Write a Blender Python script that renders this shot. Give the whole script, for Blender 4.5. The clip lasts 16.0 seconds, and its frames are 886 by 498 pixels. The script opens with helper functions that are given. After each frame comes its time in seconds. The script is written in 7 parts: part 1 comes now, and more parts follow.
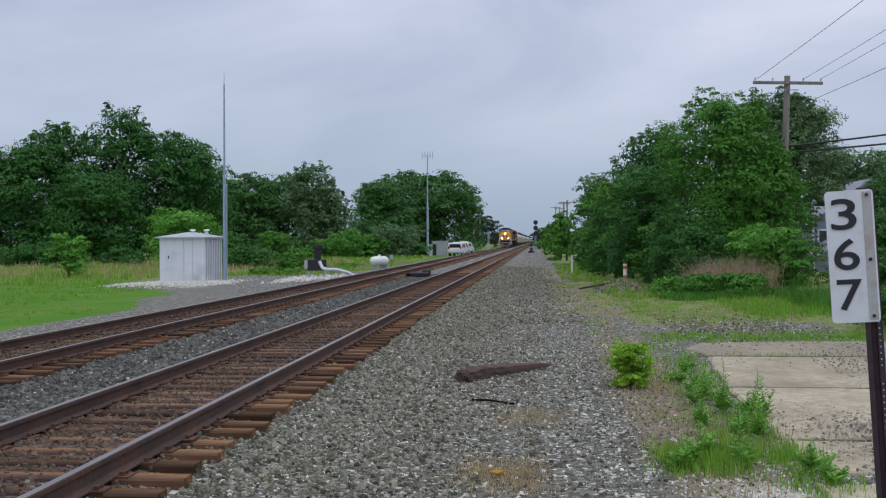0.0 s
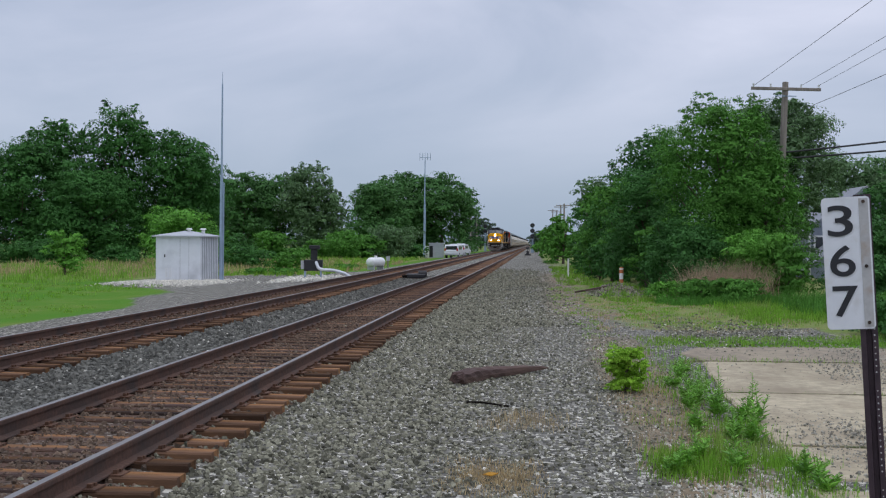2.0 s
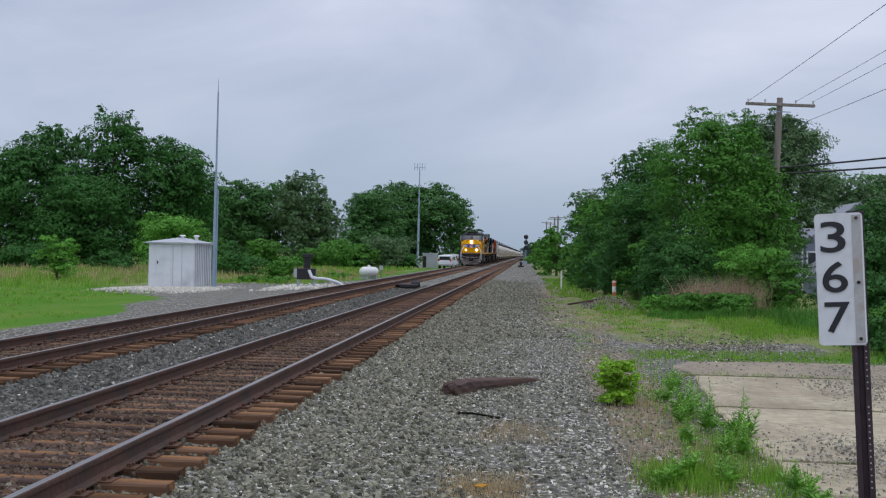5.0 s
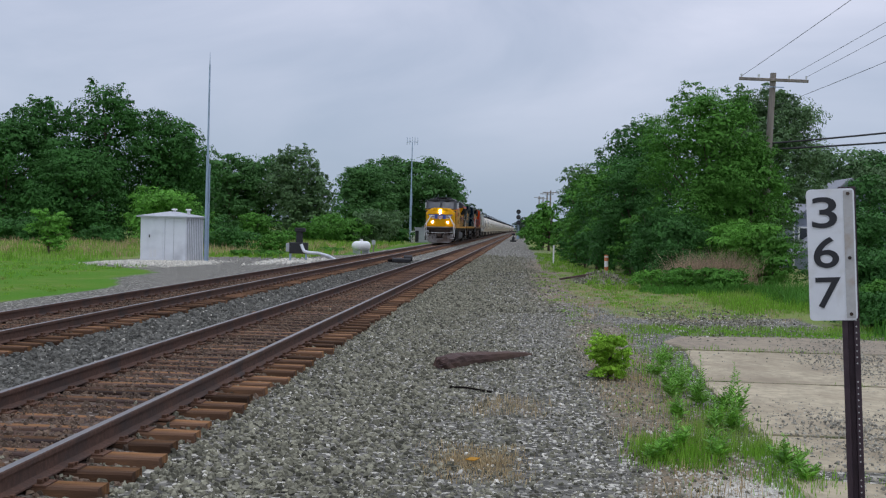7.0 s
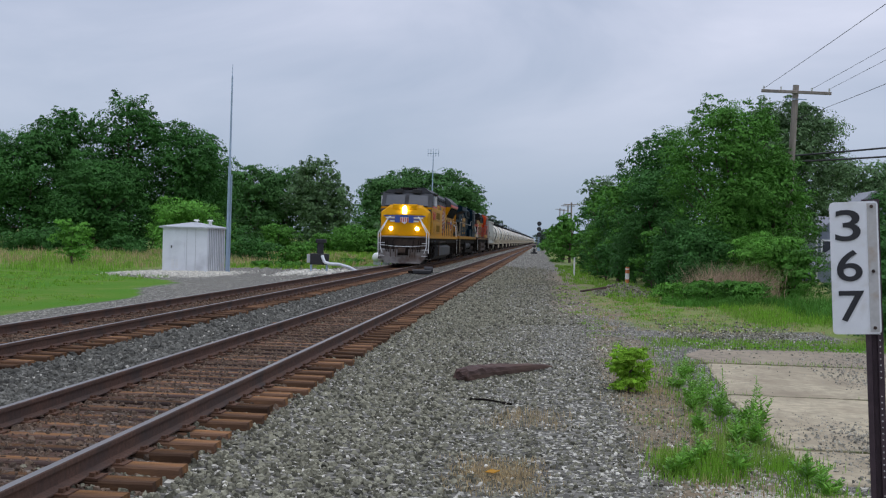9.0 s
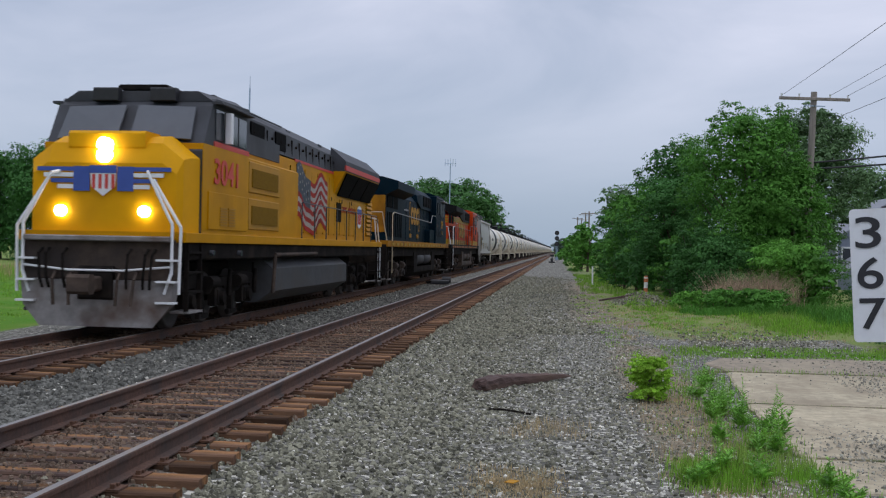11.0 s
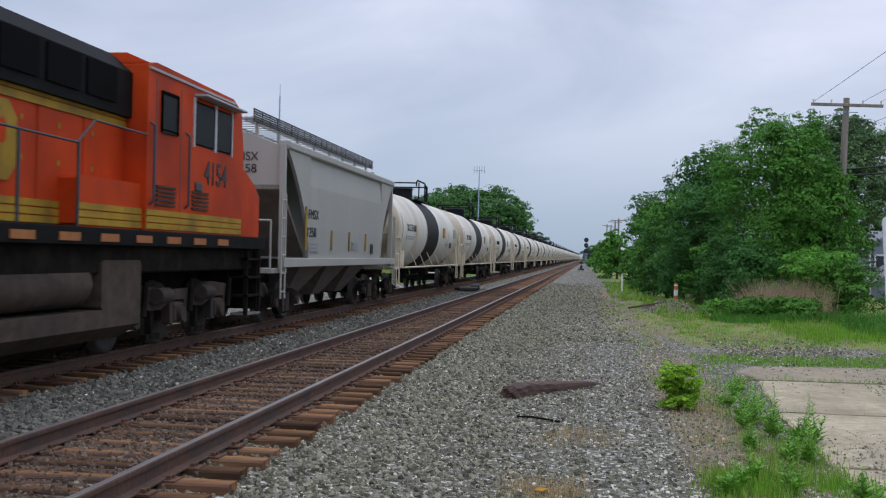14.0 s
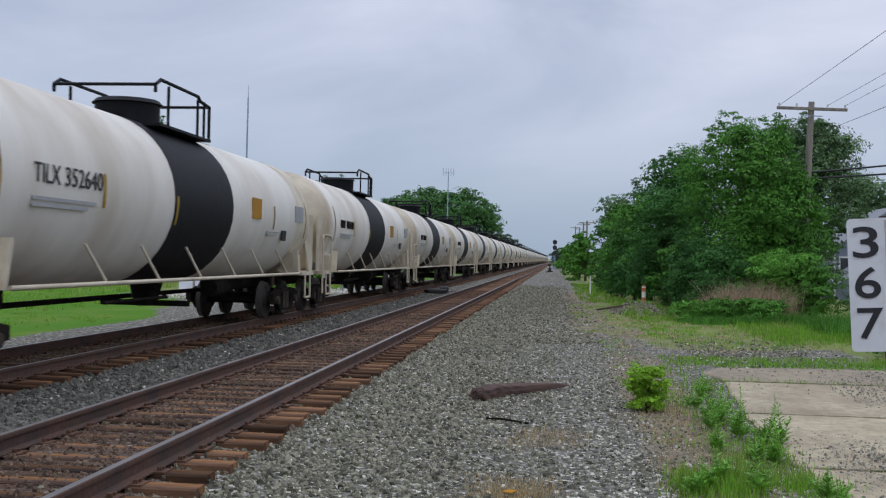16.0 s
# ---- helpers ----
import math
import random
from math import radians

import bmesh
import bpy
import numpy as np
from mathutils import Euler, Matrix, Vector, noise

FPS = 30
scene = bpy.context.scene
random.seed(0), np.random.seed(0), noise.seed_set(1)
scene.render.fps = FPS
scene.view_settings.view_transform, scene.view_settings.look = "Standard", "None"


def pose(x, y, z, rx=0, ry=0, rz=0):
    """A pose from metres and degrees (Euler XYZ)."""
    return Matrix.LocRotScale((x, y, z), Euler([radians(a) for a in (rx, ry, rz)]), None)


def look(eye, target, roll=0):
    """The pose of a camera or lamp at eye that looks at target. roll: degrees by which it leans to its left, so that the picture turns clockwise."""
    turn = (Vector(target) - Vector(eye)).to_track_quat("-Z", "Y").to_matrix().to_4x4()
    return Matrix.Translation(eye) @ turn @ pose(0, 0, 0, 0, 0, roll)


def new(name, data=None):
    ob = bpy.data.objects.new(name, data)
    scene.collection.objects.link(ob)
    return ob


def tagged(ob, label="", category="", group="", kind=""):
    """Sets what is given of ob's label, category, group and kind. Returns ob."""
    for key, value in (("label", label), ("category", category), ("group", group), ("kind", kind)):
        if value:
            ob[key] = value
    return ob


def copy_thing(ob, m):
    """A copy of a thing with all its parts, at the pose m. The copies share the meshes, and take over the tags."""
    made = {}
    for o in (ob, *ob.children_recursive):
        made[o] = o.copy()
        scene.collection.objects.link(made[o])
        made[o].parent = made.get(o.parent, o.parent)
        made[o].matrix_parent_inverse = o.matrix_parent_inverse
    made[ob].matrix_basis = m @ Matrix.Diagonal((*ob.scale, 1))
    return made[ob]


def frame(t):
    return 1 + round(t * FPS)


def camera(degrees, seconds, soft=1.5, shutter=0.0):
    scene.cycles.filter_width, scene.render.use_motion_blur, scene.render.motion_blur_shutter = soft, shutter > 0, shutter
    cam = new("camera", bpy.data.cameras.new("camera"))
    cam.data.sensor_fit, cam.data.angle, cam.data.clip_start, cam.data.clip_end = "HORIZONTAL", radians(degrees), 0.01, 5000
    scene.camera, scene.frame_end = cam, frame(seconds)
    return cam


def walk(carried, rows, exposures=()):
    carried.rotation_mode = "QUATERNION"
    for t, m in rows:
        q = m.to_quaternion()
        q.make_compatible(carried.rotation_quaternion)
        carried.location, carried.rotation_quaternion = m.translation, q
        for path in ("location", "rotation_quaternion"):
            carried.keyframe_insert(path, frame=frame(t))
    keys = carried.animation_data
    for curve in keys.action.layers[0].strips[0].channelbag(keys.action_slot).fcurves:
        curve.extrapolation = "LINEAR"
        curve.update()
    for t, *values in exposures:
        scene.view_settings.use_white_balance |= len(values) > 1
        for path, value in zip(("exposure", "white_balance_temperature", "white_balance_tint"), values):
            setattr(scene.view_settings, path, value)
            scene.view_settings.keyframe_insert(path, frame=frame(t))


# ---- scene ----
cam = camera(45.3, 16.0, soft=1.2, shutter=0.1)

# seconds, yaw, pitch, lean: a hand-held camera on one spot beside the line, 1.62 m above the rail tops
PATH = [
    (0.0, 5.13, -0.44, -0.31), (0.5, 5.11, -0.45, -0.20), (1.0, 4.67, -0.83, 0.60), (1.5, 4.45, -0.41, 0.30),
    (2.0, 4.95, -0.34, 0.37), (2.5, 4.55, -0.68, 0.57), (3.0, 4.45, -0.49, 0.70), (3.5, 4.50, -0.20, 0.70),
    (5.8, 4.60, 0.26, 1.36), (6.0, 4.52, -0.25, 1.26), (6.5, 4.43, -0.94, 1.24), (7.0, 4.19, -1.14, 1.34),
    (7.5, 4.51, -0.82, 1.29), (8.0, 4.65, -0.90, 1.59), (8.5, 4.96, -0.86, 1.53), (9.0, 5.30, -0.54, 1.54),
    (11.5, 6.86, 0.31, 0.96), (12.0, 8.11, 0.67, 1.17), (12.5, 8.80, 0.38, 1.07), (13.0, 8.68, 0.08, 0.89),
    (13.5, 8.19, 0.06, 1.10), (14.0, 7.81, 0.32, 1.22), (14.5, 7.49, 0.37, 1.15), (15.0, 7.14, 0.34, 0.92),
    (15.5, 6.72, 0.18, 0.71), (16.0, 6.14, 0.47, 1.22)]
EYE_Z = 1.625
walk(cam, [(t, pose(0, 0, EYE_Z, 90 + p, -r, y)) for t, y, p, r in PATH],
     [(0.0, 0.0), (11.6, 0.0), (12.4, 0.15), (14.4, 0.15), (14.9, 0.02), (16.0, 0.0)])

# ---- sky and sun: an overcast summer noon ----
world = bpy.data.worlds.new("sky")
scene.world = world
world.use_nodes = True
wn, wl = world.node_tree.nodes, world.node_tree.links
wn.clear()
w_out, w_bg = wn.new("ShaderNodeOutputWorld"), wn.new("ShaderNodeBackground")
sky = wn.new("ShaderNodeTexSky")
sky.sky_type, sky.sun_disc, sky.sun_elevation, sky.sun_rotation = "NISHITA", False, radians(72), radians(143)
dim = wn.new("ShaderNodeMix")
dim.data_type, dim.blend_type = "RGBA", "MULTIPLY"
dim.inputs["Factor"].default_value = 1.0
dim.inputs["B"].default_value = (0.1, 0.1, 0.1, 1)
tc, mp, cl, cr = (wn.new("ShaderNodeTexCoord"), wn.new("ShaderNodeMapping"), wn.new("ShaderNodeTexNoise"), wn.new("ShaderNodeValToRGB"))
mp.inputs["Scale"].default_value = (1.0, 1.0, 3.2)
mp.inputs["Rotation"].default_value = (0.12, 0.1, 0.5)
cl.inputs["Scale"].default_value, cl.inputs["Detail"].default_value, cl.inputs["Roughness"].default_value = 2.1, 6, 0.52
cl.inputs["Distortion"].default_value = 0.5
cr.color_ramp.elements[0].position, cr.color_ramp.elements[0].color = 0.30, (0.40, 0.475, 0.63, 1)
cr.color_ramp.elements[1].position, cr.color_ramp.elements[1].color = 0.68, (0.745, 0.778, 0.935, 1)
sep, hz, hm = wn.new("ShaderNodeSeparateXYZ"), wn.new("ShaderNodeMapRange"), wn.new("ShaderNodeMix")
hz.inputs["From Min"].default_value, hz.inputs["From Max"].default_value = 0.0, 0.20
hm.data_type = "RGBA"
hm.inputs["A"].default_value = (0.342, 0.435, 0.575, 1)
mx = wn.new("ShaderNodeMix")
mx.data_type = "RGBA"
mx.inputs["Factor"].default_value = 0.90
wl.new(tc.outputs["Generated"], mp.inputs["Vector"])
wl.new(mp.outputs[0], cl.inputs["Vector"])
wl.new(cl.outputs["Fac"], cr.inputs["Fac"])
wl.new(tc.outputs["Generated"], sep.inputs[0])
wl.new(sep.outputs["Z"], hz.inputs["Value"])
wl.new(hz.outputs[0], hm.inputs["Factor"])
wl.new(cr.outputs[0], hm.inputs["B"])
wl.new(sky.outputs[0], dim.inputs["A"])
wl.new(dim.outputs["Result"], mx.inputs["A"])
wl.new(hm.outputs["Result"], mx.inputs["B"])
wl.new(mx.outputs["Result"], w_bg.inputs["Color"])
# an overcast sky grows brighter towards the zenith
zen = wn.new("ShaderNodeMapRange")
zen.inputs["From Min"].default_value, zen.inputs["From Max"].default_value = 0.25, 0.9
zen.inputs["To Min"].default_value, zen.inputs["To Max"].default_value = 1.0, 1.75
wl.new(sep.outputs["Z"], zen.inputs["Value"])
wl.new(zen.outputs[0], w_bg.inputs["Strength"])
wl.new(w_bg.outputs[0], w_out.inputs[0])

sun = new("sun", bpy.data.lights.new("sun", "SUN"))
sun.data.energy, sun.data.angle, sun.data.color = 0.5, radians(30), (1.0, 0.96, 0.9)
sun.matrix_world = look((30, -40, 150), (0, 0, 0))

# ---- materials ----


def mat(name, base, rough=0.7, metal=0.0, var=0.25, scale=6.0, bump=0.0, second=None, patch=0.8, amount=0.5,
        rand=0.0, island=0.0, emit=0.0, translucent=0.0, stretch=(1, 1, 1), spec=0.5):
    """A surface with grain, larger stains of a second colour, and a random shift from piece to piece."""
    m = bpy.data.materials.new(name)
    m.use_nodes = True
    nt, ln = m.node_tree.nodes, m.node_tree.links
    b = nt["Principled BSDF"]
    b.inputs["Roughness"].default_value, b.inputs["Metallic"].default_value = rough, metal
    b.inputs["Specular IOR Level"].default_value = spec
    co, mpn = nt.new("ShaderNodeTexCoord"), nt.new("ShaderNodeMapping")
    mpn.inputs["Scale"].default_value = stretch
    ln.new(co.outputs["Object"], mpn.inputs["Vector"])
    n1 = nt.new("ShaderNodeTexNoise")
    n1.inputs["Scale"].default_value, n1.inputs["Detail"].default_value, n1.inputs["Roughness"].default_value = scale, 5, 0.65
    ln.new(mpn.outputs[0], n1.inputs["Vector"])
    ramp = nt.new("ShaderNodeValToRGB")
    ramp.color_ramp.elements[0].position, ramp.color_ramp.elements[1].position = 0.3, 0.7
    ramp.color_ramp.elements[0].color = (*[c * (1 - var) for c in base], 1)
    ramp.color_ramp.elements[1].color = (*[min(1, c * (1 + var)) for c in base], 1)
    ln.new(n1.outputs["Fac"], ramp.inputs["Fac"])
    colour = ramp.outputs[0]
    if second:
        n2, r2, x2 = nt.new("ShaderNodeTexNoise"), nt.new("ShaderNodeMapRange"), nt.new("ShaderNodeMix")
        n2.inputs["Scale"].default_value, n2.inputs["Detail"].default_value = patch, 4
        ln.new(mpn.outputs[0], n2.inputs["Vector"])
        r2.inputs["From Min"].default_value, r2.inputs["From Max"].default_value = 0.65 - amount * 0.4, 0.85 - amount * 0.3
        ln.new(n2.outputs["Fac"], r2.inputs["Value"])
        x2.data_type = "RGBA"
        ln.new(r2.outputs[0], x2.inputs["Factor"])
        ln.new(colour, x2.inputs["A"])
        x2.inputs["B"].default_value = (*second, 1)
        colour = x2.outputs["Result"]
    if rand or island:
        if rand:
            src = nt.new("ShaderNodeObjectInfo").outputs["Random"]
        else:
            src = nt.new("ShaderNodeNewGeometry").outputs["Random Per Island"]
        mr, hs = nt.new("ShaderNodeMapRange"), nt.new("ShaderNodeHueSaturation")
        mr.inputs["To Min"].default_value, mr.inputs["To Max"].default_value = 1 - (rand or island), 1 + (rand or island)
        ln.new(src, mr.inputs["Value"])
        ln.new(mr.outputs[0], hs.inputs["Value"])
        ln.new(colour, hs.inputs["Color"])
        colour = hs.outputs[0]
    ln.new(colour, b.inputs["Base Color"])
    if bump:
        bp = nt.new("ShaderNodeBump")
        bp.inputs["Strength"].default_value, bp.inputs["Distance"].default_value = bump, 0.02
        ln.new(n1.outputs["Fac"], bp.inputs["Height"])
        ln.new(bp.outputs[0], b.inputs["Normal"])
    if emit:
        b.inputs["Emission Color"].default_value, b.inputs["Emission Strength"].default_value = (*base, 1), emit
    if translucent:
        tl, sh = nt.new("ShaderNodeBsdfTranslucent"), nt.new("ShaderNodeMixShader")
        ln.new(colour, tl.inputs["Color"])
        sh.inputs[0].default_value = translucent
        ln.new(b.outputs[0], sh.inputs[1])
        ln.new(tl.outputs[0], sh.inputs[2])
        ln.new(sh.outputs[0], nt["Material Output"].inputs["Surface"])
    return m


RAIL_SIDE = mat("rail_rust", (0.098, 0.050, 0.033), 0.9, 0.0, 0.35, 25, 0.3, (0.05, 0.035, 0.03), 2, 0.5)
RAIL_TOP = mat("rail_polished", (0.25, 0.235, 0.225), 0.45, 0.8, 0.2, 3, 0, (0.25, 0.2, 0.18), 1, 0.4, stretch=(1, 0.1, 1))
TIE = mat("tie_wood", (0.225, 0.110, 0.044), 0.95, 0, 0.55, 9, 0.9, (0.065, 0.043, 0.036), 1.8, 0.72, rand=0.6, stretch=(0.25, 2.5, 1), spec=0.15)
TIE_FAR = mat("tie_wood_joined", (0.22, 0.11, 0.05), 0.9, 0, 0.4, 9, 0.4, (0.08, 0.05, 0.04), 1.3, 0.5, island=0.4, stretch=(0.25, 2.5, 1))
REFLECT_DULL = mat("reflector_dull", (0.34, 0.12, 0.03), 0.6, 0, 0.2, 5, 0)
PLATE = mat("plate_rust", (0.12, 0.06, 0.035), 0.85, 0.3, 0.4, 20, 0.3)
STONE = mat("ballast_stone", (0.200, 0.191, 0.138), 0.9, 0, 0.3, 40, 0.2, island=0.68, spec=0.2)
STONE_DARK = mat("ballast_dark", (0.13, 0.126, 0.108), 0.9, 0, 0.3, 40, 0.2, island=0.55, spec=0.2)
STONE_BROWN = mat("stained_stone", (0.135, 0.092, 0.062), 0.95, 0, 0.3, 30, 0.2, island=0.5)
STONE_PALE = mat("limestone", (0.60, 0.57, 0.49), 0.9, 0, 0.25, 30, 0.2, island=0.3)
STONE_WARM = mat("slab_stone", (0.31, 0.29, 0.235), 0.9, 0, 0.3, 40, 0.2, island=0.55, spec=0.2)
CONCRETE = mat("concrete", (0.41, 0.345, 0.23), 0.9, 0, 0.3, 7, 0.35, (0.27, 0.215, 0.14), 0.7, 0.5, rand=0.06)
CONCRETE_OLD = mat("concrete_stained", (0.27, 0.22, 0.155), 0.95, 0, 0.3, 7, 0.35, (0.36, 0.30, 0.20), 0.9, 0.4)
GRASS = mat("grass_blade", (0.20, 0.39, 0.045), 0.8, 0, 0.3, 3, 0, (0.30, 0.38, 0.11), 0.5, 0.4, island=0.35, translucent=0.35, spec=0.1)
WEED = mat("weed_leaf", (0.20, 0.43, 0.055), 0.6, 0, 0.3, 5, 0, island=0.35, translucent=0.3)
STRAW = mat("dry_stalk", (0.46, 0.35, 0.19), 0.85, 0, 0.3, 8, 0, island=0.4, translucent=0.2)
# weathered gold, also darkened to carry the shade on the sill
GOLD_DULL = mat("gold_weathered_shaded", (0.36, 0.155, 0.010), 0.6, 0, 0.2, 3, 0, (0.17, 0.075, 0.01), 0.8, 0.5, spec=0.12)
FUEL_GREY = mat("fuel_tank_grey", (0.068, 0.068, 0.07), 0.65, 0, 0.2, 3, 0.05, (0.065, 0.058, 0.052), 0.8, 0.45, spec=0.2)
# body yellow darkened: the shade inside intakes and louvres is in the colour
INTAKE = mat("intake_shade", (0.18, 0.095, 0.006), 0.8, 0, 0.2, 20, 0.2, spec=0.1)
BROWN_TWIG = mat("dead_brush", (0.40, 0.29, 0.19), 0.9, 0, 0.3, 5, 0, island=0.45)
LEAF = mat("leaf_mid", (0.088, 0.235, 0.036), 0.6, 0, 0.35, 0.7, 0, island=0.2, translucent=0.12, spec=0.1)
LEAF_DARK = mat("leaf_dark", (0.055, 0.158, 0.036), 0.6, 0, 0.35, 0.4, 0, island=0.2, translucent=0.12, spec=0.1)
# paler copy of the dark leaf, with distance haze put into the colour
LEAF_FAR = mat("leaf_far_hazed", (0.074, 0.180, 0.05), 0.6, 0, 0.35, 0.4, 0, island=0.2, translucent=0.12, spec=0.1)
LEAF_LIGHT = mat("leaf_light", (0.125, 0.32, 0.045), 0.6, 0, 0.3, 0.8, 0, island=0.25, translucent=0.18, spec=0.12)
LEAF_BRIGHT = mat("leaf_young", (0.28, 0.50, 0.05), 0.65, 0, 0.3, 3, 0, island=0.35, translucent=0.35, spec=0.1)
LEAF_GREY = mat("leaf_silvery", (0.115, 0.205, 0.082), 0.55, 0, 0.3, 0.8, 0, island=0.35, translucent=0.25, spec=0.2)
# greyed green: the haze over remote scrub and woods is part of the colour
LEAF_HAZE = mat("leaf_distant_hazed", (0.075, 0.115, 0.075), 0.8, 0, 0.25, 0.3, 0, island=0.35, translucent=0.2, spec=0.1)
BARK = mat("bark", (0.10, 0.075, 0.055), 0.95, 0, 0.35, 12, 0.6, stretch=(1, 1, 0.2))
POLE_WOOD = mat("pole_wood", (0.27, 0.23, 0.20), 0.9, 0, 0.25, 10, 0.4, (0.16, 0.14, 0.125), 1, 0.4, stretch=(2, 2, 0.1))
LOG_WOOD = mat("old_timber", (0.085, 0.05, 0.042), 0.85, 0, 0.5, 12, 0.6, (0.14, 0.085, 0.06), 2, 0.4, stretch=(0.3, 3, 3))
ALU = mat("white_sheet_metal", (0.72, 0.735, 0.77), 0.5, 0.1, 0.05, 2, 0, (0.52, 0.53, 0.56), 0.8, 0.35)
ALU_GREY = mat("grey_sheet_metal", (0.45, 0.46, 0.48), 0.5, 0.25, 0.1, 3, 0)
GALV = mat("galvanised", (0.34, 0.43, 0.54), 0.5, 0.4, 0.1, 4, 0)
BLACK = mat("black_paint", (0.018, 0.018, 0.02), 0.55, 0.1, 0.3, 8, 0)
WHITE = mat("white_paint", (0.78, 0.78, 0.76), 0.5, 0, 0.05, 3, 0)
SIGN_WHITE = mat("sign_enamel", (0.76, 0.77, 0.78), 0.45, 0, 0.04, 8, 0, (0.55, 0.52, 0.47), 6, 0.25)
SIGN_EDGE = mat("sign_bare_strip", (0.48, 0.47, 0.45), 0.6, 0, 0.12, 20, 0, (0.38, 0.28, 0.2), 9, 0.35)
SIGN_BLACK = mat("sign_black", (0.02, 0.02, 0.024), 0.5, 0, 0.2, 10, 0)
POST_BROWN = mat("post_brown", (0.055, 0.035, 0.042), 0.6, 0.3, 0.25, 14, 0.1)
ORANGE = mat("marker_orange", (0.55, 0.17, 0.06), 0.6, 0, 0.15, 5, 0)
TANK_PAINT = mat("tank_white", (0.72, 0.685, 0.61), 0.55, 0, 0.05, 1.5, 0.02, (0.52, 0.46, 0.37), 0.55, 0.38, rand=0.08, stretch=(1, 1, 0.35))
TANK_BUFF = mat("tank_buff", (0.60, 0.53, 0.40), 0.6, 0, 0.12, 2, 0, (0.40, 0.31, 0.22), 0.8, 0.4)
TANK_BLACK = mat("tank_band", (0.012, 0.012, 0.014), 0.6, 0, 0.3, 4, 0, spec=0.15)
HOPPER_GREY = mat("hopper_grey", (0.37, 0.36, 0.325), 0.55, 0, 0.06, 2, 0.03, (0.34, 0.335, 0.31), 0.4, 0.4, stretch=(1, 1, 0.3))
HOPPER_DARK = mat("hopper_brown_grey", (0.125, 0.105, 0.09), 0.8, 0, 0.25, 3, 0)
PILOT_GREY = mat("pilot_grey", (0.24, 0.225, 0.215), 0.75, 0, 0.25, 4, 0.1, (0.12, 0.085, 0.068), 1.5, 0.5, spec=0.2)
GLASS_DARK = mat("dull_window_glass", (0.008, 0.011, 0.012), 0.4, 0, 0.05, 2, 0, spec=0.06)
UNDER = mat("running_gear", (0.015, 0.0125, 0.011), 0.9, 0.0, 0.4, 5, 0.3, (0.036, 0.028, 0.022), 1.5, 0.4, spec=0.05)
UNDER_BROWN = mat("running_gear_dusty", (0.075, 0.054, 0.042), 0.9, 0, 0.35, 4, 0.3, (0.04, 0.033, 0.03), 1.2, 0.45, spec=0.2)
WHEEL = mat("wheel_steel", (0.05, 0.041, 0.035), 0.75, 0.1, 0.3, 6, 0)
# nose yellow, a brighter value than the flank yellow
NOSE_YELLOW = mat("nose_yellow_bright", (0.66, 0.315, 0.003), 0.5, 0, 0.06, 1.5, 0.02, (0.56, 0.26, 0.005), 0.7, 0.3, spec=0.1)
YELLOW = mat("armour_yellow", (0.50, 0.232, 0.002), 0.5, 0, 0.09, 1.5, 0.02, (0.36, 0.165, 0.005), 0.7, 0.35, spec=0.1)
GREY_LOCO = mat("harbour_grey", (0.060, 0.062, 0.069), 0.55, 0, 0.15, 2, 0, (0.04, 0.04, 0.042), 0.8, 0.45, spec=0.15)
RED = mat("stripe_red", (0.55, 0.045, 0.03), 0.5, 0, 0.1, 3, 0)
BLUE_LOCO = mat("dark_blue", (0.0025, 0.012, 0.021), 0.5, 0, 0.25, 1.5, 0.02, (0.006, 0.016, 0.022), 0.7, 0.4, spec=0.03)
GOLD = mat("gold_yellow", (0.42, 0.20, 0.012), 0.55, 0, 0.1, 3, 0, (0.36, 0.19, 0.03), 1, 0.4, spec=0.2)
ORANGE_LOCO = mat("heritage_orange", (0.50, 0.052, 0.009), 0.55, 0, 0.12, 1.5, 0.02, (0.30, 0.034, 0.012), 0.7, 0.5, spec=0.1)
PUMPKIN_YELLOW = mat("stripe_yellow", (0.38, 0.23, 0.018), 0.55, 0, 0.2, 3, 0, (0.19, 0.115, 0.022), 1.4, 0.55, spec=0.2)
DARK_GREEN = mat("roof_black_green", (0.009, 0.009, 0.009), 0.7, 0, 0.25, 3, 0, spec=0.08)
RAILING_WHITE = mat("railing_white", (0.72, 0.72, 0.72), 0.5, 0, 0.05, 3, 0)
RAILING_TAN = mat("railing_tan", (0.45, 0.36, 0.24), 0.6, 0, 0.15, 4, 0)
RAILING_DARK = mat("railing_dark", (0.05, 0.055, 0.065), 0.5, 0.2, 0.15, 4, 0)
GLASS = mat("window_glass", (0.03, 0.035, 0.04), 0.08, 0, 0.05, 2, 0, spec=0.9)
GLASS_PALE = mat("windshield_glass", (0.07, 0.074, 0.082), 0.1, 0, 0.1, 1.5, 0, spec=0.6)
GRILLE = mat("radiator_grille", (0.005, 0.005, 0.005), 0.8, 0.0, 0.4, 30, 0.2, spec=0.05)
LAMP_ON = mat("lamp_lit", (1.0, 0.95, 0.80), 0.3, 0, 0.0, 1, 0, emit=13)
FLAG_BLUE = mat("flag_blue", (0.018, 0.028, 0.045), 0.5, 0, 0.2, 3, 0)
FLAG_WHITE = mat("flag_white", (0.33, 0.30, 0.26), 0.5, 0, 0.15, 3, 0)
FLAG_RED = mat("flag_red", (0.33, 0.028, 0.02), 0.6, 0, 0.25, 3, 0, (0.16, 0.018, 0.016), 1.5, 0.45, spec=0.1)
BADGE_BLUE = mat("badge_blue", (0.04, 0.08, 0.32), 0.5, 0, 0.1, 3, 0)
SIDING = mat("house_siding", (0.27, 0.30, 0.36), 0.7, 0, 0.06, 3, 0)
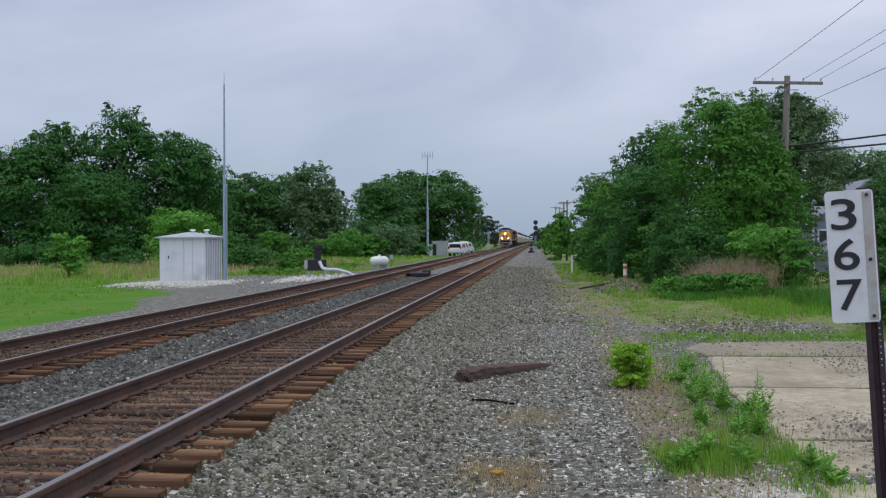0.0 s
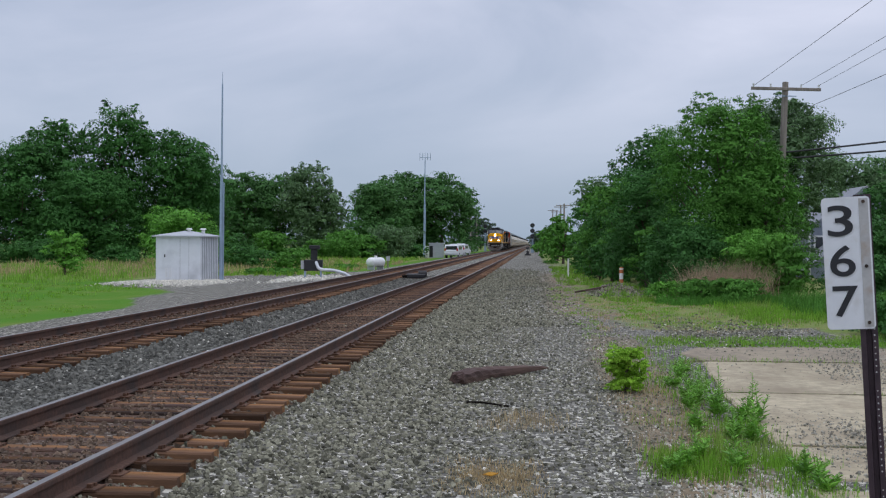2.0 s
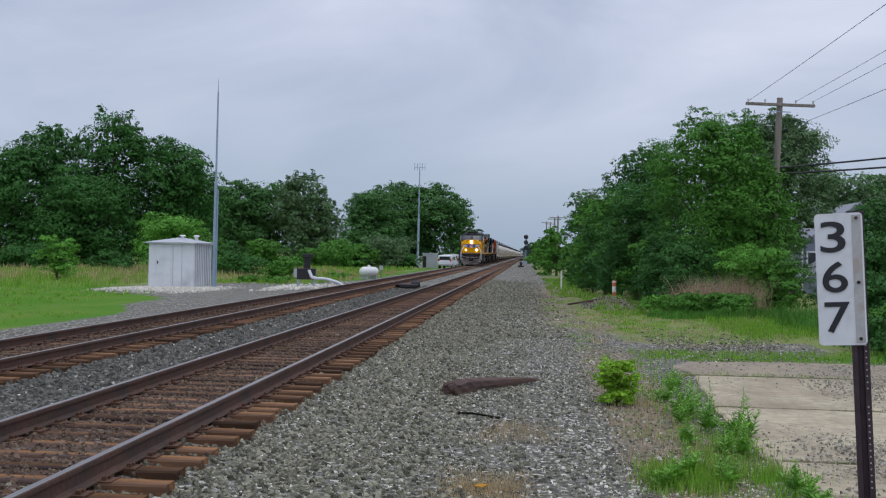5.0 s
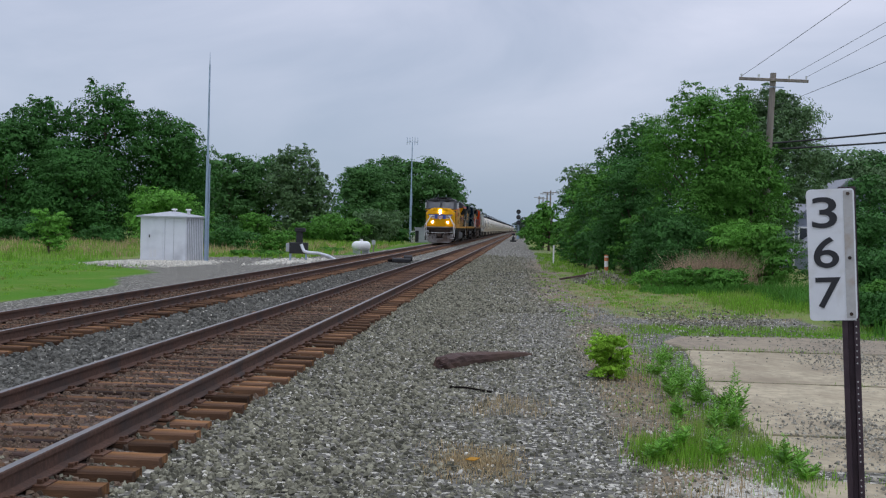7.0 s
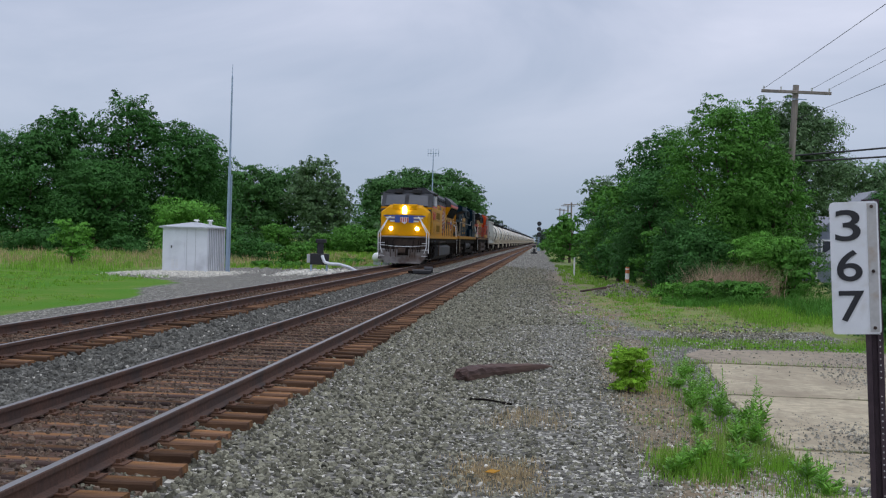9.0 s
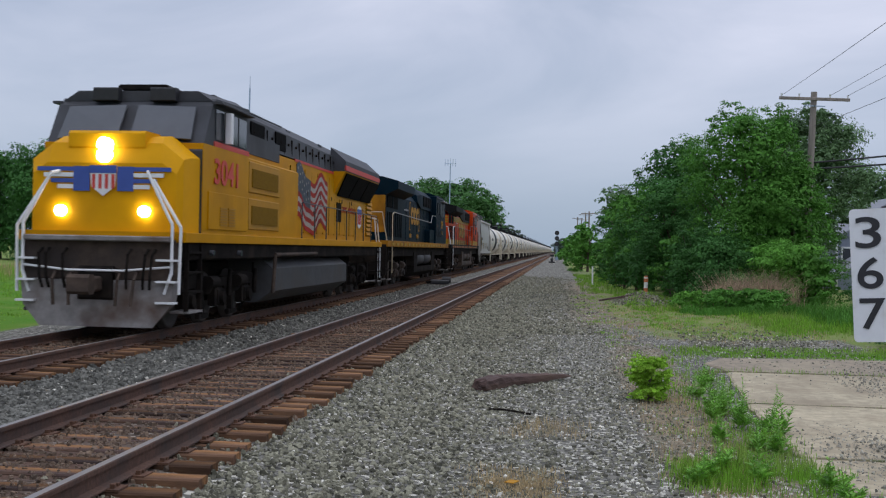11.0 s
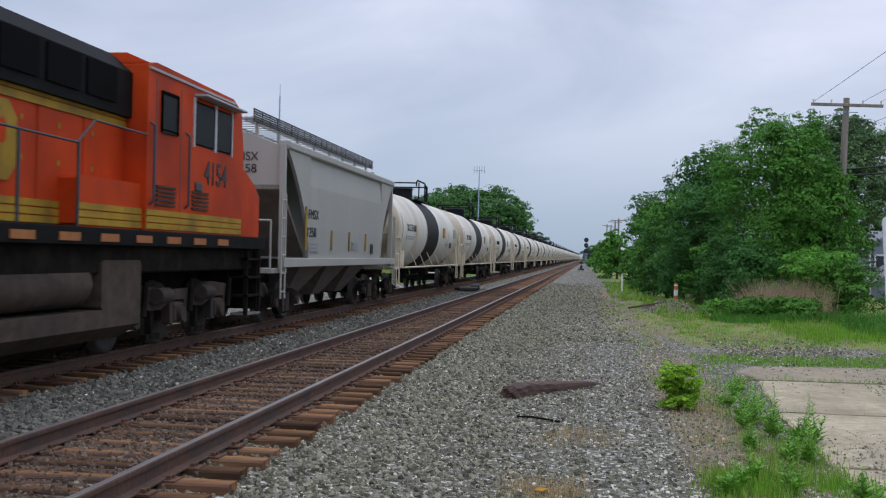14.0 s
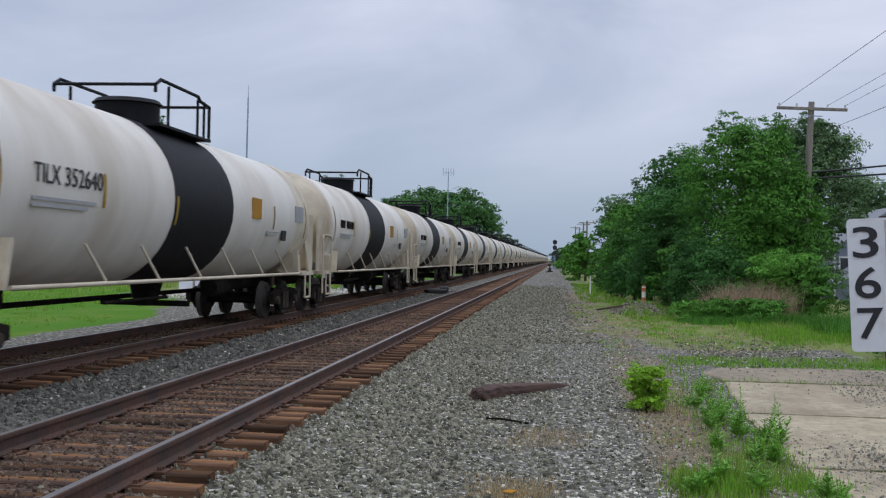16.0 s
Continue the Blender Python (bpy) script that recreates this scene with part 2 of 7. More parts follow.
ROOFING = mat("house_shingle", (0.26, 0.27, 0.295), 0.85, 0, 0.15, 8, 0)
WIRE = mat("cable_black", (0.03, 0.03, 0.034), 0.6, 0, 0.1, 3, 0)
CAR_PAINT = mat("white_car_paint", (0.74, 0.75, 0.77), 0.25, 0, 0.03, 2, 0)
TYRE = mat("tyre", (0.02, 0.02, 0.02), 0.9, 0, 0.2, 10, 0)
LAMP_RED = mat("tail_lamp", (0.4, 0.02, 0.02), 0.3, 0, 0.1, 5, 0)
SOIL = mat("joint_soil", (0.31, 0.265, 0.175), 0.95, 0, 0.4, 15, 0.4, (0.09, 0.12, 0.035), 2.5, 0.5)
PATCH_GREY = mat("stencil_grey", (0.34, 0.345, 0.345), 0.6, 0, 0.08, 5, 0)


def ground_material():
    m = bpy.data.materials.new("ground_cover")
    m.use_nodes = True
    nt, ln = m.node_tree.nodes, m.node_tree.links
    b = nt["Principled BSDF"]
    b.inputs["Roughness"].default_value = 0.95
    b.inputs["Specular IOR Level"].default_value = 0.12
    co = nt.new("ShaderNodeTexCoord")

    def noise_of(scale, detail=5.0):
        n = nt.new("ShaderNodeTexNoise")
        n.inputs["Scale"].default_value, n.inputs["Detail"].default_value = scale, detail
        n.inputs["Roughness"].default_value = 0.65
        ln.new(co.outputs["Object"], n.inputs["Vector"])
        return n.outputs["Fac"]

    def ramp_of(fac, stops):
        r = nt.new("ShaderNodeValToRGB")
        while len(r.color_ramp.elements) < len(stops):
            r.color_ramp.elements.new(0.5)
        for e, (p, c) in zip(r.color_ramp.elements, stops):
            e.position, e.color = p, (*c, 1)
        ln.new(fac, r.inputs["Fac"])
        return r.outputs[0]

    def mixed(fac, a, c):
        x = nt.new("ShaderNodeMix")
        x.data_type = "RGBA"
        ln.new(fac, x.inputs["Factor"])
        ln.new(a, x.inputs["A"])
        ln.new(c, x.inputs["B"])
        return x.outputs["Result"]

    def mask(name, scale=1.6, spread=0.5):
        a, s, r = nt.new("ShaderNodeAttribute"), nt.new("ShaderNodeMath"), nt.new("ShaderNodeMapRange")
        a.attribute_name = name
        s.operation = "ADD"
        ln.new(a.outputs["Fac"], s.inputs[0])
        n = noise_of(scale, 6)
        k = nt.new("ShaderNodeMath")
        k.operation, k.inputs[1].default_value = "MULTIPLY_ADD", spread * 2
        k.inputs[2].default_value = -spread
        ln.new(n, k.inputs[0])
        ln.new(k.outputs[0], s.inputs[1])
        r.inputs["From Min"].default_value, r.inputs["From Max"].default_value = 0.35, 0.65
        ln.new(s.outputs[0], r.inputs["Value"])
        return r.outputs[0]

    vor = nt.new("ShaderNodeTexVoronoi")
    vor.inputs["Scale"].default_value = 22
    ln.new(co.outputs["Object"], vor.inputs["Vector"])
    sepc = nt.new("ShaderNodeSeparateColor")
    ln.new(vor.outputs["Color"], sepc.inputs[0])
    gravel = ramp_of(sepc.outputs[0], [(0.0, (0.06, 0.057, 0.048)), (0.45, (0.145, 0.138, 0.117)), (0.85, (0.23, 0.218, 0.184)), (0.95, (0.55, 0.52, 0.44))])
    dirt = ramp_of(noise_of(3.5), [(0.3, (0.19, 0.14, 0.088)), (0.7, (0.31, 0.25, 0.165))])
    pale = ramp_of(sepc.outputs[1], [(0.0, (0.46, 0.43, 0.37)), (1.0, (0.70, 0.67, 0.59))])
    rust = ramp_of(noise_of(9.0), [(0.3, (0.075, 0.045, 0.033)), (0.7, (0.14, 0.086, 0.063))])
    grass = ramp_of(noise_of(0.35), [(0.3, (0.062, 0.198, 0.009)), (0.55, (0.095, 0.205, 0.018)), (0.8, (0.19, 0.225, 0.055))])
    c = mixed(mask("rust", 2.0, 0.4), gravel, rust)
    c = mixed(mask("dirt"), c, dirt)
    c = mixed(mask("pale", 1.2, 0.3), c, pale)
    tan = ramp_of(noise_of(0.8), [(0.3, (0.13, 0.225, 0.042)), (0.7, (0.25, 0.255, 0.092))])
    grass = mixed(mask("meadow", 0.3, 0.4), grass, tan)
    c = mixed(mask("grass", 1.1, 0.4), c, grass)
    ln.new(c, b.inputs["Base Color"])
    bp = nt.new("ShaderNodeBump")
    bp.inputs["Strength"].default_value, bp.inputs["Distance"].default_value = 0.7, 0.03
    ln.new(vor.outputs["Distance"], bp.inputs["Height"])
    ln.new(bp.outputs[0], b.inputs["Normal"])
    return m


GROUND = ground_material()

# ---- mesh helpers ----


class Shape:
    """Collects faces for one mesh."""

    def __init__(self):
        self.v, self.f, self.s, self.m = [], [], [], []

    def add(self, verts, faces, smooth=False, slot=0):
        k = len(self.v)
        self.v += [tuple(p) for p in verts]
        self.f += [tuple(i + k for i in q) for q in faces]
        self.s += [smooth] * len(faces)
        self.m += [slot] * len(faces)
        return self

    def box(self, x0, x1, y0, y1, z0, z1, c=0.0, slot=0):
        """A box; c chamfers the four edges along its longest side."""
        if c <= 0:
            vs = [(x, y, z) for z in (z0, z1) for y in (y0, y1) for x in (x0, x1)]
            return self.add(vs, [(0, 2, 3, 1), (4, 5, 7, 6), (0, 1, 5, 4), (2, 6, 7, 3), (0, 4, 6, 2), (1, 3, 7, 5)], slot=slot)
        dims = (x1 - x0, y1 - y0, z1 - z0)
        k = dims.index(max(dims))
        if k == 0:
            ring = self.oct(y0, y1, z0, z1, c)
            return self.prism([(x0, a, b) for a, b in ring], [(x1, a, b) for a, b in ring], slot)
        if k == 1:
            ring = self.oct(x0, x1, z0, z1, c)
            return self.prism([(a, y0, b) for a, b in ring], [(a, y1, b) for a, b in ring], slot)
        ring = self.oct(x0, x1, y0, y1, c)
        return self.prism([(a, b, z0) for a, b in ring], [(a, b, z1) for a, b in ring], slot)

    @staticmethod
    def oct(a0, a1, b0, b1, c):
        return [(a0 + c, b0), (a1 - c, b0), (a1, b0 + c), (a1, b1 - c), (a1 - c, b1), (a0 + c, b1), (a0, b1 - c), (a0, b0 + c)]

    def prism(self, ring0, ring1, slot=0, smooth=False, caps=True):
        n = len(ring0)
        faces = [(i, (i + 1) % n, n + (i + 1) % n, n + i) for i in range(n)]
        self.add(list(ring0) + list(ring1), faces, smooth, slot)
        if caps:
            self.add(ring0, [tuple(range(n - 1, -1, -1))], False, slot)
            self.add(ring1, [tuple(range(n))], False, slot)
        return self

    def loft(self, rings, slot=0, smooth=True, caps=True):
        n = len(rings[0])
        vs = [p for r in rings for p in r]
        fs = [(j * n + i, j * n + (i + 1) % n, (j + 1) * n + (i + 1) % n, (j + 1) * n + i) for j in range(len(rings) - 1) for i in range(n)]
        self.add(vs, fs, smooth, slot)
        if caps:
            self.add(rings[0], [tuple(range(n - 1, -1, -1))], False, slot)
            self.add(rings[-1], [tuple(range(n))], False, slot)
        return self

    def tube(self, p0, p1, r0, r1=None, n=10, slot=0, smooth=True):
        r1 = r0 if r1 is None else r1
        p0, p1 = Vector(p0), Vector(p1)
        d = (p1 - p0).normalized()
        a = d.orthogonal().normalized()
        b = d.cross(a)
        ring = [(math.cos(6.283185 * i / n), math.sin(6.283185 * i / n)) for i in range(n)]
        return self.loft([[p0 + (a * c + b * s) * r0 for c, s in ring], [p1 + (a * c + b * s) * r1 for c, s in ring]], slot, smooth)

    def pipe(self, pts, r, n=6, slot=0):
        for p, q in zip(pts, pts[1:]):
            self.tube(p, q, r, r, n, slot)
        return self

    def strip(self, x, pts, t=0.012, slot=0):
        """A flat plate in the plane x = const, outline pts (y, z), t thick."""
        return self.prism([(x, a, b) for a, b in pts], [(x + t, a, b) for a, b in pts], slot)

    def mesh(self, name, mats):
        me = bpy.data.meshes.new(name)
        me.from_pydata(self.v, [], self.f)
        for mm in (mats if isinstance(mats, (list, tuple)) else [mats]):
            me.materials.append(mm)
        me.polygons.foreach_set("use_smooth", self.s)
        me.polygons.foreach_set("material_index", self.m)
        bm = bmesh.new()
        bm.from_mesh(me)
        bmesh.ops.recalc_face_normals(bm, faces=bm.faces)
        bm.to_mesh(me)
        bm.free()
        return me


def part(name, shape, material, parent, label="", at=None):
    ob = new(name, shape.mesh(name, material) if isinstance(shape, Shape) else shape)
    ob.parent = parent
    if at is not None:
        ob.matrix_basis = at
    return tagged(ob, label)


def thing(name, label, category, m=None, group="", kind=""):
    ob = new(name)
    ob.empty_display_size = 0.3
    if m is not None:
        ob.matrix_basis = m
    return tagged(ob, label, category, group, kind)


def solid(name, shape, material, label="", category="", m=None, group="", kind=""):
    ob = new(name, shape.mesh(name, material) if isinstance(shape, Shape) else shape)
    if m is not None:
        ob.matrix_basis = m
    return tagged(ob, label, category, group, kind)


def lettering(text, height, material, m, parent=None, name="lettering", depth=0.006, width=0.0, bold=0.0):
    """Words in the built-in font as a mesh, standing in the plane of m, centred."""
    cu = bpy.data.curves.new(name, "FONT")
    cu.body, cu.size, cu.extrude, cu.offset = text, height * 1.37, depth, bold
    cu.align_x, cu.align_y = "CENTER", "CENTER"
    tmp = new(name, cu)
    me = bpy.data.meshes.new_from_object(tmp.evaluated_get(bpy.context.evaluated_depsgraph_get()))
    bpy.data.objects.remove(tmp)
    bpy.data.curves.remove(cu)
    me.materials.clear()
    me.materials.append(material)
    if width:
        xs = [v.co.x for v in me.vertices]
        k = width / (max(xs) - min(xs))
        for v in me.vertices:
            v.co.x *= k
    ob = new(name, me)
    ob.parent = parent
    ob.matrix_basis = m
    return ob


def raw_mesh(name, verts, faces, material, smooth=False):
    """A mesh of equal-sided faces from arrays."""
    verts, faces = np.asarray(verts, "f"), np.asarray(faces, "i")
    me = bpy.data.meshes.new(name)
    me.vertices.add(len(verts))
    me.vertices.foreach_set("co", verts.ravel())
    k = faces.shape[1]
    me.loops.add(faces.size)
    me.loops.foreach_set("vertex_index", faces.ravel())
    me.polygons.add(len(faces))
    me.polygons.foreach_set("loop_start", np.arange(0, faces.size, k, dtype="i"))
    me.polygons.foreach_set("loop_total", np.full(len(faces), k, "i"))
    me.polygons.foreach_set("use_smooth", np.full(len(faces), smooth))
    me.update(calc_edges=True)
    for mm in (material if isinstance(material, (list, tuple)) else [material]):
        me.materials.append(mm)
    return me

# ---- the lie of the land ----
NEAR_X, FAR_X, GAUGE = -4.05, -8.155, 1.505     # centre lines of the two tracks, rail centre to rail centre
TIE_TOP = -0.178


def smooth_step(a, b, v):
    k = np.clip((v - a) / (b - a), 0, 1)
    return k * k * (3 - 2 * k)


def land(x, y):
    """Height of the ground: two ballast beds, a gravel strip beside them, low fields beyond."""
    x, y = np.asarray(x, float), np.asarray(y, float)
    z = -0.36 + 0 * x + 0 * y
    bed = smooth_step(-1.75, -2.75, x) * smooth_step(-10.6, -9.6, x)
    z = z + bed * 0.105
    inside = np.exp(-((x - NEAR_X) / 0.95) ** 8) + np.exp(-((x - FAR_X) / 1.0) ** 8)
    z = z + inside * 0.055
    z = z - 0.06 * np.exp(-((x + 6.1) / 0.45) ** 2)
    z = z - 0.10 * smooth_step(-11.0, -14.0, x) * smooth_step(200, 120, y)
    z = z + 0.12 * smooth_step(4.0, 9.0, x) * smooth_step(18, 24, y)
    z = z + 0.03 * np.sin(x * 0.9 + 1.3) * np.sin(y * 0.55) * (1 - bed)
    z = z + 0.05 * np.exp(-((x + 18.2) / 2.6) ** 4 - ((y - 52.6) / 2.4) ** 4)
    z = z + 0.40 * np.exp(-((x - 3.2) / 0.85) ** 2 - ((y - 42.3) / 0.8) ** 2)
    return z


def lz(x, y):
    return float(land(x, y))


def build_ground():
    xs = np.concatenate([[-3000, -1200, -500, -250, -120, -80, -60], np.arange(-50, -14, 1.0), np.arange(-14, 9.01, 0.25), np.arange(10, 40, 1.5), [50, 80, 120, 250, 500, 1200, 3000]])
    ys = np.concatenate([[-3000, -1000, -300, -100, -50, -20, -8, -2], np.arange(0, 26, 0.25), np.arange(26, 70, 0.5), np.arange(70, 160, 2.0), np.arange(160, 420, 10), [500, 700, 1000, 2000, 4500]])
    X, Y = np.meshgrid(xs, ys)
    Z = land(X, Y)
    nx, ny = len(xs), len(ys)
    idx = np.arange(nx * ny).reshape(ny, nx)
    faces = np.stack([idx[:-1, :-1], idx[:-1, 1:], idx[1:, 1:], idx[1:, :-1]], -1).reshape(-1, 4)
    me = raw_mesh("ground", np.stack([X, Y, Z], -1).reshape(-1, 3), faces, GROUND, True)
    left_edge = -12.2 - 2.6 * smooth_step(30, 40, Y) - 6.2 * smooth_step(42, 50, Y) + 9.6 * smooth_step(57, 74, Y)
    grass = smooth_step(left_edge + 0.5, left_edge - 0.6, X)
    right_edge = 2.2 + 0.3 * np.sin(Y * 0.4)
    right = smooth_step(right_edge - 1.1, right_edge + 1.1, X)
    right = right * np.where(Y > 21, 0.62, 0.34) * smooth_step(2, 6, Y)
    right = np.where((Y > 21) & (Y < 27) & (X < 6.5) & (X > 2.4) & (np.abs(Y - 23.8) < 1.3), 0.25, right)
    far_right = 0.7 * smooth_step(-0.2, 1.6, X) * smooth_step(60, 120, Y)
    verge = smooth_step(0.9, 2.0, X) * smooth_step(26, 34, Y) * 0.55
    grass = np.maximum.reduce([grass, right, far_right, verge])
    grass = grass * (1 - 0.9 * np.exp(-((X - 3.1) / 0.95) ** 4 - ((Y - 42.2) / 1.0) ** 4))
    dirt = 0.56 * np.exp(-((X - 1.55) / 0.75) ** 4) * smooth_step(32, 20, Y)
    dirt = np.maximum(dirt, 0.55 * smooth_step(-1.0, 0.9, X) * smooth_step(18, 32, Y) * smooth_step(95, 60, Y))
    dirt = np.maximum(dirt, 0.62 * np.exp(-((X + 0.3) / 1.0) ** 2 - ((Y - 55) / 7) ** 2))
    dirt = np.maximum(dirt, 0.45 * np.exp(-((X + 0.35) / 0.5) ** 2 - ((Y - 9.1) / 0.7) ** 2))
    pale = np.exp(-((X + 18.1) / 2.7) ** 4 - ((Y - 52.5) / 2.6) ** 4)
    pale = np.maximum(pale, 0.95 * np.exp(-((X + 12.6) / 1.4) ** 4 - ((Y - 57) / 2.2) ** 4))
    pale = np.maximum(pale, 0.62 * np.exp(-((X - 1.75) / 0.75) ** 2 - ((Y - 8.2) / 0.9) ** 2))
    meadow = np.maximum(0.62 * smooth_step(-12, -14, X) * smooth_step(46, 58, Y), 0.72 * smooth_step(-0.5, 0.5, X) * smooth_step(20, 24, Y))
    rust = np.maximum(np.exp(-((X - NEAR_X) / 1.25) ** 6), np.exp(-((X - FAR_X) / 1.35) ** 6)) * 0.62 + 0.25 * smooth_step(45, 90, Y) * smooth_step(-1.6, -2.6, X) * smooth_step(-10, -9.4, X)
    for name, val in (("grass", grass), ("dirt", dirt), ("pale", pale), ("rust", rust), ("meadow", meadow)):
        at = me.attributes.new(name, "FLOAT", "POINT")
        at.data.foreach_set("value", val.astype("f").ravel())
    tagged(new("ground", me), "flat gravel and grass beside the railway", "ground", kind="structure")


build_ground()


# ---- tracks ----
def rail_shape(y0, y1):
    """Rail of T section: foot, web and worn head."""
    half = [(0.075, -0.172), (0.075, -0.160), (0.012, -0.142), (0.010, -0.050), (0.036, -0.040), (0.037, -0.008), (0.030, 0.0)]
    ring = half + [(-a, b) for a, b in reversed(half)]
    s = Shape()
    for a, b in zip([y0] + list(range(int(y0) + 40, int(y1), 40)), list(range(int(y0) + 40, int(y1), 40)) + [y1]):
        n = len(ring)
        r0, r1 = [(p, a, q) for p, q in ring], [(p, b, q) for p, q in ring]
        for i in range(n):
            k = (i + 1) % n
            s.add([r0[i], r0[k], r1[k], r1[i]], [(0, 1, 2, 3)], False, 1 if i == 6 else 0)
    return s


rail_mesh = rail_shape(-40, 1400).mesh("rail", [RAIL_SIDE, RAIL_TOP])
tie_shape = Shape().box(-1.3, 1.3, -0.105, 0.105, -0.17, 0, 0.014)
tie_mesh = tie_shape.mesh("tie", TIE)
SPACING = 0.495
rng = random.Random(4)


def build_track(name, cx, label, near0, near1):
    t = thing(name, label, "track", pose(cx, 0, 0), kind="structure")
    for side in (-1, 1):
        part("rail", rail_mesh, None, t, "rusty steel rail with a polished top", pose(side * GAUGE / 2, 0, 0))
    rest, plates = Shape(), Shape()
    k = -60
    while k * SPACING < 340:
        y = k * SPACING + rng.uniform(-0.03, 0.03) + 0.02
        turn, dx, dz = rng.uniform(-1.2, 1.2), rng.uniform(-0.06, 0.06), rng.uniform(-0.012, 0.004)
        if near0 <= y <= near1:
            part("tie", tie_mesh, None, t, "", pose(dx, y, TIE_TOP + dz, 0, rng.uniform(-0.4, 0.4), turn))
        else:
            rest.box(-1.3 + dx, 1.3 + dx, y - 0.115, y + 0.115, TIE_TOP - 0.15 + dz, TIE_TOP + dz)
        if y < 90:
            for side in (-1, 1):
                x = side * GAUGE / 2
                plates.box(x - 0.17, x + 0.17, y - 0.09, y + 0.09, TIE_TOP - 0.004, TIE_TOP + 0.014)
                for e in (-0.105, 0.105):
                    plates.box(x + e - 0.018, x + e + 0.018, y - 0.05, y - 0.015, TIE_TOP, TIE_TOP + 0.045)
                    plates.box(x + e - 0.018, x + e + 0.018, y + 0.02, y + 0.055, TIE_TOP, TIE_TOP + 0.038)
        k += 1
    tagged(part("more_ties", rest, TIE_FAR, t), "brown wooden ties further along the track", kind="stuff")
    tagged(part("tie_plates", plates, PLATE, t), "rusty tie plates and spikes", kind="stuff")
    return t


build_track("track_1", NEAR_X, "railway track with rusty rails on brown wooden ties", 4.0, 60.0)
build_track("track_2", FAR_X, "parallel railway track with rusty rails on brown ties", 12.0, 60.0)


# ---- loose stone and plants in great numbers ----
def stones(name, label, material, areas, seed, lift=0.0, spill=0.0):
    """Angular stones scattered over areas (x0, x1, y0, y1, number, smallest, largest)."""
    r = np.random.default_rng(seed)
    base = np.array([(-1, -1, -.7), (1, -1, -.6), (1, 1, -.7), (-1, 1, -.6), (-.6, -.5, .8), (.7, -.6, .6), (.5, .7, .8), (-.7, .6, .55)]) * 0.5
    quads = np.array([(4, 5, 6, 7), (0, 1, 5, 4), (1, 2, 6, 5), (2, 3, 7, 6), (3, 0, 4, 7)])
    vs = []
    for x0, x1, y0, y1, n, a, b in areas:
        x, y = r.uniform(x0, x1, n), r.uniform(0, 1, n)
        y = y0 + (y1 - y0) * y ** 1.35
        x = x + np.where(x > x1 - 1.6, spill * r.normal(0, 1, n), 0)
        y = y + np.where(y > y1 - 8, spill * 5 * r.normal(0, 1, n), 0)
        s = a + (b - a) * r.random(n) ** 2.2
        p = base[None] + r.uniform(-0.16, 0.16, (n, 8, 3))
        p = p * r.uniform(0.65, 1.25, (n, 1, 3)) * s[:, None, None]
        t, u = r.uniform(0, 6.28, n), r.uniform(-0.6, 0.6, n)
        c, d = np.cos(u)[:, None], np.sin(u)[:, None]
        p = np.stack([p[..., 0], p[..., 1] * c - p[..., 2] * d, p[..., 1] * d + p[..., 2] * c], -1)
        c, d = np.cos(t)[:, None], np.sin(t)[:, None]
        p = np.stack([p[..., 0] * c - p[..., 1] * d, p[..., 0] * d + p[..., 1] * c, p[..., 2]], -1)
        p[..., 0] += x[:, None]
        p[..., 1] += y[:, None]
        p[..., 2] += (land(x, y) + lift + s * 0.18)[:, None]
        vs.append(p.reshape(-1, 3))
    vs = np.concatenate(vs)
    fs = (quads[None] + 8 * np.arange(len(vs) // 8)[:, None, None]).reshape(-1, 4)
    return tagged(new(name, raw_mesh(name, vs, fs, material)), label, "gravel", kind="stuff")


stones("ballast", "grey crushed stone ballast between and beside the tracks", STONE, [
    (-2.75, -1.2, 4.5, 34, 22000, 0.02, 0.06), (-1.3, 1.6, 4.5, 26, 22000, 0.012, 0.042), (-2.75, 0.55, 25, 55, 9500, 0.03, 0.075), (-2.7, 0.2, 48, 78, 4000, 0.04, 0.09)], 11, 0, 0.5)
stones("stone_heap", "low heap of dark gravel under the trees", STONE, [(2.1, 4.1, 41.4, 43.3, 1500, 0.04, 0.11)], 18, 0, 0.15)
stones("gravel_patch", "worn patch of grey gravel in the grass", STONE, [(2.9, 5.6, 23.0, 25.6, 2600, 0.02, 0.06)], 17, 0, 0.4)
stones("dark_ballast", "dark grey ballast between the two tracks", STONE_DARK, [(-6.95, -5.3, 9, 60, 20000, 0.035, 0.09), (-10.3, -9.4, 20, 50, 4000, 0.03, 0.07)], 15)
stones("dirt_on_ties", "grit and small stones lying on the ties", STONE_BROWN, [(-4.72, -3.38, 4.5, 34, 2600, 0.012, 0.04), (-8.82, -7.48, 16, 45, 2500, 0.015, 0.045)], 16, 0.026)
stones("stained_ballast", "brown rust-stained ballast between the ties", STONE_BROWN, [
    (-5.4, -2.75, 4.5, 34, 12000, 0.02, 0.06), (-9.4, -6.9, 16, 40, 5000, 0.02, 0.065)], 13)
stones("pale_gravel", "scattered pale limestone chips", STONE_PALE, [
    (-2.6, 1.5, 4.5, 34, 6800, 0.010, 0.038), (-6.9, -5.4, 12, 45, 700, 0.03, 0.06), (-20.6, -15.6, 50.2, 55.0, 5200, 0.03, 0.085),
    (-13.8, -11.2, 55.2, 59.0, 1200, 0.06, 0.2), (1.1, 2.4, 6.8, 9.2, 2600, 0.008, 0.03), (2.9, 5.6, 23, 25.4, 260, 0.02, 0.05)], 12, 0, 0.3)


